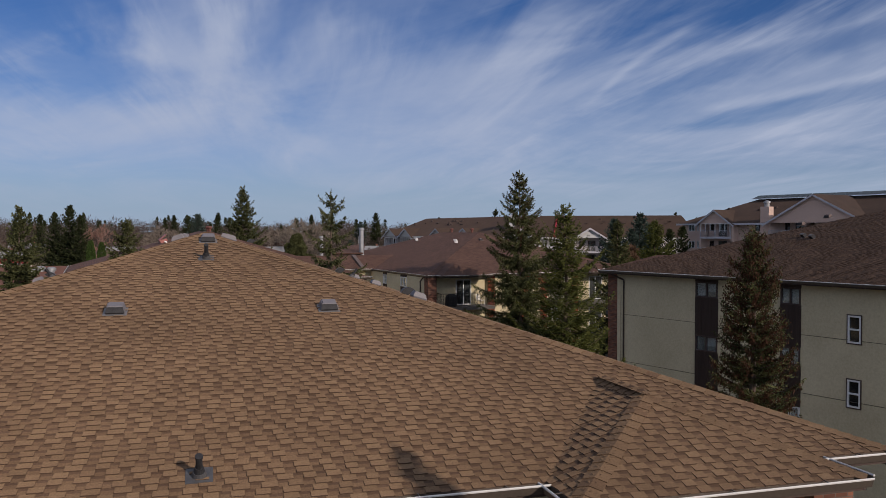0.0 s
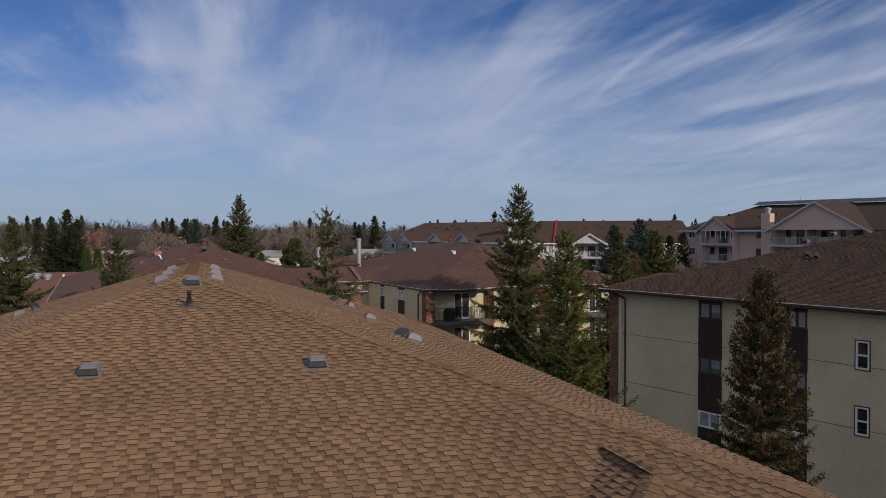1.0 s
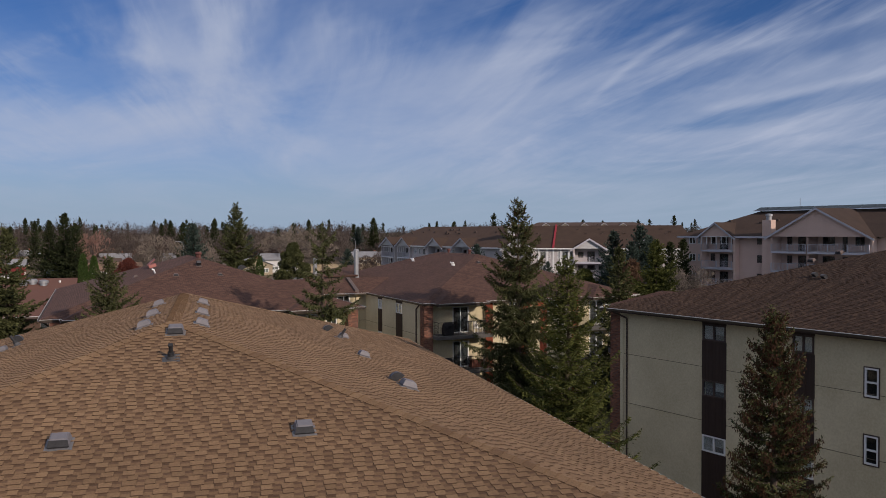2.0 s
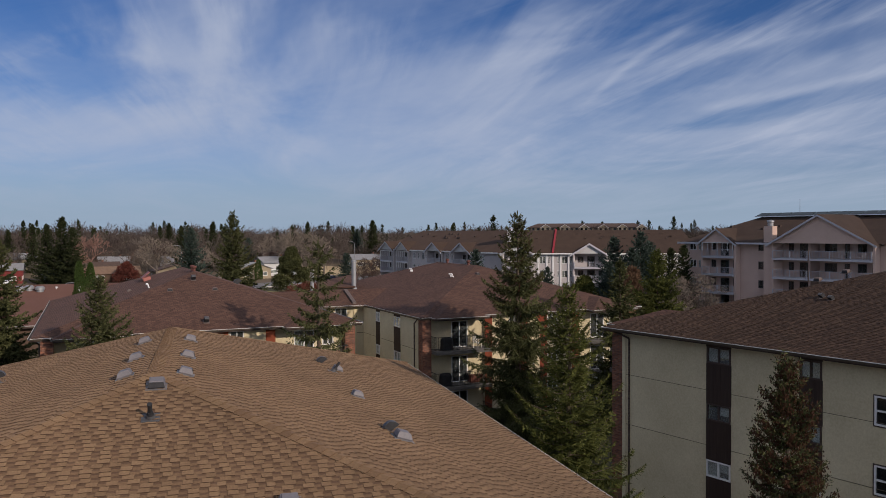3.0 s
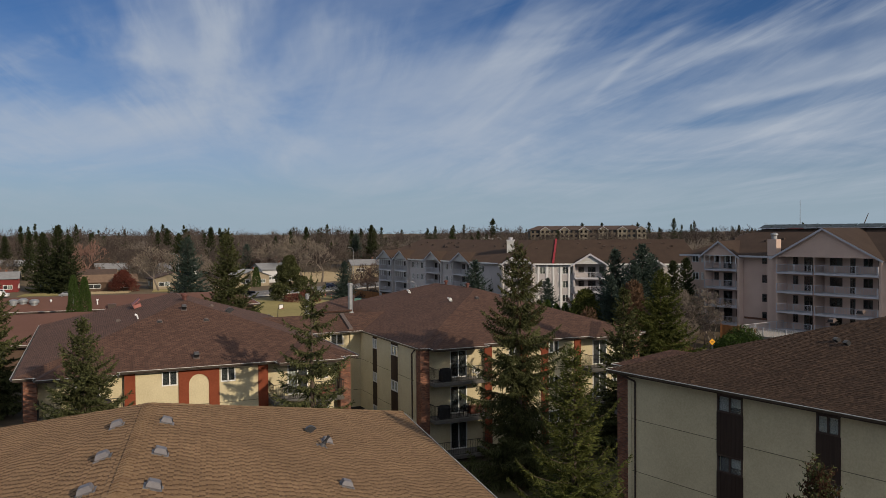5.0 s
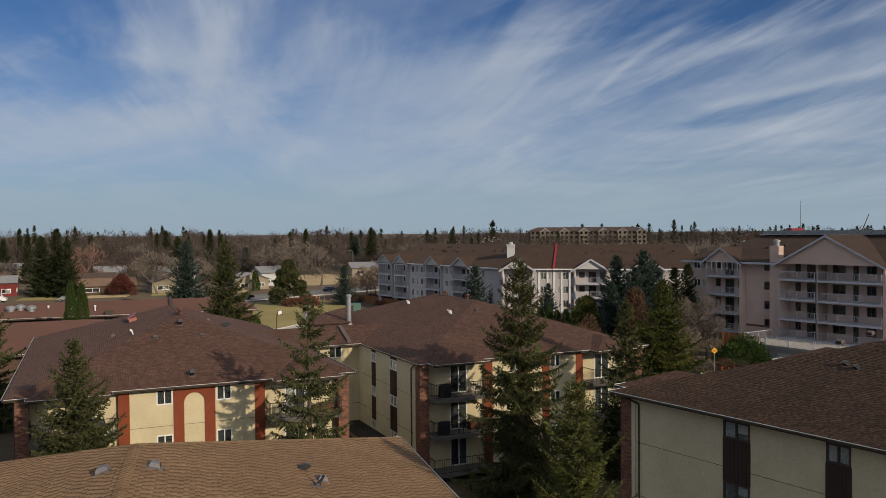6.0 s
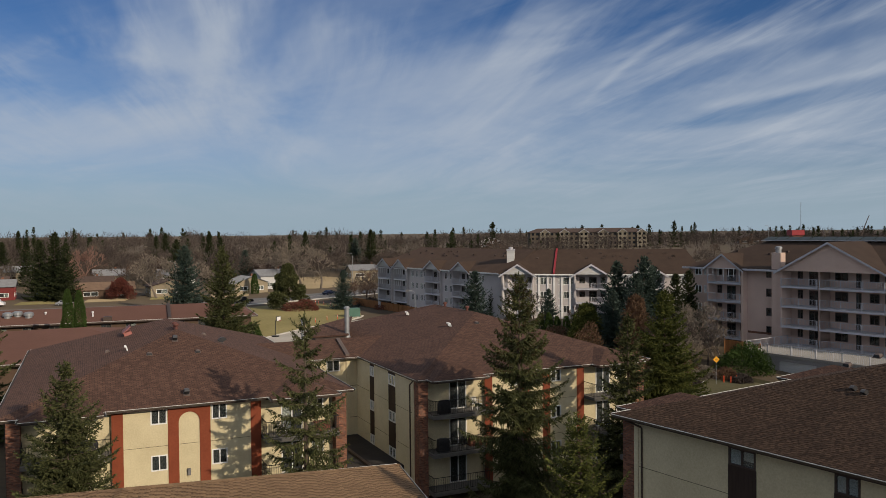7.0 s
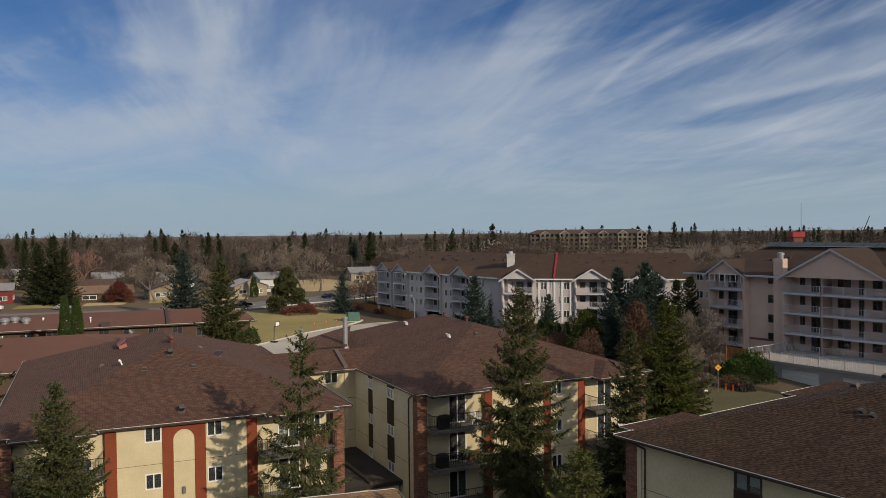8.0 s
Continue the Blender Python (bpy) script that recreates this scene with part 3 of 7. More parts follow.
def window_unit(parent, u0, u1, z0, z1, put, frame_mat, wide=2, name="window", blinds=0.10, fw=0.07, glass=None):
    """A window of two sashes with its frame, glass and, in some, a drawn blind."""
    bm = bmesh.new()
    put_box(bm, put, u0, u1, -0.10, 0.035, z0, z0 + fw)
    put_box(bm, put, u0, u1, -0.10, 0.035, z1 - fw, z1)
    if wide == 2:
        m = (u0 + u1) / 2
        posts = (u0, m - fw / 2, u1 - fw)
        cells = ((u0 + fw, m - fw / 2, z0 + fw, z1 - fw), (m + fw / 2, u1 - fw, z0 + fw, z1 - fw))
    else:
        m = (z0 + z1) / 2
        posts = (u0, u1 - fw)
        put_box(bm, put, u0 + fw, u1 - fw, -0.10, 0.032, m - fw / 2, m + fw / 2)
        cells = ((u0 + fw, u1 - fw, z0 + fw, m - fw / 2), (u0 + fw, u1 - fw, m + fw / 2, z1 - fw))
    for p in posts:
        put_box(bm, put, p, p + fw, -0.10, 0.032, z0 + fw, z1 - fw)
    w = part(name, bm, frame_mat, parent)
    for c in cells:
        bm = bmesh.new()
        put_box(bm, put, c[0], c[1], -0.05, -0.035, c[2], c[3])
        g = part("pane", bm, glass or M_GLASS, w, "clear glass pane")
        g.visible_shadow = False
        if wall_rng.random() < blinds:
            bm = bmesh.new()
            put_box(bm, put, c[0], c[1], -0.105, -0.09, c[2] + wall_rng.choice((0, 0, 0.35)) * (c[3] - c[2]), c[3])
            part("blind", bm, M_BLIND, w, "pale drawn window blind")
    return w


BALUSTER = bpy.data.meshes.new("baluster")
bm_ = one(tube, (0, 0, 0.1), (0, 0, 1.06), 0.012, 0.012, 4)
bm_.to_mesh(BALUSTER)
bm_.free()
BALUSTER.materials.append(M_RAIL)


def iron_rail(parent, pts, z, gap=0.14):
    """Black iron rail along pts on a floor at z: top and bottom rail, and every baluster."""
    for name, h, r in (("top_rail", 1.07, 0.026), ("bottom_rail", 0.1, 0.018)):
        bm = bmesh.new()
        for (x0, y0), (x1, y1) in zip(pts, pts[1:]):
            tube(bm, (x0, y0, z + h), (x1, y1, z + h), r, r, 4)
        part(name, bm, M_RAIL, parent, "black iron rail")
    for (x0, y0), (x1, y1) in zip(pts, pts[1:]):
        n = max(1, round(math.hypot(x1 - x0, y1 - y0) / gap))
        for i in range(n):
            ob = new("baluster", BALUSTER)
            ob.parent = parent
            ob.location = (x0 + (x1 - x0) * i / n, y0 + (y1 - y0) * i / n, z)


def roof_slopes(hw_l, hw_r, ru, va, length):
    """Outlines of the four slopes, lower edge first, and of the small roofs over the balconies."""
    A, B = (ru, va, RIDGE), (ru, length - va, RIDGE)
    fl, fr, bl, br = (-hw_l, 0, EAVE), (hw_r, 0, EAVE), (-hw_l, length, EAVE), (hw_r, length, EAVE)
    main = {"front": [fl, fr, A], "right": [fr, br, B, A], "back": [br, bl, B], "left": [bl, fl, A, B]}
    sl = (RIDGE - EAVE) / va
    bays = []
    for u0, u1, vf in BUMPS:
        c, h = (u0 + u1) / 2, (u1 - u0) / 2
        zt = EAVE + 1.26 * sl * h
        k, t = (c, vf + h, zt), (c, 1.26 * h, zt)
        e0, e1 = (u0, vf, EAVE), (u1, vf, EAVE)
        bays.append({"front": [e0, e1, k], "left": [(u0, 0, EAVE), e0, k, t], "right": [e1, (u1, 0, EAVE), t, k]})
    return main, bays


def apartment(m, roof_mat, label, hw_l=10.45, hw_r=10.45, ru=0.36, va=11.0, length=30.6, sides=("left", "right"), drop=0.0):
    b = thing("apartment_building", m, label, "apartment building", "apartment blocks with hipped roofs")
    wu, wv0, wv1 = 9.95, 0.5, length - 0.5
    top, low = EAVE - 0.08, -1.6
    front = lambda u, o, z: (u, wv0 - o, z)
    inner = lambda u, o, z: (u, wv0 + 0.3 - o, z)
    back = lambda u, o, z: (-u, wv1 + o, z)
    # front: middle bay with windows, recessed walls behind the balconies
    holes = [(u0, u1, z0, z1) for z0, z1 in SASH_Z for u0, u1 in ((-2.22, -1.27), (1.36, 2.30))]
    bm = bmesh.new()
    wall_sheet(bm, front, -BAY, BAY, low, top, holes, 0.25)
    part("bay_wall", bm, M_STUCCO, b, "cream stucco bay with panel joints")
    for h in holes:
        window_unit(b, *h, front, M_WHITE)
    for s in (-1, 1):
        doors = [(*sorted((s * 5.75, s * 7.15)), z + 0.02, z + 2.06) for z in FLOORS]
        smalls = [(*sorted((s * 7.75, s * 8.55)), z + 0.95, z + 2.0) for z in FLOORS] if s > 0 else []
        bm = bmesh.new()
        wall_sheet(bm, inner, *sorted((s * BAY, s * wu)), low, top, doors + smalls, 0.25)
        part("balcony_wall", bm, M_STUCCO, b, "cream stucco wall behind the balconies")
        for d in doors:
            window_unit(b, *d, inner, M_WHITE, name="sliding_door", blinds=0.1)
        for d in smalls:
            window_unit(b, *d, inner, M_WHITE)
        bm = bmesh.new()
        box(bm, *sorted((s * (BAY - 0.2), s * BAY)), wv0 + 0.25, wv0 + 0.55, low, top)
        part("return_wall", bm, M_STUCCO, b)
    bm = bmesh.new()
    wall_sheet(bm, back, -wu, wu, low, top, [], 0.25)
    part("wall", bm, M_STUCCO, b, "cream stucco back wall")
    # side walls: brown strips of windows and small stair windows
    side_z = ((1.92, 2.74), (4.66, 5.48), (7.43, 8.24))
    for s in (-1, 1):
        put = lambda u, o, z, s=s: (s * (wu + o), u, z)
        strips = ((6.31, 7.72), (11.18, 12.25)) if s > 0 else ((4.26, 5.63), (8.84, 9.76))
        strips += tuple((length - q, length - p) for p, q in strips[::-1])
        seen = ("right" if s > 0 else "left") in sides
        holes = [(v0 + 0.03, v1 - 0.03, z0, z1) for v0, v1 in strips for z0, z1 in side_z] if seen else []
        stairs = [(v0, v0 + 0.58, z0, z0 + 1.2) for v0 in (14.45,) for z0 in (3.18, 5.98)] if seen else []
        bm = bmesh.new()
        wall_sheet(bm, put, wv0 + 0.6, wv1 - 0.25, low, top, holes + stairs, 0.25)
        part("wall", bm, M_STUCCO, b, "cream stucco side wall with panel joints")
        for h in stairs:
            w_ = window_unit(b, *h, put, M_WHITE, wide=1, glass=M_GLASSDARK)
            bm = bmesh.new()
            for c0, c1, c2, c3 in ((h[0] - 0.05, h[1] + 0.05, h[2] - 0.05, h[2]), (h[0] - 0.05, h[1] + 0.05, h[3], h[3] + 0.05), (h[0] - 0.05, h[0], h[2], h[3]), (h[1], h[1] + 0.05, h[2], h[3])):
                put_box(bm, put, c0, c1, 0.002, 0.03, c2, c3)
            part("outer_frame", bm, M_FASCIA, w_, "dark brown outer frame")
        for h in holes:
            window_unit(b, *h, lambda u, o, z, put=put: put(u, o + 0.02, z), M_WHITE if h[2] < 3 or s < 0 else M_FASCIA, blinds=0.8, glass=M_GLASS_CLEAR)
        if seen:
            for v0, v1 in strips:
                z = low
                for z0, z1 in (*side_z, (top - 0.006, 0)):
                    bm = bmesh.new()
                    put_box(bm, put, v0, v1, 0.004, 0.035, z, z0)
                    n = int((v1 - v0) / 0.2)
                    for i in range(1, n):
                        x = v0 + (v1 - v0) * i / n
                        put_box(bm, put, x - 0.02, x + 0.02, 0.036, 0.05, z, z0)
                    part("siding_panel", bm, M_BROWN, b, "dark brown ribbed siding")
                    z = z1
        for z in (6.1, 3.42):
            edges = [wv0 + 0.6, *(e for st in (strips if seen else ()) for e in st), wv1 - 0.3]
            for v0, v1 in zip(edges[::2], edges[1::2]):
                bm = bmesh.new()
                put_box(bm, put, v0, v1, 0.001, 0.012, z - 0.011, z + 0.011)
                part("joint", bm, M_JOINT, b, "dark line between stucco panels")
        # brick corner pier and downspout
        bm = bmesh.new()
        box(bm, *sorted((s * 9.18, s * 9.9)), 0.02, wv0 + 0.598, low, top - 0.004)
        part("brick_pier", bm, M_BRICK, b, "mottled red brick corner pier")
        bm = bmesh.new()
        x = s * (wu + 0.06)
        tube(bm, (x, wv0 + 0.85, low), (x, wv0 + 0.85, top - 0.45), 0.05, 0.05, 6)
        tube(bm, (x, wv0 + 0.85, top - 0.45), (s * (hw_r if s > 0 else hw_l), wv0 + 0.2, top - 0.05), 0.05, 0.05, 6)
        part("downspout", bm, M_FASCIA, b, "dark brown downspout")
    for z in (6.1, 3.42):
        for u0, u1 in ((-BAY + STRIPE, -1.24), (1.28, BAY - STRIPE), (-0.6, 0.64)):
            bm = bmesh.new()
            put_box(bm, front, u0, u1, 0.001, 0.012, z - 0.011, z + 0.011)
            part("joint", bm, M_JOINT, b, "dark line between stucco panels")
    # floors inside and the soffit
    # floors coloured dark so that the rooms stay dim behind the glass
    for z in (0.4, 3.1, 5.8):
        bm = bmesh.new()
        box(bm, -wu + 0.27, wu - 0.27, wv0 + 0.58, wv1 - 0.28, z, z + 0.25)
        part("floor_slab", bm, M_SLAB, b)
    bm = bmesh.new()
    box(bm, -hw_l + 0.06, hw_r - 0.06, 0.06, length - 0.06, top, top + 0.05)
    part("soffit", bm, M_FASCIA, b, "brown soffit under the eaves")
    # rust-red stripes and the arched panel
    for u0, u1 in ((-BAY, -BAY + STRIPE), (BAY - STRIPE, BAY)):
        bm = bmesh.new()
        put_box(bm, front, u0, u1, 0.004, 0.06, low, top - 0.006)
        part("stripe", bm, M_ORANGE, b, "rust-red stucco stripe")
    a0, a1, zt = -0.60, 0.64, 7.43
    c, r = (a0 + a1) / 2, (a1 - a0) / 2
    bm = bmesh.new()
    put_box(bm, front, -1.22, a0, 0.004, 0.06, low, top - 0.006)
    put_box(bm, front, a1, 1.28, 0.004, 0.06, low, top - 0.006)
    arc = [(c + r * math.cos(w), zt + r * math.sin(w)) for w in [math.pi * i / 24 for i in range(25)]]
    for (x0, z0), (x1, z1) in zip(arc, arc[1:]):
        lo = [bm.verts.new(front(x, 0.06, z)) for x, z in ((x1, z1), (x0, z0), (x0, top - 0.006), (x1, top - 0.006))]
        hi = [bm.verts.new(front(x, 0.004, z)) for x, z in ((x1, z1), (x0, z0))]
        bm.faces.new(lo)
        bm.faces.new((hi[0], hi[1], lo[1], lo[0]))
    part("arch_panel", bm, M_ORANGE, b, "rust-red panel round a cream arched niche")
    bm = bmesh.new()
    put_box(bm, front, -0.13, 0.07, 0.003, 0.14, 4.15, 4.55)
    part("wall_lamp", bm, M_GREY, b, "grey wall lamp in the niche")
    # balconies
    for s in (-1, 1):
        for z in FLOORS:
            u0, u1 = sorted((s * (BAY + 0.05), s * 9.16))
            bm = bmesh.new()
            box(bm, u0, u1, -0.9, wv0 + 0.296, z - 0.24, z)
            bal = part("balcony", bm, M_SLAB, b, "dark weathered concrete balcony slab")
            iron_rail(bal, [(u0 + 0.03, wv0 + 0.2), (u0 + 0.03, -0.86), (u1 - 0.03, -0.86), (u1 - 0.03, wv0 + 0.2)], z)
    # roof
    main, bays = roof_slopes(hw_l, hw_r, ru, va, length)
    bm = bmesh.new()
    for pts in main.values():
        poly(bm, pts)
    roof = part("roof", bm, roof_mat, b, "hipped shingle roof")
    bay_roofs = []
    for bay in bays:
        bm = bmesh.new()
        for pts in bay.values():
            poly(bm, [(x, y, z + 0.004) for x, y, z in pts])
        bay_roofs.append(part("bay_roof", bm, roof_mat, b, "small hipped roof over the balconies"))

    def gutter(p, q, seat=0.0):
        p, q = Vector((*p, EAVE - seat)), Vector((*q, EAVE - seat))
        d = (q - p).normalized()
        o = Vector((d.y, -d.x, 0))
        prof = [(0.0, 0.0), (0.0, -0.12), (0.09, -0.12), (0.13, 0.0), (0.12, 0.0), (0.085, -0.11), (0.01, -0.11)]
        bm = bmesh.new()
        rows = [[bm.verts.new(e + o * x + Vector((0, 0, z))) for x, z in prof] for e in (p, q)]
        for i in range(len(prof)):
            j = (i + 1) % len(prof)
            bm.faces.new((rows[0][i], rows[0][j], rows[1][j], rows[1][i]))
        for row in rows:
            bm.faces.new(row)
        n = max(1, int((q - p).length / 1.2))
        for i in range(n):
            e = p.lerp(q, (i + 0.5) / n)
            tube(bm, e + Vector((0, 0, 0.012)), e + o * 0.125 + Vector((0, 0, 0.004)), 0.01, 0.01, 4)
        bmesh.ops.recalc_face_normals(bm, faces=bm.faces)
        g_ = part("gutter", bm, M_GUTTER_DARK, b, "brown metal gutter with hangers")
        bm = bmesh.new()
        tube(bm, p + o * 0.126 + Vector((0, 0, 0.002)), q + o * 0.126 + Vector((0, 0, 0.002)), 0.017, 0.017, 6)
        part("lip", bm, M_LIP, g_, "white rolled gutter lip")
        bm = bmesh.new()
        vs = [bm.verts.new(e + o * x + Vector((0, 0, z))) for e in (p, q) for x, z in ((-0.006, -0.01), (-0.006, -0.19), (-0.05, -0.19), (-0.05, -0.02))]
        for i in range(4):
            j = (i + 1) % 4
            bm.faces.new((vs[i], vs[j], vs[4 + j], vs[4 + i]))
        part("fascia", bm, M_FASCIA, b, "brown fascia board")
    L = length
    gutter((-4.83, 0), (4.83, 0))
    for u0, u1, vf in BUMPS:
        gutter((u0, vf), (u1, vf))
        gutter((u0, 0), (u0, vf))
        gutter((u1, vf), (u1, 0))
    gutter((-hw_l, 0), (-9.2, 0))
    gutter((9.2, 0), (hw_r, 0))
    gutter((hw_r, 0), (hw_r, L), drop)
    gutter((hw_r, L), (-hw_l, L))
    gutter((-hw_l, L), (-hw_l, 0))
    return b, roof, main, bays, bay_roofs


N_MAIN_LEN = 31.0
APT_N, ROOF_N, N_MAIN, N_BAYS, N_BAYROOFS = apartment(pose(-3.23, 9.51, 0, 0, 0, 16.0), M_TAN_BASE, "three-storey cream stucco apartment block with a tan shingle roof", hw_l=10.63, hw_r=10.67, ru=0.32, va=11.19, length=N_MAIN_LEN, drop=0.07)
APT_A, ROOF_A, A_MAIN, _, _ = apartment(pose(-14.87, 55.34, 0.04, 0, 0, 23.55), M_ROOF_BROWN, "cream and rust-red stucco apartment block with a brown shingle roof", hw_r=10.4)
APT_C, ROOF_C, C_MAIN, _, _ = apartment(pose(7.83, 67.05, -0.05, 0, 0, 25.0), M_ROOF_BROWN, "cream stucco apartment block with brick corner piers and iron balconies", hw_l=10.0)
APT_B, ROOF_B, B_MAIN, _, _ = apartment(pose(17.86, 52.62, 1.16, 0, 0, 213.9), M_ROOF_BROWN, "shaded cream stucco apartment block with dark brown window strips", hw_r=10.6)


# ---- roof fittings ----
def slope_z(main, side, u, v):
    """Height of a roof slope at (u, v)."""
    pts = [Vector(p) for p in main[side]]
    n = (pts[1] - pts[0]).cross(pts[2] - pts[0])
    return pts[0].z - (n.x * (u - pts[0].x) + n.y * (v - pts[0].y)) / n.z, n.normalized() * (1 if n.z > 0 else -1)


def on_slope(main, side, u, v):
    """A pose on the slope: z along its normal, y up the slope."""
    z, n = slope_z(main, side, u, v)
    up = (Vector((0, 0, 1)) - n * n.z).normalized()
    x = up.cross(n)
    m = Matrix((x, up, n)).transposed().to_4x4()
    m.translation = (u, v, z)
    return m


def box_vent_mesh():
    bm = bmesh.new()
    box(bm, -0.25, 0.25, -0.23, 0.25, 0.0, 0.022, 1)
    lo = [(-0.18, -0.16, 0.02), (0.18, -0.16, 0.02), (0.18, 0.18, 0.02), (-0.18, 0.18, 0.02)]
    mid = [(-0.20, -0.18, 0.06), (0.20, -0.18, 0.06), (0.20, 0.20, 0.06), (-0.20, 0.20, 0.06)]
    top = [(-0.165, -0.11, 0.19), (0.165, -0.11, 0.19), (0.165, 0.17, 0.19), (-0.165, 0.17, 0.19)]
    rows = [[bm.verts.new(p) for p in r] for r in (lo, mid, top)]
    for a, c in zip(rows, rows[1:]):
        for i in range(4):
            j = (i + 1) % 4
            bm.faces.new((a[i], a[j], c[j], c[i])).material_index = 2 if i == 0 else 0
    bm.faces.new(rows[-1])
    bmesh.ops.bevel(bm, geom=[e for e in bm.edges if e.calc_length() < 0.6 and min(v.co.z for v in e.verts) > 0.17], offset=0.02, segments=2, affect="EDGES")
    me = bpy.data.meshes.new("box_vent")
    bm.to_mesh(me)
    bm.free()
    me.materials.append(M_VENT)
    me.materials.append(M_GREY)
    me.materials.append(M_BLACK)
    return me


def pipe_mesh():
    bm = bmesh.new()
    box(bm, -0.21, 0.21, -0.20, 0.22, 0, 0.02, 1)
    tilt = Vector((0, -0.29, 0.957))
    tube(bm, (0, 0, 0.01), tilt * 0.13, 0.125, 0.095, 14, 1)
    tube(bm, tilt * 0.12, tilt * 0.22, 0.09, 0.068, 14)
    tube(bm, tilt * 0.20, tilt * 0.47, 0.052, 0.052, 14)
    tube(bm, tilt * 0.43, tilt * 0.475, 0.061, 0.061, 14)
    me = bpy.data.meshes.new("vent_pipe")
    bm.to_mesh(me)
    bm.free()
    me.materials.append(M_BLACK)
    me.materials.append(M_GUNMETAL)
    return me


def dome_mesh():
    """A gooseneck hood: a flat flange and a fan-shaped scoop open downhill."""
    bm = bmesh.new()
    box(bm, -0.20, 0.20, -0.30, 0.24, 0, 0.02, 1)
    tube(bm, (0, 0.02, 0.01), (0, 0.02, 0.10), 0.17, 0.14, 14)
    arc = [(0.36 * math.cos(w) - 0.12, 0.36 * math.sin(w) + 0.06) for w in [radians(128) * i / 10 for i in range(11)]]
    prof = [(-0.12, 0.06)] + arc
    lo, hi = [[bm.verts.new((x, y, z)) for y, z in prof] for x in (-0.15, 0.15)]
    bm.faces.new(lo[::-1])
    bm.faces.new(hi)
    for i in range(len(prof) - 1):
        bm.faces.new((lo[i], lo[i + 1], hi[i + 1], hi[i])).material_index = 2 if i else 0
    # rolled lip of the scoop and the inside of its mouth
    tube(bm, (-0.16, *prof[-1]), (0.16, *prof[-1]), 0.018, 0.018, 6, 2)
    bm.faces.new((lo[-1], lo[0], hi[0], hi[-1]))
    bmesh.ops.recalc_face_normals(bm, faces=bm.faces)
    me = bpy.data.meshes.new("hood_vent")
    bm.to_mesh(me)
    bm.free()
    me.materials.append(M_BLACK)
    me.materials.append(M_FRAME_BROWN)
    me.materials.append(M_GUNMETAL)
    return me


def turbine_mesh():
    bm = bmesh.new()
    tube(bm, (0, 0, -0.1), (0, 0, 0.28), 0.16, 0.16, 14)
    prof = [(0.16, 0.26), (0.25, 0.32), (0.28, 0.42), (0.24, 0.52), (0.12, 0.58)]
    for (r0, z0), (r1, z1) in zip(prof, prof[1:]):
        tube(bm, (0, 0, z0), (0, 0, z1), r0, r1, 14)
    me = bpy.data.meshes.new("turbine_vent")
    bm.to_mesh(me)
    bm.free()
    me.materials.append(M_TURBINE)
    return me


def fit(name, mesh, roof, m, label):
    ob = new(name, mesh)
    ob.parent = roof
    ob.matrix_local = m
    ob["label"] = label
    return ob


BOXV_DARK = box_vent_mesh()
BOXV_DARK.materials[0] = BOXV_DARK.materials[1] = M_FRAME_BROWN
BOXV, PIPEV, DOMEV, TURBV = box_vent_mesh(), pipe_mesh(), dome_mesh(), turbine_mesh()
for side, u, v in (("front", -1.27, 6.25), ("front", 2.73, 6.15), ("front", 0.40, 10.55), ("right", 0.93, 17.9), ("right", 0.94, 14.62), ("right", 0.95, 11.95), ("left", -0.37, 17.93), ("left", -0.34, 14.61), ("left", -0.36, 12.0), ("right", 5.72, 20.4), ("right", 5.55, 15.55), ("left", -5.05, 19.36)):
    fit("box_vent", BOXV, ROOF_N, on_slope(N_MAIN, side, u, v) @ Matrix.Scale(0.85, 4), "grey metal box roof vent")
for side, u, v in (("front", 0.36, 9.26), ("front", 0.31, 0.78), ("right", 5.44, 19.6), ("left", -4.71, 19.9)):
    fit("vent_pipe", PIPEV, ROOF_N, on_slope(N_MAIN, side, u, v) @ Matrix.Scale(0.82, 4), "black plumbing vent with a rubber boot")
for side, u, v in (("right", 5.21, 21.2), ("right", 5.55, 11.4), ("left", -5.03, 21.7)):
    fit("hood_vent", DOMEV, ROOF_N, on_slope(N_MAIN, side, u, v) @ Matrix.Scale(0.58, 4), "black hooded exhaust vent")
fit("box_vent", BOXV, ROOF_N, on_slope(N_MAIN, "right", 5.75, 10.75), "grey metal box roof vent")
for side, u, v in (("front", -1.79, 7.13), ("front", 1.36, 7.02), ("right", 2.5, 12.6), ("left", -4.34, 11.76)):
    fit("box_vent", BOXV_DARK, ROOF_A, on_slope(A_MAIN, side, u, v) @ Matrix.Scale(0.8, 4), "small grey roof vent")
for side, u, v in (("front", -0.03, 1.3), ("front", 0.06, 9.2), ("right", 3.33, 9.8)):
    fit("hood_vent", DOMEV, ROOF_A, on_slope(A_MAIN, side, u, v), "black hooded exhaust vent")
for u, v in ((0.36, 12.3), (0.36, 11.3)):
    fit("turbine_vent", TURBV, ROOF_A, pose(u, v, RIDGE) @ Matrix.Scale(0.75, 4), "rust-red round turbine vent")
for side, u, v in (("front", -0.75, 8.64), ("front", 1.73, 8.72)):
    fit("box_vent", BOXV_DARK, ROOF_C, on_slope(C_MAIN, side, u, v) @ Matrix.Scale(0.8, 4), "small grey roof vent")
for v in (12.6, 17.2):
    fit("turbine_vent", TURBV, ROOF_C, pose(0.36, v, RIDGE) @ Matrix.Scale(0.7, 4), "rust-red round turbine vent")
for u, v in ((4.75, 9.1), (4.95, 9.7)):
    fit("hood_vent", DOMEV, ROOF_B, on_slope(B_MAIN, "right", u, v) @ Matrix.Scale(0.62, 4), "black hooded exhaust vent")
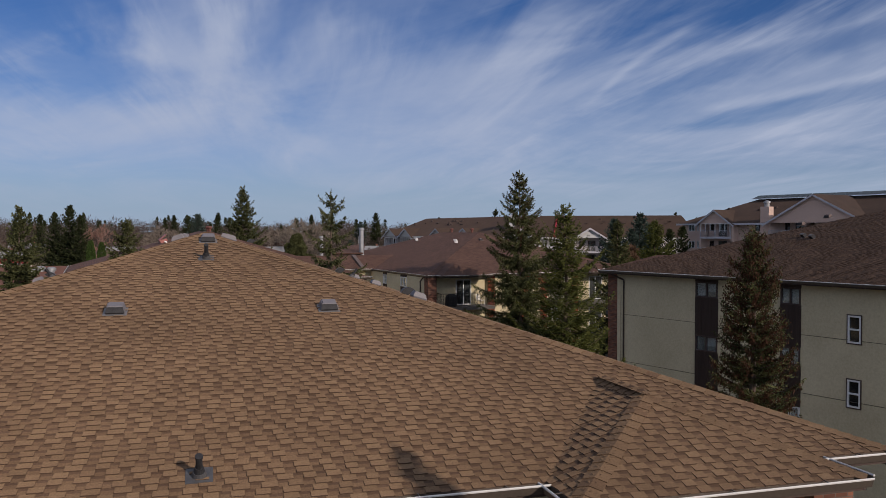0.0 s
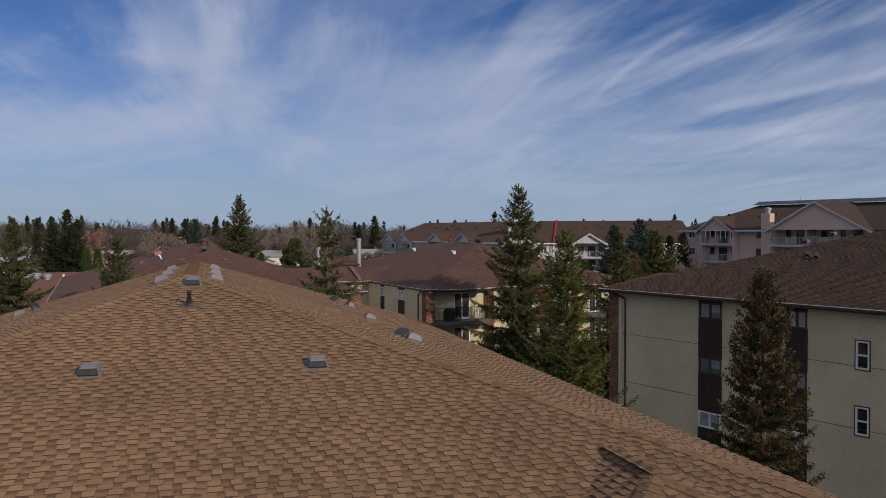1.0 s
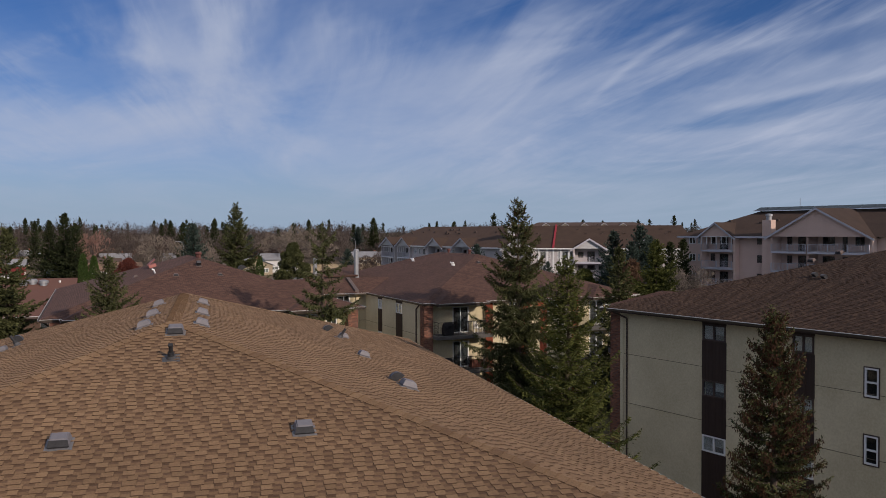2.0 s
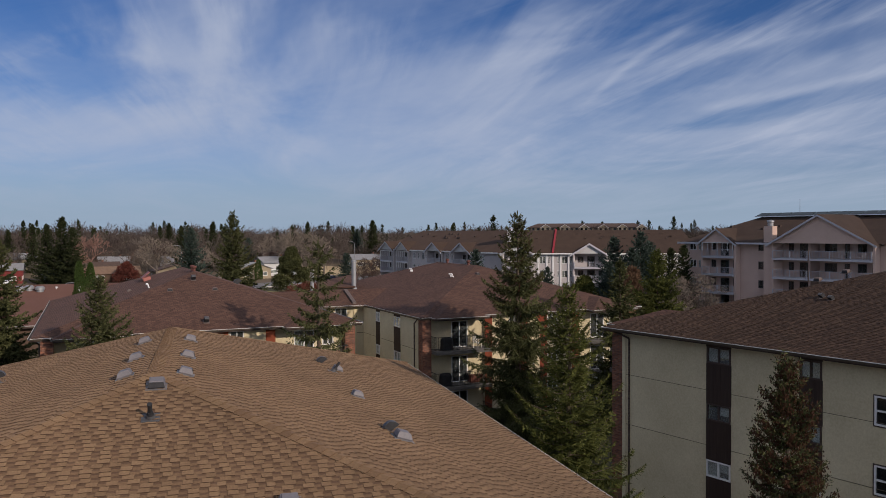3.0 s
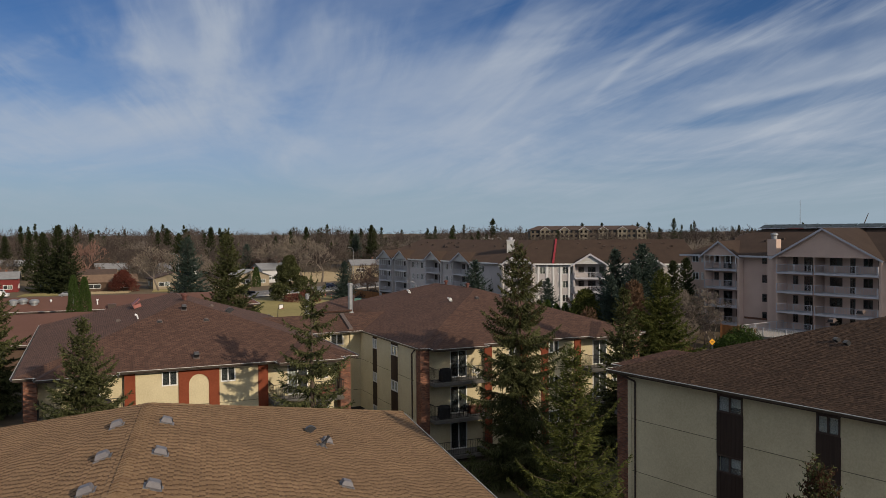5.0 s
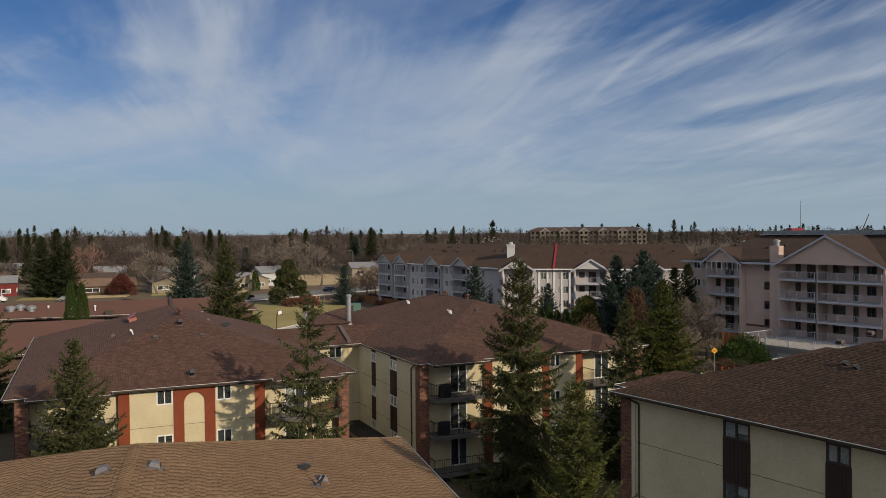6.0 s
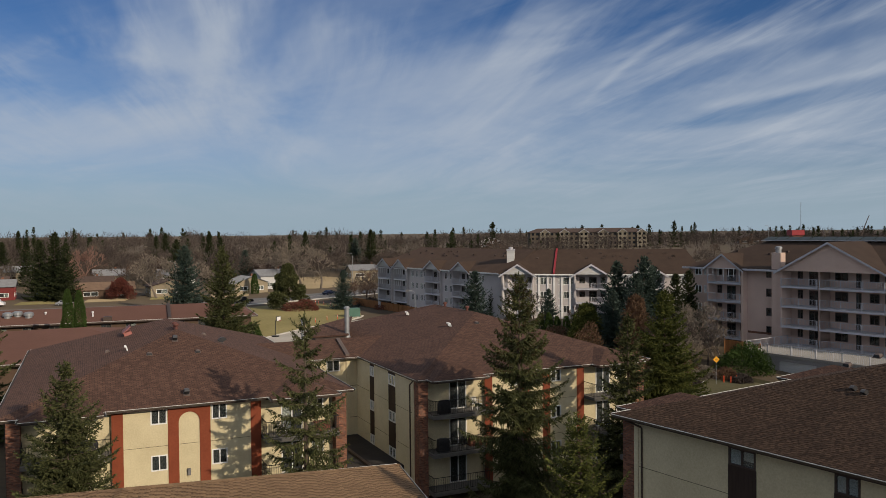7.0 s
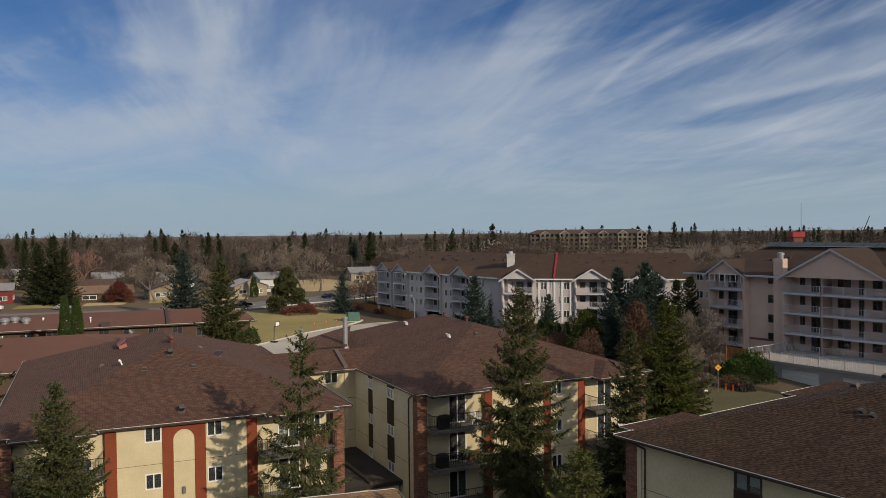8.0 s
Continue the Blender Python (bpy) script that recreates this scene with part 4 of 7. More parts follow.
for u, v in ((2.64, 7.6), (1.38, 8.4)):
    fit("box_vent", BOXV_DARK, ROOF_B, on_slope(B_MAIN, "right", u, max(v, 11 - 8.2 + u)) @ Matrix.Scale(0.8, 4), "small grey roof vent")
# white pipe triplets and odd fittings
tri = bmesh.new()
for i in (-1, 0, 1):
    tube(tri, (i * 0.24, 0, -0.05), (i * 0.24, 0, 0.3), 0.05, 0.05, 8)
    tube(tri, (i * 0.24, 0, 0.27), (i * 0.24, -0.1, 0.34), 0.06, 0.06, 8)
TRIM = bpy.data.meshes.new("white_pipes")
tri.to_mesh(TRIM)
tri.free()
TRIM.materials.append(M_WHITE)
for u, v in ((-2.66, 9.9), (-2.44, 19.7)):
    fit("white_pipes", TRIM, ROOF_C, on_slope(C_MAIN, "left", u, v), "three short white plastic pipes")
fit("white_pipes", TRIM, ROOF_A, on_slope(A_MAIN, "left", -3.1, 9.3), "three short white plastic pipes")
bm = bmesh.new()
slab(bm, [(-0.9, -0.35, 0.30), (0.9, -0.35, 0.30), (0.9, 0.35, 0.62), (-0.9, 0.35, 0.62)], 0.06)
box(bm, -0.85, 0.85, -0.3, 0.3, -0.05, 0.26)
hatch = part("roof_hatch", bm, M_REDMETAL, ROOF_A, "red metal roof hood")
hatch.matrix_local = on_slope(A_MAIN, "left", -2.69, 17.9)


# ---- on the balconies ----
def barbecue(m, label="barbecue grill under a black vinyl cover on a balcony"):
    """A grill under its cover: sloping shoulders, sagging hem."""
    t = thing("covered_barbecue", m, label, "barbecue", "things on balconies")
    bm = bmesh.new()
    rings = []
    for z, w, d in ((0.08, 0.46, 0.26), (0.50, 0.45, 0.25), (0.80, 0.46, 0.24), (0.94, 0.40, 0.20), (1.0, 0.26, 0.11)):
        rings.append([bm.verts.new((w * math.copysign(abs(math.cos(a)) ** 0.4, math.cos(a)) * (1 + 0.03 * math.sin(5 * a + z * 4)), d * math.copysign(abs(math.sin(a)) ** 0.4, math.sin(a)), z)) for a in [2 * math.pi * i / 20 for i in range(20)]])
    for a, c in zip(rings, rings[1:]):
        for i in range(20):
            j = (i + 1) % 20
            bm.faces.new((a[i], a[j], c[j], c[i]))
    bm.faces.new(rings[-1])
    bm.faces.new(rings[0][::-1])
    part("cover", bm, M_COVER, t)
    for x in (-0.34, 0.34):
        part("wheel", one(tube, (x - 0.03, 0, 0.08), (x + 0.03, 0, 0.08), 0.08, 0.08, 10), M_BLACK, t)
    return t


def patio_chair(m, paint, label):
    t = thing("patio_chair", m, label, "chair", "things on balconies")
    bm = bmesh.new()
    box(bm, -0.25, 0.25, -0.25, 0.25, 0.40, 0.44)
    part("seat", bm, paint, t)
    bm = bmesh.new()
    for i in range(5):
        x = -0.22 + 0.11 * i
        slab(bm, [(x - 0.035, 0.22, 0.46), (x + 0.035, 0.22, 0.46), (x + 0.035, 0.34, 0.92), (x - 0.035, 0.34, 0.92)], 0.03)
    part("backrest", bm, paint, t)
    for x, y in ((-0.22, -0.22), (0.22, -0.22), (-0.22, 0.22), (0.22, 0.22)):
        part("leg", one(tube, (x, y, 0), (x * 0.95, y * 0.95, 0.4), 0.018, 0.018, 6), paint, t)
    for x in (-0.27, 0.27):
        part("armrest", one(box, x - 0.03, x + 0.03, -0.24, 0.26, 0.62, 0.65), paint, t)
    return t


def chest(m):
    t = thing("storage_chest", m, "red-brown wooden storage chest on a balcony", "chest", "things on balconies")
    part("body", one(box, -0.48, 0.48, -0.26, 0.26, 0.0, 0.5), M_WOODBOX, t)
    part("lid", one(box, -0.51, 0.51, -0.29, 0.29, 0.504, 0.57), M_WOODBOX, t)
    return t


def flower_pot(m, label):
    t = thing("flower_pot", m, label, "flower pot", "things on balconies")
    part("pot", one(tube, (0, 0, 0), (0, 0, 0.3), 0.13, 0.18, 12), M_WOODBOX, t)
    rng = np.random.default_rng(4)
    bm = bmesh.new()
    for i in range(14):
        a, h = rng.uniform(0, 6.28), rng.uniform(0.3, 0.75)
        tube(bm, (0.06 * math.cos(a), 0.06 * math.sin(a), 0.25), (0.2 * math.cos(a), 0.2 * math.sin(a), 0.25 + h), 0.012, 0.004, 3, caps=False)
    part("dry_stems", bm, M_STRAW, t, "withered stems")
    return t


MC, MA = pose(7.83, 67.05, -0.05, 0, 0, 25.0), pose(-14.87, 55.34, 0.04, 0, 0, 23.55)
barbecue(MC @ pose(-8.1, -0.40, FLOORS[2], 0, 0, 8))
barbecue(MC @ pose(-8.2, -0.36, FLOORS[1], 0, 0, -6))
patio_chair(MC @ pose(-5.35, -0.1, FLOORS[2], 0, 0, 25), M_WHITE, "white plastic patio chair on a balcony")
chest(MC @ pose(-5.3, 0.36, FLOORS[1]))
patio_chair(MC @ pose(-6.6, -0.3, FLOORS[1], 0, 0, 200), M_BLACK, "dark patio chair on a balcony")
flower_pot(MC @ pose(-4.75, -0.5, FLOORS[1]), "terracotta pot with dry stems")
barbecue(MC @ pose(7.8, -0.35, FLOORS[2], 0, 0, 10))
patio_chair(MC @ pose(6.4, -0.2, FLOORS[1], 0, 0, 160), M_BLACK, "dark patio chair on a balcony")
barbecue(MA @ pose(-5.6, -0.35, FLOORS[2], 0, 0, 5))
patio_chair(MA @ pose(5.6, -0.3, FLOORS[2], 0, 0, 20), M_GREY, "grey patio chair on a balcony")
chest(MA @ pose(8.3, 0.2, FLOORS[2]))


def gas_bottle(m):
    t = thing("gas_bottle", m, "white steel gas bottle on a balcony", "gas bottle", "things on balconies")
    bm = bmesh.new()
    prof = [(0.10, 0.0), (0.15, 0.05), (0.155, 0.32), (0.12, 0.42), (0.05, 0.46)]
    for (r0, z0), (r1, z1) in zip(prof, prof[1:]):
        tube(bm, (0, 0, z0), (0, 0, z1), r0, r1, 14)
    part("body", bm, M_WHITE, t)
    part("collar", one(tube, (0, 0, 0.43), (0, 0, 0.56), 0.10, 0.10, 12), M_WHITE, t)
    return t


gas_bottle(MA @ pose(-5.15, -0.70, FLOORS[2]))
patio_chair(MA @ pose(-6.7, -0.2, FLOORS[2], 0, 0, 170), M_WOODBOX, "red-brown wooden chair on a balcony")

# ---- mauve condominium blocks ----
def gable_front(b, u0, u1, v, ze, zp, up=None, wallm=None, deep=6.0, over=0.5, trimw=0.28, roofm=None):
    """A gable: pediment wall, pale bargeboards and the small roof running back from it. up: where the peak stands."""
    c = (u0 + u1) / 2 if up is None else up
    bm = bmesh.new()
    tri_ = [(u0, v, ze), (u1, v, ze), (c, v, zp - 0.15)]
    f = [bm.verts.new(p) for p in tri_]
    k = [bm.verts.new((p[0], p[1] + 0.2, p[2])) for p in tri_]
    bm.faces.new(f)
    bm.faces.new(k[::-1])
    for i in range(3):
        j = (i + 1) % 3
        bm.faces.new((f[j], f[i], k[i], k[j]))
    part("pediment", bm, wallm or M_PINKWALL, b)
    sl = (zp - ze) / (c - u0)
    e0, e1 = (u0 - over, v - 0.45, ze - over * sl), (u1 + over, v - 0.45, ze - over * (zp - ze) / (u1 - c))
    pk = (c, v - 0.45, zp)
    for e in (e0, e1):
        bm = bmesh.new()
        pts = [e, pk]
        vs = [bm.verts.new((p[0], p[1] + dy, p[2] + dz)) for p in pts for dy, dz in ((0, 0.04), (0, 0.04 - trimw), (0.12, 0.04 - trimw), (0.12, 0.04))]
        for i in range(4):
            j = (i + 1) % 4
            bm.faces.new((vs[i], vs[j], vs[4 + j], vs[4 + i]))
        bm.faces.new(vs[:4])
        bm.faces.new(vs[4:])
        bmesh.ops.recalc_face_normals(bm, faces=bm.faces)
        part("bargeboard", bm, M_TRIM_BLUE, b, "pale blue-grey bargeboard")
    bm = bmesh.new()
    for e in (e0, e1):
        poly(bm, [(e[0], e[1], e[2] + 0.05), (pk[0], pk[1], pk[2] + 0.05), (c, v + deep, zp + 0.05), (e[0], v + deep, e[2] + 0.05)])
    bmesh.ops.recalc_face_normals(bm, faces=bm.faces)
    part("gable_roof", bm, roofm or M_ROOF_FAR, b)


WHITE_BAR = {}


def white_rail(parent, pts, z, h=1.05, gap=0.20):
    """Pale painted rail along pts on a floor at z: rails, posts and every baluster."""
    if h not in WHITE_BAR:
        bm = one(tube, (0, 0, 0.1), (0, 0, h), 0.015, 0.015, 4, caps=False)
        pm = one(box, -0.05, 0.05, -0.05, 0.05, 0.0, h + 0.03)
        WHITE_BAR[h] = [bpy.data.meshes.new("baluster"), bpy.data.meshes.new("post")]
        for me, src in zip(WHITE_BAR[h], (bm, pm)):
            src.to_mesh(me)
            src.free()
            me.materials.append(M_TRIM_BLUE)
    bar, post = WHITE_BAR[h]
    for name, up_, r in (("top_rail", h, 0.033), ("bottom_rail", 0.1, 0.0225)):
        bm = bmesh.new()
        for (x0, y0), (x1, y1) in zip(pts, pts[1:]):
            tube(bm, (x0, y0, z + up_), (x1, y1, z + up_), r, r, 4)
        part(name, bm, M_TRIM_BLUE, parent, "pale painted rail")
    for (x0, y0), (x1, y1) in zip(pts, pts[1:]):
        length = math.hypot(x1 - x0, y1 - y0)
        for name, me, n in (("baluster", bar, max(1, int(length / gap))), ("post", post, max(1, round(length / 3.2)))):
            for i in range(n + 1):
                ob = new(name, me)
                ob.parent = parent
                ob.location = (x0 + (x1 - x0) * i / n, y0 + (y1 - y0) * i / n, z)


def balcony_bay(b, u0, u1, v, floors, zt, depth, openings, wallm, screen=None):
    """A recessed bay of open balconies: back wall with doors and windows, a slab and a railing on every floor."""
    put = lambda u, o, z: (u, v + depth - o, z)
    holes = [(u0 + (u1 - u0) * a, u0 + (u1 - u0) * c, z + z0, z + z1) for z in floors for a, c, z0, z1 in openings]
    bm = bmesh.new()
    wall_sheet(bm, put, u0, u1, floors[0] - 0.6, zt, holes, 0.2)
    part("bay_back_wall", bm, wallm, b)
    for h in holes:
        window_unit(b, *h, put, M_FRAME_BROWN, blinds=0.3, fw=0.09)
    for s in (u0, u1):
        bm = bmesh.new()
        box(bm, s - 0.15, s + 0.15, v - 0.1, v + depth, floors[0] - 0.6, zt)
        part("pier", bm, wallm, b)
    for z in floors:
        bm = bmesh.new()
        box(bm, u0 + 0.152, u1 - 0.152, v - 0.35, v + depth - 0.003, z - 0.26, z)
        s = part("balcony", bm, M_TRIM_BLUE, b, "balcony slab with a pale edge")
        white_rail(s, [(u0 + 0.2, v - 0.3), (u1 - 0.2, v - 0.3)], z)


def condo_e():
    """Four-storey block with two gables, a chimney and a terrace over the garage."""
    a = radians(-56)
    o = Vector((math.cos(a), math.sin(a), 0)) * -70 + Vector((-math.sin(a), math.cos(a), 0)) * 105.3
    b = thing("condominium_block", pose(o.x, o.y, 0, 0, 0, -56), "four-storey mauve stucco block with white-railed balconies", "apartment building", "mauve condominium blocks")
    fl = (3.06, 5.65, 8.4, 11.1)
    ze, zr, vr = 13.2, 17.1, 8.6
    # left wing, angled bay, recess and far right stretch
    for u0, u1, v, cols in ((-16.8, -13.3, 0.3, ((-15.7, -14.45), (-14.0, -13.55))), (-7.05, -0.75, 1.0, ((-3.95, -2.45),)), (13.95, 34.0, 0.4, ((16, 17.5), (20, 21.5), (25, 26.5), (30, 31.5)))):
        put = lambda u, out, z, v=v: (u, v - out, z)
        holes = [(c0, c1, z + 0.9, z + 2.05) for c0, c1 in cols for z in fl]
        bm = bmesh.new()
        wall_sheet(bm, put, u0, u1, -0.5, ze, holes, 0.25)
        part("wall", bm, M_PINKWALL, b)
        for h in holes:
            window_unit(b, *h, put, M_WHITE if u0 < -10 else M_FRAME_BROWN, fw=0.08, blinds=0.35)
    bm = bmesh.new()
    box(bm, -16.8, -16.55, 0.55, 17, -0.5, ze)
    part("wall", bm, M_PINKWALL, b)
    bm = bmesh.new()
    box(bm, -16.5, 34, 16.7, 17, -0.5, ze)
    part("wall", bm, M_PINKWALL, b)
    for z in fl:
        bm = bmesh.new()
        box(bm, -16.5, 33.9, 2.2, 16.6, z - 0.3, z - 0.04)
        part("floor_slab", bm, M_SLAB, b)
    bm = bmesh.new()
    box(bm, -6.9, -0.9, 0.955, 0.997, 3.9, 4.2)
    part("brick_band", bm, M_BRICK, b, "dark red brick band")
    # gables with balcony bays
    balcony_bay(b, -13.15, -7.2, 0.0, fl, ze, 1.7, ((0.08, 0.22, 0.9, 2.1), (0.36, 0.62, 0.05, 2.1), (0.74, 0.9, 0.9, 2.1)), M_PINKWALL)
    balcony_bay(b, -0.6, 5.0, -0.6, fl, ze, 2.2, ((0.2, 0.34, 0.9, 2.1), (0.5, 0.78, 0.05, 2.1)), M_PINKWALL)
    balcony_bay(b, 5.0, 13.8, -0.6, fl, ze, 2.2, ((0.1, 0.3, 0.9, 2.1), (0.42, 0.5, 0.05, 2.1), (0.62, 0.76, 0.9, 2.1), (0.84, 0.95, 0.9, 2.1)), M_PINKWALL)
    # glazed top balcony of the small gable
    bm = bmesh.new()
    for i in range(7):
        x = -12.9 + i * 0.9
        box(bm, x, x + 0.08, -0.36, -0.28, 11.95, 13.1)
    box(bm, -12.95, -7.4, -0.36, -0.28, 13.1, 13.2)
    part("glazing_bar", bm, M_WHITE, b, "white glazed balcony screen")
    gable_front(b, -13.3, -7.05, -0.35, ze, 15.3, deep=5.5)
    gable_front(b, -0.75, 13.95, -0.95, ze, 17.1, up=6.5, deep=9.6)
    # roof: hipped at the left
    bm = bmesh.new()
    L, R, F, K = -17.6, 34.6, -0.3, 17.5
    A, B = (L + 9.0, vr, zr), (R, vr, zr)
    poly(bm, [(L, F, ze), (R, F, ze), B, A])
    poly(bm, [(L, K, ze), (L, F, ze), A])
    poly(bm, [(R, K, ze), (L, K, ze), A, B])
    part("roof", bm, M_ROOF_FAR, b, "brown shingle roof")
    for p, q in (((L, F), (-13.3, F)), ((-7.0, F), (-0.8, F))):
        bm = bmesh.new()
        box(bm, p[0], q[0], F - 0.14, F, ze - 0.24, ze + 0.02)
        part("eave_trim", bm, M_TRIM_BLUE, b, "pale blue-grey gutter and fascia")
    bm = bmesh.new()
    box(bm, L - 0.12, L, F, K, ze - 0.24, ze + 0.02)
    part("eave_trim", bm, M_TRIM_BLUE, b, "pale blue-grey gutter and fascia")
    # stucco chimney with a metal cap
    bm = bmesh.new()
    box(bm, -2.35, -0.95, -0.15, 0.99, -0.5, 15.6)
    c = part("chimney", bm, M_PINKWALL, b, "stucco chimney stack")
    bm = bmesh.new()
    tube(bm, (-1.65, 0.45, 15.6), (-1.65, 0.45, 16.1), 0.4, 0.4, 14)
    tube(bm, (-1.65, 0.45, 16.15), (-1.65, 0.45, 16.4), 0.52, 0.5, 14)
    tube(bm, (-1.65, 0.45, 16.4), (-1.65, 0.45, 16.52), 0.5, 0.1, 14)
    part("flue_cap", bm, M_POLE, c, "shiny metal flue cap")
    # solar collectors along the ridge
    for i in range(24):
        u = -9.0 + i * 1.85
        bm = bmesh.new()
        slab(bm, [(u, vr - 0.9, zr + 0.15), (u + 1.7, vr - 0.9, zr + 0.15), (u + 1.7, vr + 0.5, zr + 0.62), (u, vr + 0.5, zr + 0.62)], 0.07)
        tube(bm, (u + 0.2, vr + 0.45, zr - 0.3), (u + 0.2, vr + 0.45, zr + 0.56), 0.03, 0.03, 5)
        tube(bm, (u + 1.5, vr + 0.45, zr - 0.3), (u + 1.5, vr + 0.45, zr + 0.56), 0.03, 0.03, 5)
        part("solar_panel", bm, M_SOLAR, b, "dark tilted solar collector")
    bm = bmesh.new()
    box(bm, -9.2, 35.5, vr - 1.02, vr - 0.92, zr + 0.02, zr + 0.12)
    part("solar_rail", bm, M_TRIM_BLUE, b, "pale rail under the collectors")
    for u, v in ((-5.5, 4.2), (-3.2, 5.0), (1.0, 5.6), (-11.5, 5.0)):
        bm = bmesh.new()
        z = ze + (zr - ze) * (v + 0.3) / (vr + 0.3)
        box(bm, u - 0.2, u + 0.2, v - 0.2, v + 0.2, z - 0.1, z + 0.22)
        part("roof_vent", bm, M_FASCIA, b)
    # terrace over the garage
    put = lambda u, out, z: (u, -9.0 - out, z)
    bm = bmesh.new()
    wall_sheet(bm, put, -0.3, 26.0, -0.5, 2.7, [(1.6, 3.2, 0.0, 2.15), (4.6, 9.6, 0.0, 2.2), (12.5, 17.5, 0.0, 2.2)], 0.3)
    part("garage_wall", bm, M_GREYWALL, b, "grey stucco garage wall")
    bm = bmesh.new()
    box(bm, -0.3, 0.0, -8.7, 0.9, -0.5, 2.7)
    part("garage_wall", bm, M_GREYWALL, b, "grey stucco garage wall")
    bm = bmesh.new()
    box(bm, -0.4, 26.0, -9.15, 0.9, 2.7, 3.05)
    deck = part("terrace", bm, M_DRIVE, b, "concrete terrace deck over the garage")
    white_rail(deck, [(-0.3, 0.5), (-0.3, -9.05), (26.0, -9.05)], 3.05, 1.15, 0.24)
    for u0, u1 in ((4.6, 9.6), (12.5, 17.5), (1.6, 3.2)):
        bm = bmesh.new()
        box(bm, u0, u1, -8.85, -8.8, 0.0, 2.2)
        for i in range(1, 4):
            box(bm, u0, u1, -8.875, -8.851, 0.55 * i - 0.02, 0.55 * i + 0.02)
        part("garage_door", bm, M_WHITEWALL, b, "cream sectional garage door")
    return b


def condo_d(name, at, ang, length, depth, gables, cols, label, chimney=None, red=None, piers=(), glazed=0):
    """Three-storey wing: gabled balcony bays and windows between them."""
    b = thing("condominium_block", pose(at[0], at[1], 0, 0, 0, ang), label, "apartment building", "mauve condominium blocks")
    fl = (2.75, 5.4, 8.05)
    ze, zr = 10.75, 15.2
    spans, u = [], 0.0
    for g0, g1 in gables:
        if g0 > u + 0.2:
            spans.append((u, g0))
        u = g1
    if u < length:
        spans.append((u, length))
    put = lambda u, o, z: (u, -o, z)
    for u0, u1 in spans:
        holes = [(c, c + w_, z + 0.7, z + 2.05) for c, w_ in cols if u0 + 0.1 < c and c + w_ < u1 - 0.1 for z in fl]
        bm = bmesh.new()
        wall_sheet(bm, put, u0, u1, 0.5, ze, holes, 0.25)
        part("wall", bm, M_GREYMAUVE, b)
        for h in holes:
            window_unit(b, *h, put, M_WHITE, fw=0.06, blinds=0.25)
    for p_ in piers:
        part("pilaster", one(box, p_, p_ + 0.3, -0.14, -0.003, 0.5, ze - 0.25), M_WHITE, b, "white pilaster beside the windows")
    for v0, v1, u0, u1 in ((depth - 0.25, depth, 0, length), (0.25, depth - 0.25, 0, 0.25), (0.25, depth - 0.25, length - 0.25, length)):
        bm = bmesh.new()
        box(bm, u0, u1, v0, v1, 0.5, ze)
        part("wall", bm, M_GREYMAUVE, b)
    for z in fl:
        bm = bmesh.new()
        box(bm, 0.3, length - 0.3, 1.9, depth - 0.3, z - 0.3, z - 0.04)
        part("floor_slab", bm, M_CONC, b)
    for g0, g1 in gables:
        balcony_bay(b, g0 + 0.15, g1 - 0.15, -0.5, fl, ze, 1.9, ((0.12, 0.3, 0.85, 2.0), (0.42, 0.66, 0.05, 2.05), (0.78, 0.92, 0.85, 2.0)), M_GREYMAUVE)
        if glazed > 0:
            glazed -= 1
            for z in fl[1:]:
                bm = bmesh.new()
                for i in range(6):
                    x = g0 + 0.5 + (g1 - g0 - 1.0) * i / 5
                    box(bm, x - 0.05, x + 0.05, -0.86, -0.78, z + 1.05, z + 2.3)
                box(bm, g0 + 0.4, g1 - 0.4, -0.86, -0.78, z + 2.3, z + 2.42)
                part("glazing_bar", bm, M_WHITE, b, "white glazed balcony screen")
        gable_front(b, g0, g1, -0.75, ze - 0.05, ze + 1.9, deep=5.0, trimw=0.34, wallm=M_WHITEWALL)
    bm = bmesh.new()
    o = 0.6
    h = depth / 2 + o
    A, B = (-o + h * 0.8, depth / 2, zr), (length + o - h * 0.3, depth / 2, zr)
    c4 = [(-o, -o, ze), (length + o, -o, ze), (length + o, depth + o, ze), (-o, depth + o, ze)]
    poly(bm, [c4[0], c4[1], B, A])
    poly(bm, [c4[1], c4[2], B])
    poly(bm, [c4[2], c4[3], A, B])
    poly(bm, [c4[3], c4[0], A])
    part("roof", bm, M_ROOF_FAR, b, "brown shingle roof")
    for u0, u1 in spans:
        bm = bmesh.new()
        box(bm, u0, u1, -o - 0.14, -o, ze - 0.22, ze + 0.03)
        part("eave_trim", bm, M_WHITE, b, "white eave trim")
    rng = random.Random(length)
    for i in range(int(length / 2.2)):
        u, k = rng.uniform(4, length - 4), rng.choice((0.62, 0.7, 0.82))
        v = -o + h * k
        z = ze + (zr - ze) * k
        bm = bmesh.new()
        box(bm, u - 0.22, u + 0.22, v - 0.22, v + 0.22, z - 0.15, z + 0.2)
        part("roof_vent", bm, M_FASCIA, b)
    if chimney:
        bm = bmesh.new()
        box(bm, chimney - 0.7, chimney + 0.7, 6.0, 7.3, ze, 15.1)
        c = part("chimney", bm, M_WHITEWALL, b, "broad white chimney")
        bm = bmesh.new()
        box(bm, chimney - 0.82, chimney + 0.82, 5.88, 7.42, 15.1, 15.3)
        tube(bm, (chimney, 6.65, 15.3), (chimney, 6.65, 15.75), 0.35, 0.45, 12)
        part("chimney_cap", bm, M_TRIM_BLUE, c)
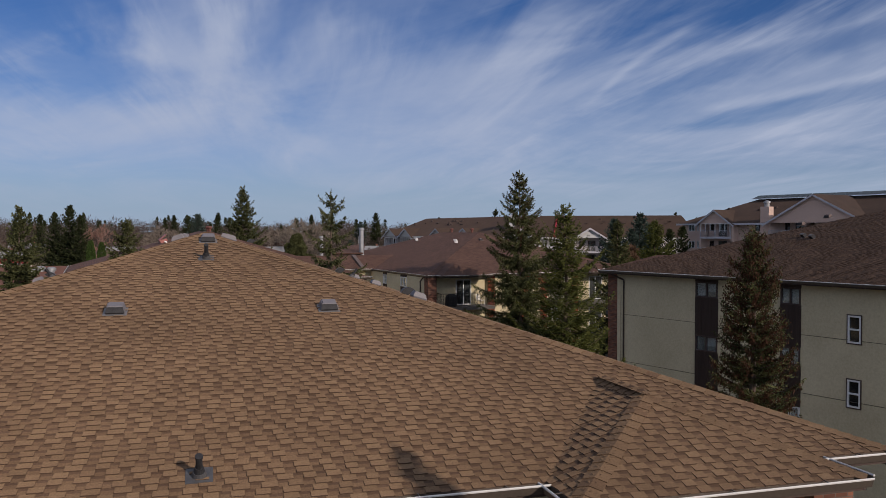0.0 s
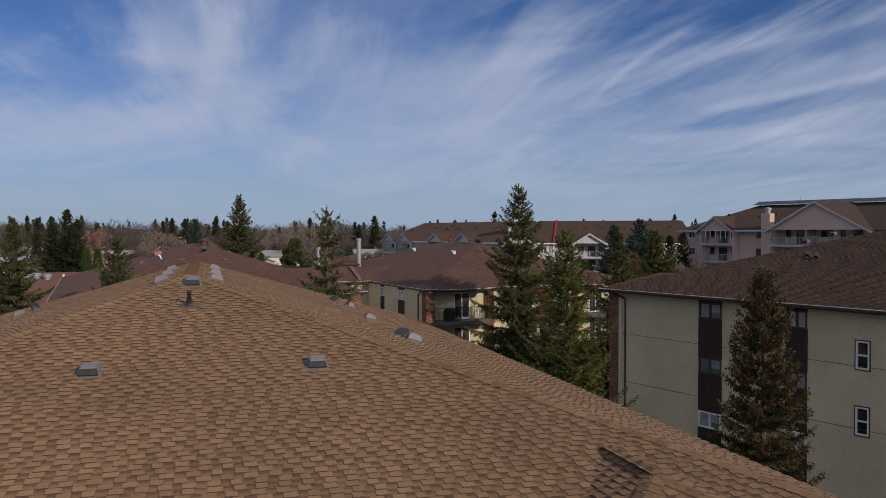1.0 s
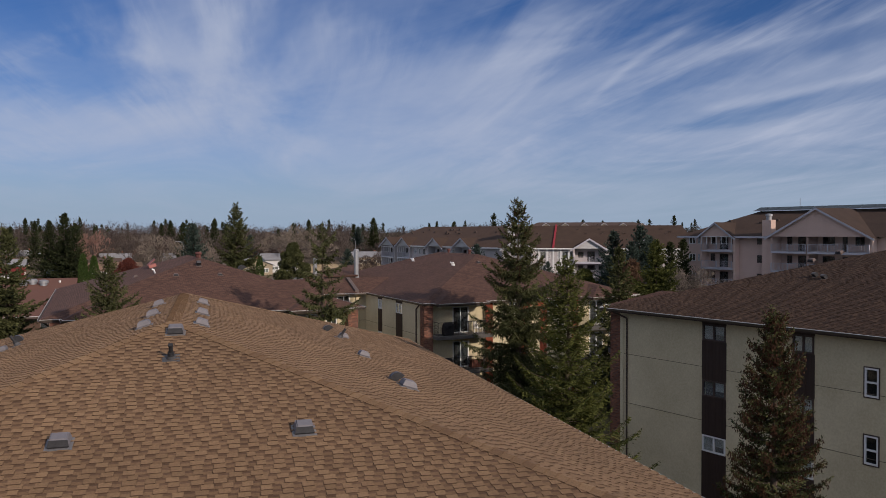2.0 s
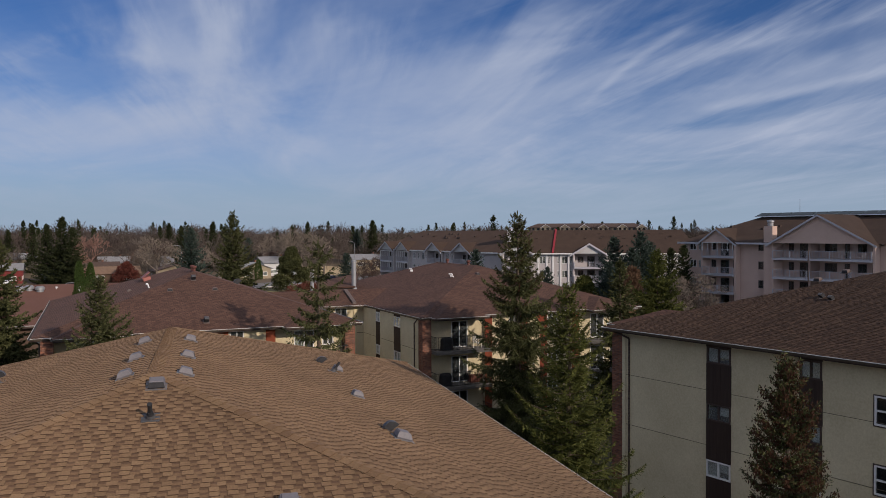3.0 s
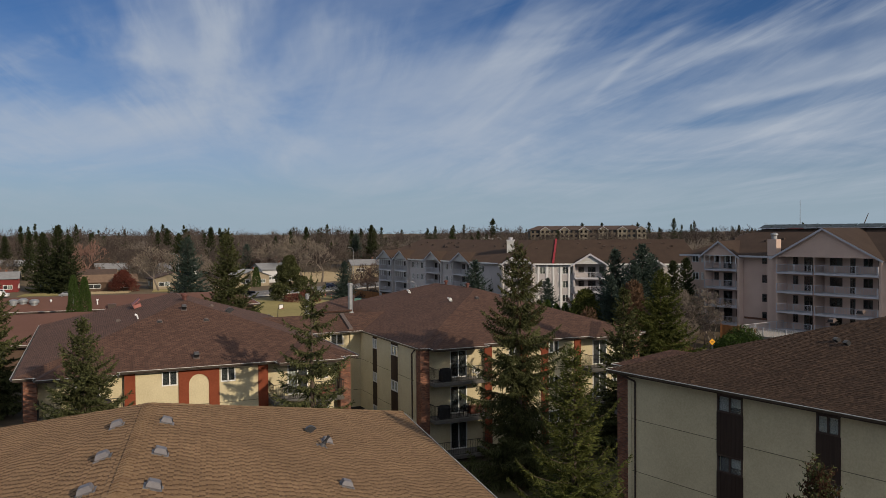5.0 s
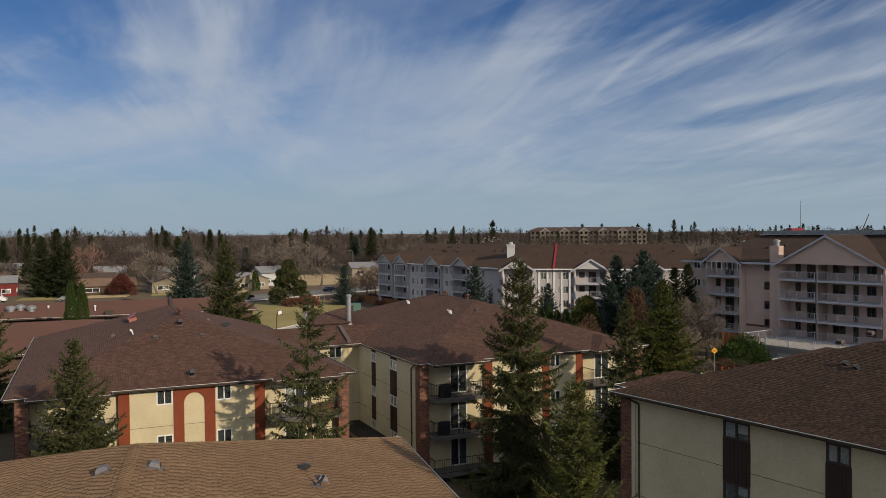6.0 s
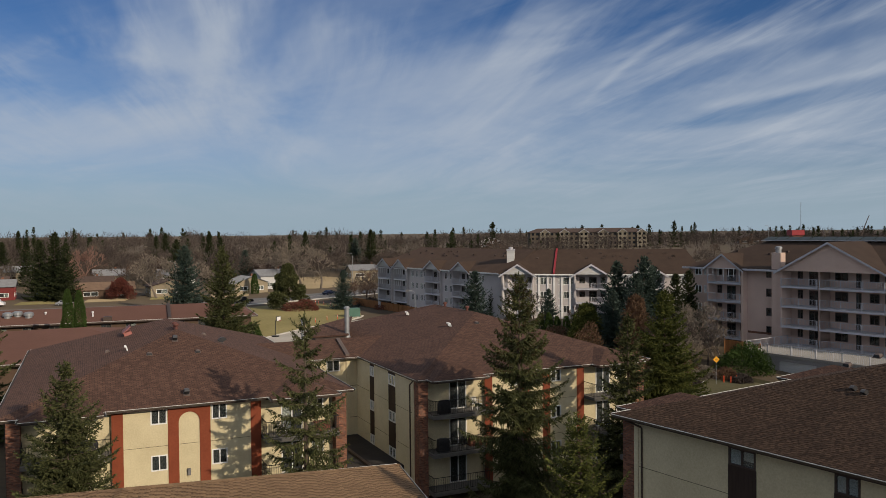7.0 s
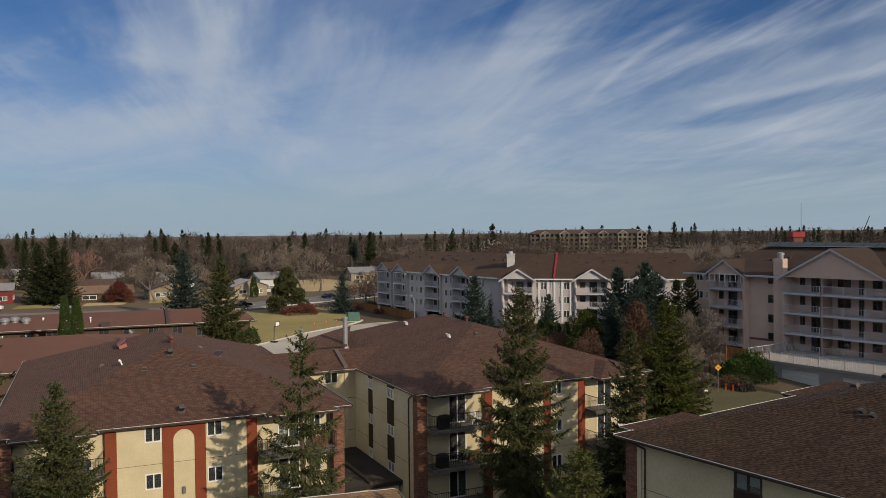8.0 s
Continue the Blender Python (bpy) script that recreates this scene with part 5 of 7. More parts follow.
    if red:
        bm = bmesh.new()
        v1 = depth / 2
        slab(bm, [(red - 0.18, -o - 0.1, ze + 0.22), (red + 0.18, -o - 0.1, ze + 0.22), (red + 0.18, v1, zr + 0.22), (red - 0.18, v1, zr + 0.22)], 0.4)
        part("fire_wall", bm, M_FIREWALL, b, "red metal strip down the roof")
    return b


condo_e()
condo_d("right", (12.0, 161.0), -12, 37.0, 17.0, ((0.3, 6.4), (14.0, 20.3), (24.4, 30.6)), ((6.72, 0.4), (7.6, 1.15), (9.25, 0.4), (11.0, 0.4), (11.9, 1.1), (13.4, 0.4), (21.3, 1.0), (23.0, 1.0), (31.6, 1.0), (33.4, 1.0)), "three-storey mauve block with white gables and balconies", chimney=1.2, red=10.2, piers=(7.2, 8.85, 10.05, 11.5, 13.05))
condo_d("left", (-14.9, 205.0), -57, 52.0, 17.0, ((1.1, 7.7), (8.9, 15.0), (22.7, 29.0), (33.5, 40.1)), ((16.0, 1.0), (18.0, 0.8), (19.9, 1.0), (21.4, 0.8), (30.0, 1.0), (32.0, 0.8), (41.5, 1.0), (43.5, 0.8)), "long three-storey mauve wing with a row of white gables", glazed=2)


# ---- link between the blocks and the low buildings ----
def link_building():
    b = thing("link_building", pose(7.83, 67.05, -0.05, 0, 0, 25.0), "cream stucco link between two apartment blocks", "building")
    put = lambda u, o, z: (u, 13.0 - o, z)
    holes = [(-12.62, -11.47, z, z + 0.95) for z in (7.41,)]
    bm = bmesh.new()
    wall_sheet(bm, put, -18.5, -9.96, -1.0, 8.5, holes, 0.25)
    part("wall", bm, M_STUCCO, b, "cream stucco wall with panel joints")
    for h in holes:
        window_unit(b, *h, put, M_WHITE)
    for z in (6.1, 3.42):
        bm = bmesh.new()
        put_box(bm, put, -18.4, -9.98, 0.001, 0.012, z - 0.02, z + 0.02)
        part("joint", bm, M_JOINT, b)
    bm = bmesh.new()
    put_box(bm, put, -10.92, -10.63, 0.002, 0.12, -1.0, 8.45)
    part("pilaster", bm, M_STUCCO, b)
    bm = bmesh.new()
    box(bm, -18.4, -9.98, 19.6, 19.85, -1, 8.5)
    part("wall", bm, M_STUCCO, b, "cream stucco back wall")
    bm = bmesh.new()
    poly(bm, [(-19.5, 12.3, 8.6), (-9.2, 12.3, 8.6), (-6.0, 16.1, 9.75), (-19.5, 16.1, 9.75)])
    poly(bm, [(-19.5, 16.1, 9.75), (-6.0, 16.1, 9.75), (-6.0, 20.4, 8.6), (-19.5, 20.4, 8.6)])
    part("roof", bm, M_ROOF_BROWN, b, "brown shingle roof")
    bm = bmesh.new()
    slab(bm, [(-12.75, 16.75, 9.95), (-9.4, 16.75, 9.95), (-6.6, 24.0, 10.75), (-8.0, 23.2, 10.65), (-12.3, 19.8, 10.3)], 0.12)
    part("raised_roof", bm, M_ROOF_BROWN, b, "raised brown shingle roof over a dark gap")
    bm = bmesh.new()
    slab(bm, [(-12.4, 17.0, 9.82), (-9.6, 17.0, 9.82), (-7.4, 23.0, 9.82), (-12.0, 19.5, 9.82)], 0.9)
    part("raised_wall", bm, M_FASCIA, b, "dark wall under the raised roof")
    bm = bmesh.new()
    slab(bm, [(-11.08, 12.6, 8.86), (-10.74, 12.6, 8.86), (-10.55, 15.75, 9.82), (-10.89, 15.75, 9.82)], 0.17)
    part("roof_curb", bm, M_FRAME_BROWN, b, "dark metal roof curb")
    bm = bmesh.new()
    box(bm, -18.6, -9.98, 12.18, 12.3, 8.48, 8.6)
    g_ = part("gutter", bm, M_GUTTER_DARK, b, "brown metal gutter")
    part("lip", one(tube, (-18.6, 12.18, 8.6), (-9.98, 12.18, 8.6), 0.014, 0.014, 6), M_LIP, g_, "white rolled gutter lip")
    for u, v, z0, z1, r in ((-9.36, 17.3, 9.6, 12.4, 0.22), (-13.4, 17.3, 9.2, 11.6, 0.17)):
        bm = bmesh.new()
        tube(bm, (u, v, z0), (u, v, z1 - 0.25), r, r, 14)
        tube(bm, (u, v, z1 - 0.9), (u, v, z1 - 0.84), r * 1.12, r * 1.12, 14)
        tube(bm, (u, v, z0), (u, v, z0 + 0.25), r * 1.5, r * 1.05, 14)
        tube(bm, (u, v, z1 - 0.22), (u, v, z1 - 0.1), r * 1.25, r * 1.25, 14)
        tube(bm, (u, v, z1 - 0.1), (u, v, z1), r * 1.15, r * 0.9, 14)
        part("flue_pipe", bm, M_POLE, b, "galvanized flue pipe with a cap")
    # low dark entrance roof in the corner
    bm = bmesh.new()
    slab(bm, [(-16.2, 2.6, 1.95), (-10.0, 2.6, 1.95), (-10.0, 12.9, 1.95), (-16.2, 12.9, 1.95)], 0.3)
    part("entrance_roof", bm, M_BLACKROOF, b, "flat black tar roof of the entrance")
    bm = bmesh.new()
    slab(bm, [(-12.5, 2.7, 2.1), (-12.25, 2.7, 2.1), (-12.25, 12.8, 2.1), (-12.5, 12.8, 2.1)], 0.15)
    part("roof_curb", bm, M_FASCIA, b, "dark metal roof curb")
    bm = bmesh.new()
    box(bm, -16.0, -10.2, 2.9, 12.7, -0.5, 1.64)
    part("entrance_wall", bm, M_STUCCO, b)
    return b


def low_building(at, ang, w, d, ze, zr, wallm, roofm, label, hip=5.0):
    b = thing("low_building", pose(at[0], at[1], 0, 0, 0, ang), label, "building", "low brown-roofed buildings")
    put = lambda u, o, z: (u, -o, z)
    holes = [(u, u + 1.8, 0.9, ze - 0.5) for u in [2 + 4.2 * i for i in range(int((w - 4) / 4.2))]]
    bm = bmesh.new()
    wall_sheet(bm, put, 0, w, -0.5, ze - 0.05, holes, 0.25)
    part("wall", bm, wallm, b)
    for h in holes:
        window_unit(b, *h, put, M_FRAME_BROWN, fw=0.09)
    for u0, u1, v0, v1 in ((0, 0.25, 0.25, d), (w - 0.25, w, 0.25, d), (0.25, w - 0.25, d - 0.25, d)):
        bm = bmesh.new()
        box(bm, u0, u1, v0, v1, -0.5, ze - 0.05)
        part("wall", bm, wallm, b)
    o = 1.0
    A, B = (-o + hip, d / 2, zr), (w + o - hip, d / 2, zr)
    c = [(-o, -o, ze), (w + o, -o, ze), (w + o, d + o, ze), (-o, d + o, ze)]
    bm = bmesh.new()
    for f in ([c[0], c[1], B, A], [c[1], c[2], B], [c[2], c[3], A, B], [c[3], c[0], A]):
        poly(bm, f)
    part("roof", bm, roofm, b, "low-pitched rust-brown roof")
    for p, q in ((c[0], c[1]), (c[1], c[2]), (c[2], c[3]), (c[3], c[0])):
        bm = bmesh.new()
        p, q = Vector(p), Vector(q)
        n = Vector(((q - p).y, -(q - p).x, 0)).normalized() * 0.12
        slab(bm, [p + n, q + n, q, p], 0.26)
        f_ = part("fascia", bm, M_FASCIA, b, "dark brown fascia")
        part("lip", one(tube, p + n + Vector((0, 0, 0.02)), q + n + Vector((0, 0, 0.02)), 0.05, 0.05, 6), M_GUTTER, f_, "pale metal gutter lip")
    return b


link_building()
LOW1 = low_building((-90.3, 140.8), 20.2, 58.0, 17.0, 3.4, 5.3, M_BROWNWALL, M_ROOF_RUST, "long single-storey brown brick building with a low rust-brown roof")
LOW2 = low_building((-84.0, 91.0), 24, 54.0, 30.0, 3.3, 5.75, M_BROWNWALL, M_ROOF_RUST, "single-storey building with a broad rust-brown roof", hip=12)
LOW3 = low_building((-92.0, 120.0), 23, 24.0, 16.0, 3.4, 4.6, M_BROWNWALL, M_ROOF_RUST, "low wing with a flat rust-brown roof", hip=7)
FANS = ((16.0, 3.9, 4.4), (17.5, 4.6, 4.5), (19.4, 3.6, 4.35))
for u, v, z in FANS:
    bm = bmesh.new()
    tube(bm, (u, v, z - 0.6), (u, v, z + 0.3), 0.62, 0.62, 16)
    tube(bm, (u, v, z + 0.3), (u, v, z + 0.75), 0.85, 0.85, 16)
    tube(bm, (u, v, z + 0.75), (u, v, z + 0.95), 0.85, 0.45, 16)
    part("exhaust_fan", bm, M_POLE, LOW1, "silver mushroom roof exhaust fan")
bm = bmesh.new()
tube(bm, (24, 20, 4.2), (24, 20, 7.0), 0.22, 0.22, 10)
part("flue_pipe", bm, M_FASCIA, LOW2, "dark flue pipe")
bm = bmesh.new()
slab(bm, [(42.9, -1.0, 3.7), (43.5, -1.0, 3.7), (43.5, 8.5, 5.6), (42.9, 8.5, 5.6)], 0.4)
part("fire_wall", bm, M_FASCIA, LOW1, "dark parapet strip across the roof")
for u, v in ((26, 3), (22, 5), (30, 2.4)):
    bm = bmesh.new()
    tube(bm, (u, v, 3.6), (u, v, 4.9), 0.12, 0.12, 8)
    tube(bm, (u, v, 4.8), (u, v, 5.05), 0.2, 0.2, 8)
    part("vent_pipe", bm, M_WHITE, LOW1, "white roof vent pipe")
bm = bmesh.new()
box(bm, 31.9, 33.3, -1.1, 0.2, 3.4, 4.3)
part("roof_unit", bm, M_FASCIA, LOW1, "dark rooftop unit")


# ---- far block on the horizon ----
def far_block():
    b = thing("distant_apartment_block", pose(62.0, 556.0, 5.6), "long distant four-storey block with cream and brown bays", "apartment building")
    put = lambda u, o, z: (u, -o, z)
    for i in range(12):
        u0 = i * 6.6
        hi = 12.0
        holes = [(u0 + 1.0, u0 + 2.6, z, z + 1.6) for z in (1, 4, 7, 10)] + [(u0 + 4.0, u0 + 5.8, z, z + 1.6) for z in (1, 4, 7, 10)]
        bm = bmesh.new()
        wall_sheet(bm, lambda u, o, z, i=i: (u, -o - (1.2 if i % 2 else 0), z), u0, u0 + 6.6, -2, hi, holes, 0.3)
        part("bay_wall", bm, M_FARCREAM if i % 2 else M_BRONZE, b)
        bm = bmesh.new()
        box(bm, u0 + 0.1, u0 + 6.5, 0.32, 0.4, -2, hi)
        part("dark_glazing", bm, M_GLASSDARK, b, "dark windows behind the bays")
        if i % 2:
            gable_front(b, u0, u0 + 6.6, -1.5, hi, hi + 2.2, deep=5, wallm=M_FARCREAM, roofm=M_ROOF_DARK, trimw=0.3)
    bm = bmesh.new()
    c = [(-1, -1, 12), (80, -1, 12), (80, 17, 12), (-1, 17, 12)]
    A, B = (6, 8, 14.8), (73, 8, 14.8)
    for f in ([c[0], c[1], B, A], [c[1], c[2], B], [c[2], c[3], A, B], [c[3], c[0], A]):
        poly(bm, f)
    part("roof", bm, M_ROOF_DARK, b)
    bm = bmesh.new()
    box(bm, 0, 79, 0.6, 16, -2, 11.9)
    part("body", bm, M_BRONZE, b)


far_block()

# ---- trees ----
def brushes(P, D, L, W, rng, N=None):
    """A slim diamond along D at each place of P, turned at random or facing N: sprays of needles or twigs. Returns vertices and quads."""
    n = len(P)
    S = np.cross(D, rng.normal(size=(n, 3)) if N is None else N + rng.normal(0, 0.35, (n, 3)))
    S /= np.linalg.norm(S, axis=1, keepdims=True) + 1e-9
    tip, mid = P + D * L[:, None], P + D * (L * 0.42)[:, None]
    V = np.stack([P, mid + S * W[:, None], tip, mid - S * W[:, None]], 1).reshape(-1, 3)
    return V, np.arange(n * 4).reshape(-1, 4)


def unit(v):
    return v / (np.linalg.norm(v) + 1e-9)


def spruce_parts(seed, h, r, z0=1.2, gap=0.36, per=6, droop=0.35, lift=0.25, fine=0.13, needle=(0.17, 0.022), ragged=0.25, curve=0.85, cones=0.0, cone_from=0.5, hang=0.35, close=0.42, tip=0.05, full=0.75, finger=0.0, smin=4, cone_size=1.0):
    """Needle sprays, branch wood and cones of a spruce h metres tall. close: how tightly sprays follow one another along a twig."""
    rng = np.random.default_rng(seed)
    P, D, CP, FV, wood = [], [], [], [], []
    up = np.array([0, 0, 1.0])
    z = z0
    while z < h - 0.15:
        t = (z - z0) / (h - z0)
        reach = r * (1 - t) ** curve + tip
        k = per if t < 0.8 else max(4, per - 2)
        a0 = rng.uniform(0, 6.28)
        for i in range(k):
            a = a0 + 6.283 * i / k + rng.normal(0, 0.25)
            ln_ = reach * np.clip(rng.normal(1.0 - ragged * 0.4, ragged), 0.35, 1.25)
            zz = z + rng.normal(0, gap * 0.25)
            out = np.array([math.cos(a), math.sin(a), 0.0])
            side = np.array([-out[1], out[0], 0.0])
            dr = droop * rng.uniform(0.7, 1.3) * (1 - 0.9 * t) - 0.55 * t ** 2

            def at(s):
                s = np.asarray(s, float)[..., None]
                return up * zz + out * ln_ * s + up * ln_ * (-dr * s ** 1.2 + lift * s ** 3)
            wood.append(list(at([0, 0.35, 0.7, 1.0])))
            steps = max(smin, int(ln_ / fine))
            s = np.clip(0.10 + 0.90 * (np.arange(steps + 1) + rng.uniform(-0.3, 0.3, steps + 1)) / steps, 0.05, 1.0)
            s = np.repeat(s, 2)
            n = len(s)
            sg = np.tile([-1.0, 1.0], n // 2)
            p = at(s)
            tan = at(np.minimum(s + 0.04, 1.04)) - at(s - 0.04)
            tan /= np.linalg.norm(tan, axis=1, keepdims=True)
            tw = (0.12 + 0.36 * ln_ * (1 - s) ** 0.7) * rng.uniform(0.55, 1.15, n)
            d = tan * 0.8 + side * (sg * rng.uniform(0.5, 1.0, n))[:, None] - up * (hang * rng.uniform(0.1, 1.7, n))[:, None]
            d /= np.linalg.norm(d, axis=1, keepdims=True)
            m = np.maximum(1, (tw / (needle[0] * close)).astype(int))
            idx = np.repeat(np.arange(n), m)
            q = (np.arange(len(idx)) - np.repeat(np.cumsum(m) - m, m)) / m[idx]
            P.append(p[idx] + d[idx] * (tw[idx] * q)[:, None] + rng.normal(0, 0.012, (len(idx), 3)))
            D.append(d[idx] * 0.85 + rng.normal(0, 0.42, (len(idx), 3)))
            P.append(p)
            D.append(tan + rng.normal(0, 0.35, (n, 3)))
            # flat side shoots along the bough, hanging and overlapping
            gap_f = finger or fine * 0.72
            nf = max(3, int(ln_ / gap_f))
            ss = np.clip((np.arange(nf) + 0.6 + rng.uniform(-0.3, 0.3, nf)) / nf, 0.06, 0.97)
            ss = np.repeat(ss, 2)
            sd = np.tile([-1.0, 1.0], nf)
            mid = at(ss)
            tn = at(np.minimum(ss + 0.05, 1.05)) - at(ss - 0.05)
            tn /= np.linalg.norm(tn, axis=1, keepdims=True)
            hw = full * (0.12 + 0.36 * ln_ * (1 - ss) ** 0.7) * rng.uniform(0.5, 1.2, 2 * nf)
            tipv = side * (sd * hw)[:, None] + tn * (hw * rng.uniform(0.2, 0.8, 2 * nf))[:, None] - up * (hw * hang * rng.uniform(0.3, 2.0, 2 * nf))[:, None]
            wv = tn * (gap_f * rng.uniform(0.35, 0.7, 2 * nf))[:, None] + up * (rng.normal(0, 0.25 * gap_f, 2 * nf))[:, None]
            FV.append(np.stack([mid, mid + tipv * 0.5 + wv, mid + tipv, mid + tipv * 0.45 - wv], 1).reshape(-1, 3))
            if cones and t > cone_from * rng.uniform(0.7, 1.15) and rng.random() < min(1.0, cones * 2):
                c = int(max(3, ln_ * 70 * cones * rng.uniform(0.5, 1.4)))
                CP.append(at(rng.uniform(0.35, 1.0, c)) + rng.normal(0, 0.055, (c, 3)) - up * 0.03)
        z += gap * rng.uniform(0.8, 1.2) * (1.0 if t < 0.8 else 0.6)
    k = 26      # leader
    P.append(np.stack([np.zeros(k), np.zeros(k), h - 0.75 + 0.75 * np.linspace(0, 1, k) ** 1.2], 1))
    D.append(rng.normal(0, 0.55, (k, 3)) * np.linspace(1, 0.25, k)[:, None] + up)
    P, D = np.concatenate(P), np.concatenate(D)
    D /= np.linalg.norm(D, axis=1, keepdims=True)
    n = len(P)
    V, F = brushes(P, D, needle[0] * rng.uniform(0.7, 1.35, n), needle[1] * rng.uniform(0.7, 1.35, n), rng)
    V = np.concatenate([V, *FV])
    F = np.arange(len(V)).reshape(-1, 4)
    C = None
    if CP:
        CP = np.concatenate(CP)
        n = len(CP)
        C = brushes(CP, np.tile([0.0, 0.0, -1.0], (n, 1)) + rng.normal(0, 0.3, (n, 3)), cone_size * rng.uniform(0.05, 0.09, n), cone_size * rng.uniform(0.016, 0.025, n), rng)
    return V, F, wood, C


def trunk_bm(h, r0, wood=(), thick=0.018):
    bm = bmesh.new()
    n = 6
    for i in range(n):
        tube(bm, (0.03 * math.sin(i), 0.03 * math.cos(i * 1.7), h * i / n - (0.3 if i == 0 else 0)), (0.03 * math.sin(i + 1), 0.03 * math.cos((i + 1) * 1.7), h * (i + 1) / n), r0 * (1 - i / n) + 0.02, r0 * (1 - (i + 1) / n) + 0.015, 8, caps=False)
    for pts in wood:
        for a, c, w in zip(pts, pts[1:], (1.0, 0.7, 0.4)):
            tube(bm, a, c, thick * w, thick * w * 0.6, 3, caps=False)
    return bm


def spruce(x, y, h, r, seed, needles, label, base=0.0, wood=True, cones_mat=None, **kw):
    t = thing("spruce_tree", pose(x, y, base, 0, 0, seed * 37), label, "spruce tree", "spruces round the blocks")
    V, F, branches, C = spruce_parts(seed, h, r, **kw)
    part("trunk", trunk_bm(h * 0.97, 0.016 * h, branches if wood else ()), M_BARK, t)
    raw("crown", V, F, needles, t)
    if C:
        raw("cone_cover", C[0], C[1], M_CONE, t, "hanging rust-brown cones")["kind"] = "stuff"
    return t


spruce(-7.1, 51.2, 14.6, 3.0, 1, M_SPRUCE_OLIVE, "thin ragged spruce with drooping olive branches", gap=0.62, per=5, droop=0.42, lift=0.22, ragged=0.36, curve=0.6, cones=0.12, cone_from=0.3, needle=(0.17, 0.030), fine=0.13, hang=0.75, full=0.62)
spruce(5.5, 58.0, 16.35, 4.1, 2, M_SPRUCE_OLIVE, "tall olive-dark spruce with brown cones near its top", gap=0.66, per=8, droop=0.26, lift=0.26, ragged=0.28, curve=0.74, cones=0.6, cone_from=0.66, needle=(0.15, 0.028), fine=0.11, hang=0.65, full=0.80)
spruce(4.9, 32.2, 12.9, 3.3, 3, M_SPRUCE_LIT, "dense green spruce with upswept branch tips", gap=0.36, per=8, droop=0.20, lift=0.36, ragged=0.30, curve=0.68, fine=0.095, needle=(0.105, 0.0165), close=0.5, cones=0.03, cone_from=0.85, hang=0.35, full=0.72)
spruce(8.35, 21.7, 12.0, 2.0, 4, M_SPRUCE_OLIVE, "dark spruce laden with rust-brown cones", gap=0.29, per=8, droop=0.20, lift=0.30, ragged=0.24, curve=0.84, fine=0.085, needle=(0.075, 0.013), close=0.5, cones=2.8, cone_from=0.06, tip=0.18, full=0.62, cone_size=0.85)
spruce(-18.2, 46.4, 12.6, 3.6, 5, M_SPRUCE_OLIVE, "full olive-green spruce before the balconies", gap=0.38, per=8, droop=0.20, lift=0.22, ragged=0.27, curve=0.78, needle=(0.15, 0.028), fine=0.12, hang=0.45, full=0.80)
spruce(-24.8, 100.0, 17.2, 5.2, 6, M_SPRUCE_OLIVE, "large dark spruce behind the roof", gap=0.55, per=8, droop=0.25, fine=0.2, needle=(0.28, 0.055), wood=False, cones=0.15, cone_from=0.7, full=0.85)
spruce(13.9, 64.2, 12.9, 3.2, 7, M_SPRUCE_OLIVE, "slim olive spruce by the corner balconies", gap=0.46, per=7, droop=0.25, fine=0.15, needle=(0.22, 0.04), wood=False, cones=0.12, cone_from=0.6, full=0.85)
spruce(22.2, 84.5, 13.0, 4.9, 8, M_SPRUCE_LIT, "broad green spruce behind the roofs", gap=0.48, per=9, droop=0.3, lift=0.3, fine=0.17, needle=(0.24, 0.046), wood=False, full=0.9)
spruce(7.2, 2.2, 13.2, 2.0, 9, M_SPRUCE, "dark spruce beside the tan roof", gap=0.6, per=6, fine=0.2, needle=(0.26, 0.06), wood=False)
spruce(-41.5, 79.0, 14.3, 4.6, 10, M_SPRUCE_OLIVE, "broad olive spruce at the edge of the block", gap=0.5, per=7, fine=0.2, needle=(0.28, 0.055), wood=False)

# spruces farther off: a few grown once and set out again
FAR_SPRUCE = []


def far_spruce(kind, x, y, h, label):
    if not FAR_SPRUCE:
        for i, (m, r, c) in enumerate(((M_SPRUCE, 0.29, 0.76), (M_BLUE_SPRUCE, 0.37, 0.78), (M_SPRUCE, 0.21, 0.75))):
            t = thing("spruce_tree", pose(0, 0, 0), "spruce", "spruce tree", "spruces of the neighbourhood")
            V, F, _, _ = spruce_parts(20 + i, 12.0, 12.0 * r, z0=0.6, gap=0.46, per=8, droop=0.22, fine=0.55, needle=(0.34, 0.075), close=0.8, curve=c, tip=0.02, full=0.9, finger=0.30, ragged=0.2)
            part("trunk", trunk_bm(11.6, 0.18), M_BARK, t)
            raw("crown", V, F, m, t)
            FAR_SPRUCE.append([t, False])
    t, used = FAR_SPRUCE[kind]
    m = pose(x, y, ground_z(x, y) - 0.1, 0, 0, (x * 57 + y * 31) % 360)
    if used:
        o = copy_thing(t, m)
    else:
        o, FAR_SPRUCE[kind][1] = t, True
        o.matrix_basis = m
    o.scale = (h / 12.0,) * 3
    o["label"] = label
    return o


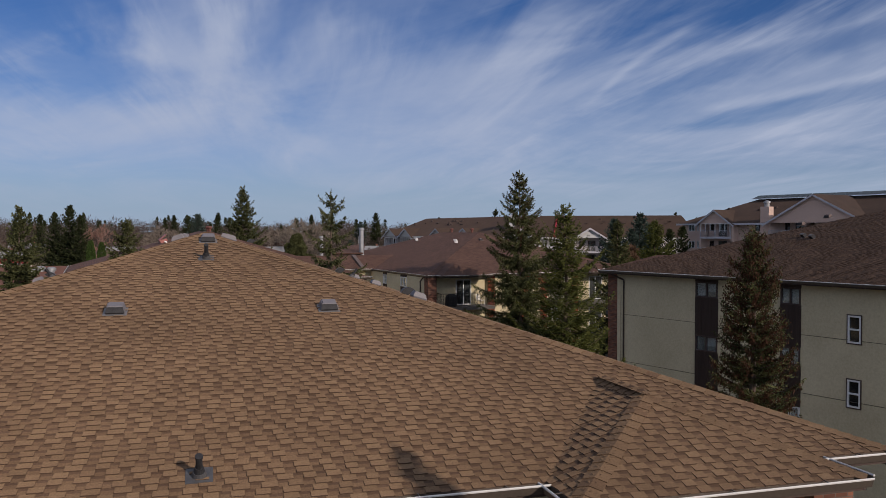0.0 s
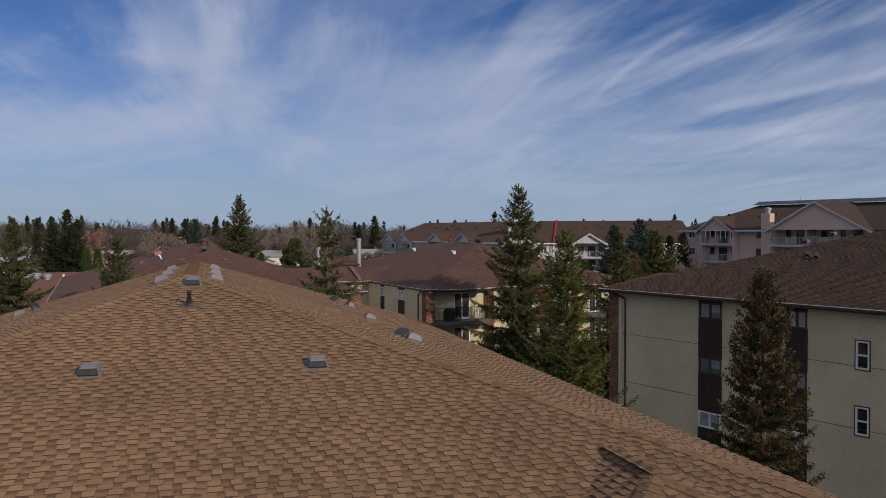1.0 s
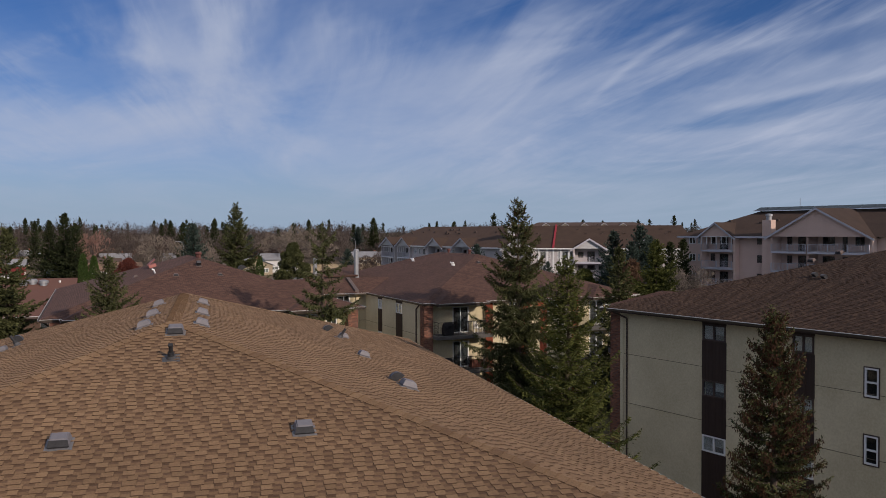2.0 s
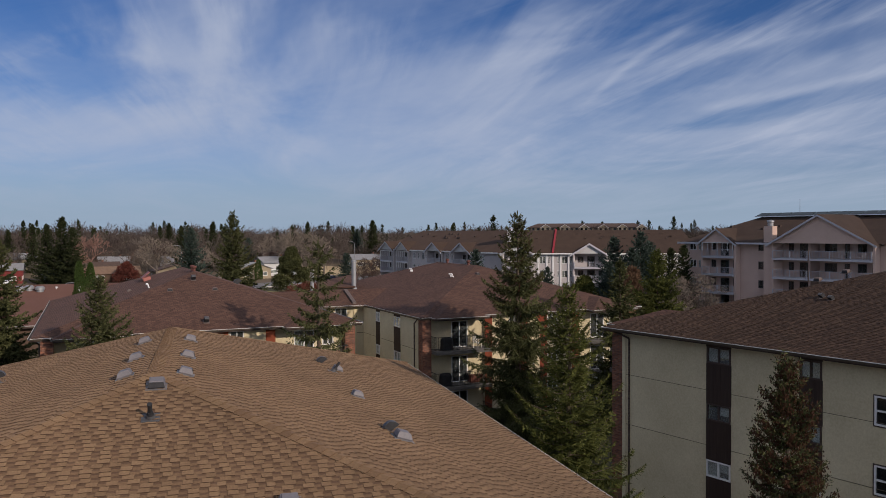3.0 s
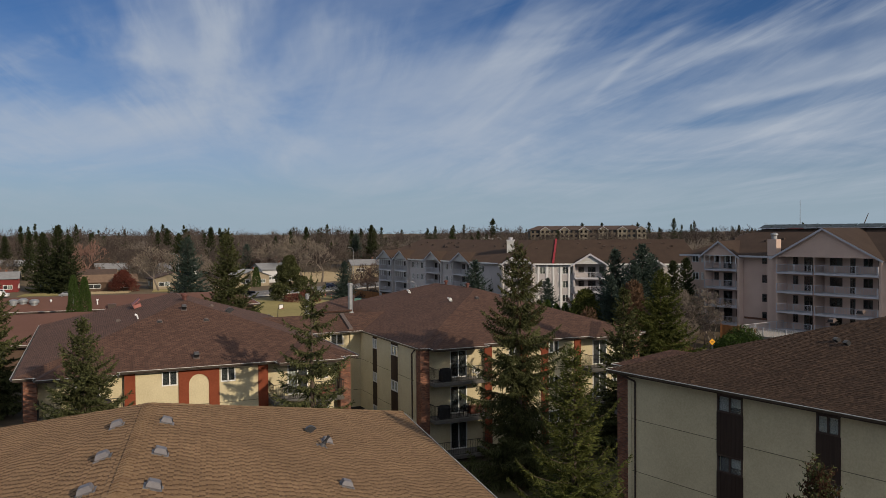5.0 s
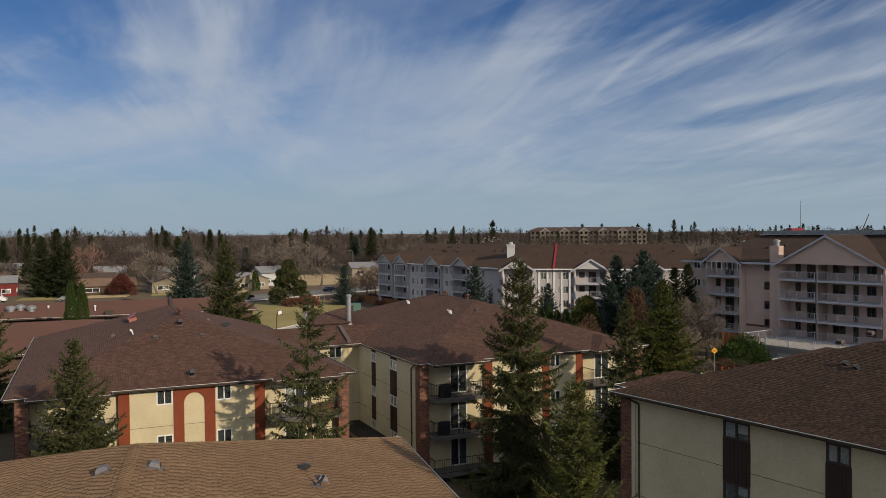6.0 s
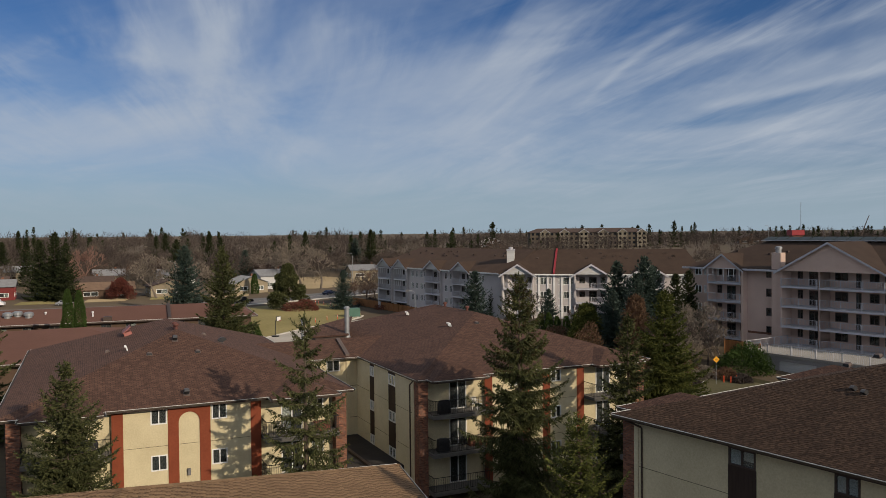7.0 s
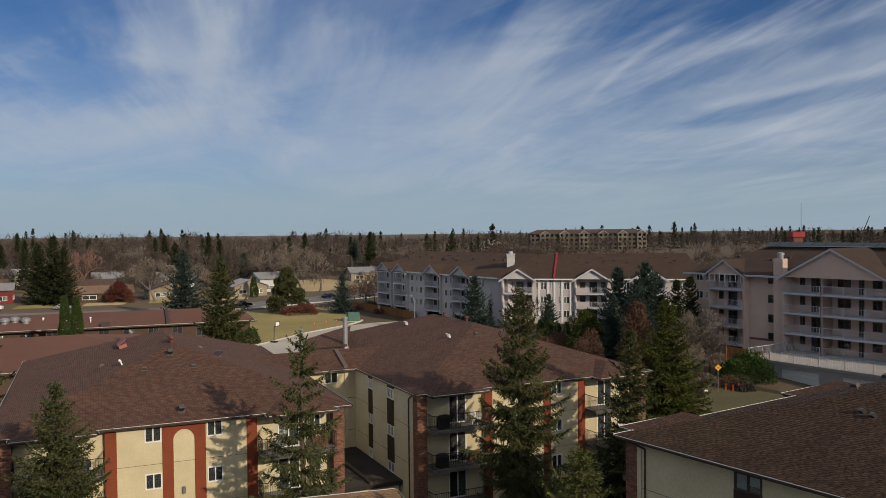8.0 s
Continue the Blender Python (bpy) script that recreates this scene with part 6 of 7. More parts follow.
for k, x, y, h in ((0, -111, 240, 19.5), (0, -106, 236, 16.5), (0, -117, 243, 17.5), (1, -60.5, 199, 16.2), (0, -83, 262, 17.0), (2, -150, 300, 18), (1, 7.0, 158, 11.2), (1, -23.5, 205, 9.8), (2, 10.8, 166, 7.0), (1, 20.0, 152, 6.2), (2, 2.4, 182, 5.6),
                   (1, 28.0, 132, 11.8), (1, 31.5, 129, 12.6), (1, 29.6, 126.5, 10.2), (0, 35.6, 126.5, 10.0), (1, 34.0, 133, 11.0), (0, 38.0, 128, 10.4), (2, 47.0, 138, 12.2), (1, 25.2, 122, 8.6), (2, -92, 330, 19), (2, -88, 332, 17), (0, -30, 360, 19), (1, -38, 372, 15), (2, -62, 380, 18),
                   (2, -205, 400, 17), (0, -175, 330, 15), (2, -131, 380, 16), (0, -128, 384, 17), (1, -70.5, 300, 13)):
    far_spruce(k, x, y, h, ("dark green full-skirted spruce", "blue-green spruce with dense boughs", "slim dark pointed spruce")[k])


# bare broadleaf trees
def bare_parts(seed, h, spread=0.55, levels=5, split=(2, 4), first=0.25):
    rng = np.random.default_rng(seed)
    bm = bmesh.new()

    def grow(p, d, ln_, r, lv):
        segs = 2
        for _ in range(segs):
            d2 = unit(d + rng.normal(0, 0.12, 3))
            q = p + d2 * ln_ / segs
            tube(bm, p, q, r, r * 0.78, 5 if lv == 0 else 3, caps=False)
            p, d, r = q, d2, r * 0.78
        if lv >= levels:
            return
        for i in range(rng.integers(split[0], split[1] + 1)):
            side = unit(np.cross(d, rng.normal(size=3)))
            dd = unit(d * rng.uniform(0.6, 1.0) + side * spread * rng.uniform(0.6, 1.4) + np.array([0, 0, 0.12]))
            grow(p, dd, ln_ * rng.uniform(0.62, 0.88), max(r * 0.72, 0.026), lv + 1)
    grow(np.zeros(3), np.array([0, 0, 1.0]), h * first, h * 0.018, 0)
    return bm


BARE = {}


def bare_tree(kind, x, y, h, label, yaw=0, name="bare_tree", category="bare tree"):
    """kind: tan, grey or red; a shape for each, grown once."""
    if kind not in BARE:
        m, seed, spread = {"tan": (M_TWIG_TAN, 3, 0.55), "grey": (M_TWIG, 5, 0.5), "red": (M_TWIG_RED, 8, 0.75), "birch": (M_TWIG_BIRCH, 12, 0.42)}[kind]
        t = thing(name, pose(0, 0, 0), label, category, "bare trees of the neighbourhood")
        bm = bare_parts(seed, 10.0, spread, 6, (2, 4), 0.17)
        zs = max(v.co.z for v in bm.verts)
        bmesh.ops.scale(bm, vec=(10 / zs,) * 3, verts=bm.verts)
        part("crown", bm, m, t)
        BARE[kind] = [t, False]
    t, used = BARE[kind]
    m = pose(x, y, ground_z(x, y) - 0.05, 0, 0, yaw)
    if used:
        o = copy_thing(t, m)
    else:
        o, BARE[kind][1] = t, True
        o.matrix_basis = m
    o.scale = (h / 10.0,) * 3
    o["label"] = label
    return o


for kind, x, y, h in (("tan", -84, 246, 14), ("tan", -80, 251, 12), ("tan", -47, 283, 17), ("tan", -40, 279, 15), ("tan", -53, 290, 15), ("birch", -128, 300, 15), ("grey", -140, 330, 14), ("grey", -100, 300, 13), ("grey", -20, 300, 13), ("grey", -12, 290, 12), ("grey", 0, 300, 13), ("tan", -62, 310, 14), ("grey", -150, 260, 13), ("red", -104, 238, 4.5), ("tan", -78, 262, 11), ("birch", -118, 262, 10), ("grey", -110, 285, 12), ("grey", -72, 290, 12), ("grey", -90, 285, 11), ("grey", 35.5, 112, 5.5), ("tan", 38, 114, 5), ("grey", 33.5, 110, 4.8), ("tan", 32, 113, 5.5), ("tan", 34.5, 118, 7.0), ("tan", 37.5, 116, 7.5), ("grey", 31, 114, 6.5), ("tan", 29.0, 106, 7.5), ("grey", -18, 235, 8), ("grey", -15, 230, 8.5), ("grey", -12, 226, 8), ("grey", -21, 241, 8), ("grey", 17, 150, 6), ("birch", 23, 138, 4.5)):
    bare_tree(kind, x, y, h, {"tan": "leafless tree with pale tan twigs", "grey": "leafless tree with grey-brown twigs", "red": "low tree with russet-red leaves", "birch": "leafless birch with reddish twigs"}[kind], (x * 13 + y * 7) % 360)


# clumps: cedars, shrubs
def leafy(name, seed, shape, n, size, m, label, category, at, group=""):
    """A plant of n small sprays inside shape(rng) -> place and outward way."""
    rng = np.random.default_rng(seed)
    t = thing(name, at, label, category, group)
    P, D = zip(*(shape(rng) for _ in range(n)))
    V, F = brushes(np.array(P), np.array(D), rng.uniform(0.7, 1.3, n) * size, rng.uniform(0.2, 0.34, n) * size, rng)
    raw("foliage", V, F, m, t)
    part("stem", one(tube, (0, 0, -0.1), (0, 0, 0.8), 0.07, 0.04, 6), M_BARK, t)
    return t


def column(h, r):
    def f(rng):
        z = h * rng.random() ** 0.9
        a = rng.uniform(0, 6.283)
        k = r * min(1.0, 1.25 * (1 - z / h) ** 0.45) * (0.75 + 0.25 * rng.random()) * (0.9 + 0.12 * math.sin(3 * a + z))
        o = np.array([math.cos(a), math.sin(a), 0])
        return o * k + np.array([0, 0, z + 0.05]), unit(o * 0.5 + np.array([0, 0, 1.0]) + rng.normal(0, 0.25, 3))
    return f


def mound(h, r):
    def f(rng):
        d = unit(rng.normal(size=3))
        d[2] = abs(d[2])
        k = rng.uniform(0.7, 1.0) * (1 + 0.16 * math.sin(5 * d[0] + 3 * d[1]))
        return np.array([d[0] * r * k, d[1] * r * k, 0.1 + d[2] * h * k]), unit(d + rng.normal(0, 0.5, 3))
    return f


def lobes(h, r):
    """A loose pyramid of rounded boughs."""
    def f(rng):
        k = int(rng.integers(0, 60))
        t = ((k * 0.618) % 1.0) ** 0.8
        a = 6.283 * ((k * 0.7548 + 0.3 * math.sin(k * 9.1)) % 1.0)
        reach = r * (1 - t) ** 0.6 * (0.72 + 0.2 * math.sin(k * 1.7))
        c = np.array([reach * math.cos(a), reach * math.sin(a), 0.9 + t * (h - 1.7)])
        d = unit(rng.normal(size=3))
        s = 1.5 * (1 - 0.45 * t) * rng.uniform(0.55, 1.0)
        return c + d * np.array([s, s, s * 0.75]), unit(d + np.array([0, 0, 0.5]) + rng.normal(0, 0.4, 3))
    return f


for i, (x, y, h) in enumerate(((-58.3, 133.5, 10.3), (-56.9, 134.4, 10.0))):
    leafy("cedar", 40 + i, column(h, 1.15), 7000, 0.24, M_CEDAR, "tall clipped columnar green cedar", "cedar shrub", pose(x, y, 0), "tall cedars")
leafy("cedar", 43, column(6.2, 1.3), 2600, 0.34, M_CEDAR, "dark green columnar cedar by a house", "cedar shrub", pose(-57.5, 258, 0), "tall cedars")
for i in range(6):
    x, y = 16.4 + 1.2 * i, 135.5 - 1.3 * i
    leafy("cedar", 50 + i, column(3.3 + 0.3 * math.sin(i * 2.1), 0.72), 1300, 0.24, M_CEDAR, "small clipped green hedge cedar", "cedar shrub", pose(x, y, ground_z(x, y) - 0.1), "row of hedge cedars")
leafy("larch_tree", 66, lobes(9.0, 2.3), 6000, 0.34, M_RUSSET, "conical larch with rust-brown needles", "larch tree", pose(27.4, 117.5, ground_z(27.4, 117.5) - 0.2))
leafy("maple_tree", 67, lobes(6.6, 4.2), 9000, 0.34, M_MAPLE, "low round maple with deep red leaves", "maple tree", pose(-93.6, 243.5, 0))
leafy("shrub", 68, mound(2.6, 2.4), 2600, 0.3, M_CEDAR, "olive shrub at the corner of the low building", "shrub", pose(-34.2, 152.5, 0), "shrubs")
leafy("pine_shrub", 61, mound(3.4, 3.3), 9000, 0.24, M_CEDAR, "round dark green mugo pine shrub", "shrub", pose(39.0, 108.5, ground_z(39, 108.5) - 0.2))
leafy("pine_tree", 62, lobes(6.6, 2.8), 7000, 0.34, M_SPRUCE_LIT, "bright green bushy young pine", "pine tree", pose(22.0, 125, ground_z(22.0, 125) - 0.2))
leafy("pine_tree", 63, lobes(11.6, 5.2), 20000, 0.46, M_SPRUCE_OLIVE, "broad round-topped dark pine on the lawn", "pine tree", pose(-37.5, 207, -0.1))
leafy("shrub", 64, mound(2.4, 4.6), 3000, 0.34, M_TWIG_RED, "low russet shrub under the pine", "shrub", pose(-33.5, 204.5, -0.1))
for i, (x, y, h, r, m) in enumerate(((24.0, 104.0, 3.6, 2.6, M_RUSSET), (27.5, 108.5, 4.8, 2.6, M_RUSSET), (31.0, 110.0, 2.4, 2.0, M_RUSSET), (33.0, 106.5, 1.5, 1.8, M_TWIG_TAN), (17.5, 128.0, 2.2, 3.0, M_RUSSET), (21.0, 119.0, 4.4, 2.2, M_RUSSET), (-12.0, 205.0, 1.8, 3.6, M_TWIG_RED), (-4.0, 196.0, 2.0, 3.6, M_TWIG_RED), (-18, 215, 2.0, 3.0, M_TWIG), (-22.0, 96.0, 3.2, 2.6, M_CEDAR), (35.6, 106.0, 1.3, 1.5, M_RUSSET), (36.8, 103.6, 1.1, 1.3, M_TWIG), (31.5, 107.0, 1.6, 1.8, M_RUSSET), (30.0, 102.0, 1.2, 1.6, M_TWIG))):
    leafy("shrub", 70 + i, mound(h, r), 2600, 0.26, m, "autumn shrub with dry brown leaves" if m is not M_CEDAR else "low green shrub beside the spruce", "shrub", pose(x, y, ground_z(x, y) - 0.15), "shrubs")


# far woods, past counting
WOOD_SPRUCE = [spruce_parts(80 + i, 12.0, r_, z0=0.6, gap=0.95, per=5, droop=0.25, fine=2.5, needle=(0.8, 0.16), close=2.5, curve=c_, tip=0.02, full=0.95, finger=1.1, smin=1)[0] for i, (r_, c_) in enumerate(((3.1, 0.9), (3.6, 0.85), (2.5, 0.9)))]


def clear_of_blocks(x, y):
    return not (-45 < x < 10 and 290 < y < 345) and not (45 < x < 150 and 530 < y < 600)


def grove(x, y):
    """Spruces stand in groups."""
    return math.sin(x * 0.047 + 1.3) * math.sin(y * 0.031 + x * 0.012) + 0.4 * math.sin(x * 0.13) > 0.18 and clear_of_blocks(x, y)


def far_woods(name, seed, n, region, hmin, hmax, m, label, twigs=46, kind="bare"):
    rng = np.random.default_rng(seed)
    PV = []
    for _ in range(n):
        while True:
            x, y = rng.uniform(*region[0]), rng.uniform(*region[1])
            if region[2](x, y):
                break
        h, g = (hmin + (hmax - hmin) * rng.uniform(0, 1) ** 1.3) * (1 + 0.14 * math.sin(x * 0.055) + 0.1 * math.sin(x * 0.19 + y * 0.05)), ground_z(x, y)
        k = twigs
        if kind == "bare":
            q = rng.normal(size=(k, 3))
            q[:, 2] = np.abs(q[:, 2]) * 1.1 - 0.35
            q /= np.linalg.norm(q, axis=1, keepdims=True)
            q *= rng.uniform(0.2, 0.9, (k, 1)) ** 0.4 * (1 + 0.12 * np.sin(4 * q[:, :1] + 5 * q[:, 1:2] + x))
            rr = h * rng.uniform(0.32, 0.50)
            P = np.stack([x + rr * q[:, 0], y + rr * q[:, 1], g + h * (0.42 + 0.50 * q[:, 2])], 1)
            N = q / np.linalg.norm(q, axis=1, keepdims=True)
            D = np.cross(N, rng.normal(size=(k, 3))) + q * 0.35 + np.array([0, 0, 0.35])
            L = h * rng.uniform(0.06, 0.13, k)
            W = rng.uniform(0.06, 0.15, k) * h / 12
            if y > 430 and x > 60:
                W *= 1.5
            half = k // 2      # half of them are limbs from the middle of the crown outwards
            P[:half] = np.array([x, y, g + 0.36 * h]) + (P[:half] - np.array([x, y, g + 0.36 * h])) * 0.62
            D[:half] = N[:half] * np.array([rr, rr, 0.5 * h]) + rng.normal(0, 0.12 * h, (half, 3)) + np.array([0, 0, 0.10 * h])
            L[:half] = h * rng.uniform(0.12, 0.24, half)
            W[:half] *= 0.8
            P[half:] = np.array([x, y, g + 0.42 * h]) + (P[half:] - np.array([x, y, g + 0.42 * h])) * 0.84
            N[:half] = rng.normal(size=(half, 3))
            P[:4], D[:4] = [x, y, g], np.array([0, 0, 1]) + rng.normal(0, 0.12, (4, 3))
            L[:4] = h * 0.5
        else:
            V = WOOD_SPRUCE[rng.integers(0, 3)]
            w = rng.uniform(0, 6.283)
            c, e = math.cos(w), math.sin(w)
            V = V @ np.array([[c, e, 0], [-e, c, 0], [0, 0, 1]]) * np.array([h / 12 * rng.uniform(0.8, 1.2)] * 2 + [h / 12]) + np.array([x, y, g - 0.2])
            PV.append(V)
            continue
        D /= np.linalg.norm(D, axis=1, keepdims=True)
        V, F = brushes(P, D, L, W, rng, N)
        PV.append(V)
    V = np.concatenate(PV)
    F = np.arange(len(V)).reshape(-1, 4)
    tagged(raw(name, V, F, m), label, "woods", kind="stuff")


far_woods("far_woods", 1, 300, ((-330, 50), (310, 430), clear_of_blocks), 8, 15, M_TWIG, "distant leafless grey-brown woods", 330)
far_woods("far_woods", 21, 90, ((-330, 50), (300, 430), clear_of_blocks), 8, 14, M_TWIG_PALE, "distant leafless pale grey woods", 330)
far_woods("far_woods", 22, 60, ((-330, 50), (300, 430), clear_of_blocks), 7, 13, M_TWIG_MIX, "distant leafless russet woods", 330)
far_woods("far_woods", 8, 560, ((-430, 120), (420, 680), clear_of_blocks), 10, 16.5, M_TWIG, "distant leafless grey-brown woods", 120)
far_woods("far_woods", 23, 160, ((-430, 120), (420, 640), clear_of_blocks), 9, 15, M_TWIG_PALE, "distant leafless pale grey woods", 120)
far_woods("far_woods", 2, 560, ((-420, 470), (560, 800), clear_of_blocks), 10, 16, M_TWIG, "distant leafless grey-brown woods", 75)
far_woods("near_woods", 3, 70, ((-330, -60), (262, 330), lambda x, y: x < -0.50 * y - 12 or y > 300), 7, 11, M_TWIG_MIX, "leafless street trees with russet twigs", 420)
far_woods("near_woods", 9, 44, ((-170, -40), (262, 316), lambda x, y: y > 268 + 0.45 * (x + 110) or (y > 288 and x < -70)), 5.5, 9.5, M_TWIG_PALE, "leafless back-yard trees", 330)
far_woods("near_woods", 4, 110, ((-30, 40), (300, 420), lambda x, y: y > 300 + 0.8 * x), 7, 11, M_TWIG_MIX, "leafless trees with russet twigs behind the blocks", 330)
far_woods("near_woods", 31, 26, ((-26, -4), (226, 272), lambda x, y: x > -48 + (y - 222) * 0.9), 4.5, 8, M_TWIG_MIX, "leafless brown thicket beside the long wing", 330)
far_woods("far_spruces", 5, 110, ((-420, 60), (400, 720), grove), 8, 17.5, M_SPRUCE, "distant dark spruces in the woods", 0, "spruce")
far_woods("far_spruces", 6, 130, ((60, 560), (440, 900), grove), 8, 15, M_SPRUCE, "distant dark spruces along the horizon", 0, "spruce")
far_woods("far_woods", 7, 640, ((60, 560), (420, 900), clear_of_blocks), 7, 12, M_TWIG, "distant leafless trees along the horizon", 120)
far_woods("far_woods", 11, 230, ((50, 260), (225, 440), lambda x, y: y > 195 + 0.3 * x), 5, 9.5, M_TWIG, "leafless trees behind the far blocks", 190)
far_woods("far_woods", 12, 70, ((50, 260), (225, 440), lambda x, y: y > 195 + 0.3 * x), 5, 9.5, M_TWIG_MIX, "leafless russet trees behind the far blocks", 190)

# ---- streets, lawns and houses beyond ----
def patch(name, pts, m, label, category, lift=0.03, kind="structure"):
    """A level sheet on the ground with the outline pts."""
    bm = bmesh.new()
    slab(bm, [(x, y, ground_z(x, y) + lift) for x, y in pts], lift + 0.25)
    return tagged(mesh_ob(name, bm, m), label, category, kind=kind)


def strip(name, path, width, m, label, category, lift=0.04):
    bm = bmesh.new()
    L, R = [], []
    for i, (x, y) in enumerate(path):
        a = Vector(path[max(0, i - 1)])
        c = Vector(path[min(len(path) - 1, i + 1)])
        n = Vector((-(c - a).y, (c - a).x)).normalized() * width / 2
        L.append(bm.verts.new((x + n.x, y + n.y, ground_z(x, y) + lift)))
        R.append(bm.verts.new((x - n.x, y - n.y, ground_z(x, y) + lift)))
    for i in range(len(path) - 1):
        bm.faces.new((R[i], R[i + 1], L[i + 1], L[i]))
    ext = bmesh.ops.extrude_face_region(bm, geom=bm.faces[:])
    bmesh.ops.translate(bm, vec=(0, 0, -lift - 0.2), verts=[v for v in ext["geom"] if isinstance(v, bmesh.types.BMVert)])
    bmesh.ops.recalc_face_normals(bm, faces=bm.faces)
    return tagged(mesh_ob(name, bm, m), label, category, kind="structure")


def smooth_path(pts, n=8):
    out = []
    for i in range(len(pts) - 1):
        p0, p1, p2, p3 = (Vector(pts[max(0, min(len(pts) - 1, k))]) for k in (i - 1, i, i + 1, i + 2))
        for j in range(n):
            t = j / n
            out.append(tuple(0.5 * ((2 * p1) + (p2 - p0) * t + (2 * p0 - 5 * p1 + 4 * p2 - p3) * t * t + (3 * p1 - p0 - 3 * p2 + p3) * t ** 3)))
    out.append(tuple(pts[-1]))
    return out


ROAD = smooth_path([(-330, 150), (-190, 182), (-110, 205), (-65, 222), (-36, 250), (0, 300), (60, 420)])
strip("road", ROAD, 15.0, M_ASPH, "worn grey asphalt street", "road", 0.05)
strip("pavement", [(x + 6.0, y - 7.6) for x, y in ROAD], 1.8, M_CONC, "pale concrete sidewalk along the street", "pavement", 0.16)
strip("road_marking", ROAD[8:], 0.12, M_CONC, "faded pale centre line", "road marking", 0.056)
patch("lawn", [(-34, 146), (-32, 149.8), (-29.1, 157.8), (-26.2, 166), (-23.2, 172.2), (-20.2, 177.8), (-17.8, 184), (-17.6, 190), (-20, 206), (-28, 222), (-40, 221), (-55, 208), (-60, 192), (-46, 176), (-35, 163)], M_GRASS, "dry yellow-green mown lawn", "lawn", 0.09)
strip("driveway", smooth_path([(-31, 128), (-26.9, 146), (-23.9, 156), (-20.9, 163.5), (-17.9, 169.4), (-14.6, 175.4), (-9, 180), (2, 182)]), 11.0, M_DRIVE, "pale concrete driveway curving past the lawn", "driveway", 0.06)
strip("kerb", smooth_path([(-33.8, 145), (-32, 149.8), (-29.1, 157.8), (-26.2, 166), (-23.2, 172.2), (-20.2, 177.8), (-17.8, 184), (-17.2, 189)]), 0.45, M_CONC, "pale concrete kerb", "kerb", 0.2)
patch("field", [(-66, 288), (-42, 280), (-26, 300), (-22, 330), (-50, 345), (-70, 330)], M_STRAW, "dry straw-coloured field", "field", 0.05)
patch("courtyard_lawn", [(-6, 44), (2, 43), (12, 50), (20, 74), (26, 96), (30, 100), (22, 104), (12, 66), (2, 60), (-8, 56)], M_GRASS_SHADED, "shaded dry lawn between the blocks", "lawn", 0.04)
patch("yard_lawn", [(8, 140), (26, 120), (44, 96), (30, 92), (14, 112), (-2, 150), (4, 156)], M_GRASS_SHADED, "green lawn before the far blocks", "lawn", 0.35)
patch("parking_lot", [(40, 96), (64, 88), (58, 60), (34, 72), (30, 88)], M_ASPH, "worn asphalt parking area", "parking", 0.05)
for i in range(5):
    x = -110 + i * 16
    patch("house_lawn", [(x - 6, 226 + 0.45 * (x + 110)), (x + 4, 230 + 0.45 * (x + 110)), (x + 2, 240 + 0.45 * (x + 110)), (x - 9, 236 + 0.45 * (x + 110))], M_STRAW if i % 2 else M_GRASS, "dry front lawn of a house", "lawn", 0.06)


def house(x, y, ang, w, d, ze, zr, wallm, roofm, label, gable="side", porch=False):
    g = ground_z(x, y)
    b = thing("house", pose(x, y, g, 0, 0, ang), label, "house", "bungalows along the street")
    faces = {"front": (lambda u, o, z: (u, -d / 2 - o, z), w), "back": (lambda u, o, z: (-u, d / 2 + o, z), w), "right": (lambda u, o, z: (w / 2 + o, u, z), d), "left": (lambda u, o, z: (-w / 2 - o, -u, z), d)}
    for k, (put, n) in faces.items():
        h = n / 2
        holes = [(-h * 0.75, -h * 0.25, 0.9, 2.2), (h * 0.3, h * 0.75, 0.9, 2.2)] if k != "back" else []
        door = (-h * 0.08, h * 0.12, 0.05, 2.1) if k == "front" else None
        bm = bmesh.new()
        wall_sheet(bm, put, -h + (0 if k in ("front", "back") else 0.2), h - (0 if k in ("front", "back") else 0.2), -0.3, ze, holes + ([door] if door else []), 0.2)
        part("wall", bm, wallm, b)
        for q in holes:
            window_unit(b, *q, put, M_WHITE, fw=0.11, blinds=0.4)
        if door:
            bm = bmesh.new()
            put_box(bm, put, door[0], door[1], -0.12, -0.05, door[2], door[3])
            part("door", bm, M_BROWNWALL, b, "dark front door")
    o = 0.55
    bm = bmesh.new()
    W, Dp = w / 2 + o, d / 2 + o
    if gable == "side":
        for s in (-1, 1):
            slab(bm, [(-W, s * Dp, ze - 0.15), (W, s * Dp, ze - 0.15), (W, 0, zr), (-W, 0, zr)][::s if s > 0 else 1] if s < 0 else [(W, Dp, ze - 0.15), (-W, Dp, ze - 0.15), (-W, 0, zr), (W, 0, zr)], 0.16)
        ends = [((s * w / 2, -d / 2, ze), (s * w / 2, d / 2, ze), (s * w / 2, 0, zr - 0.2)) for s in (-1, 1)]
    else:
        for s in (-1, 1):
            slab(bm, [(s * W, -s * Dp, ze - 0.15), (s * W, s * Dp, ze - 0.15), (0, s * Dp, zr), (0, -s * Dp, zr)], 0.16)
        ends = [((-w / 2, s * d / 2, ze), (w / 2, s * d / 2, ze), (0, s * d / 2, zr - 0.2)) for s in (-1, 1)]
    part("roof", bm, roofm, b)
    for e in ends:
        part("gable_wall", one(poly, e), wallm, b)
    bm = bmesh.new()
    cx, cy = w * 0.2, d * 0.12
    box(bm, cx - 0.3, cx + 0.3, cy - 0.3, cy + 0.3, ze, zr + 0.6)
    part("chimney", bm, M_BRICK, b)
    return b


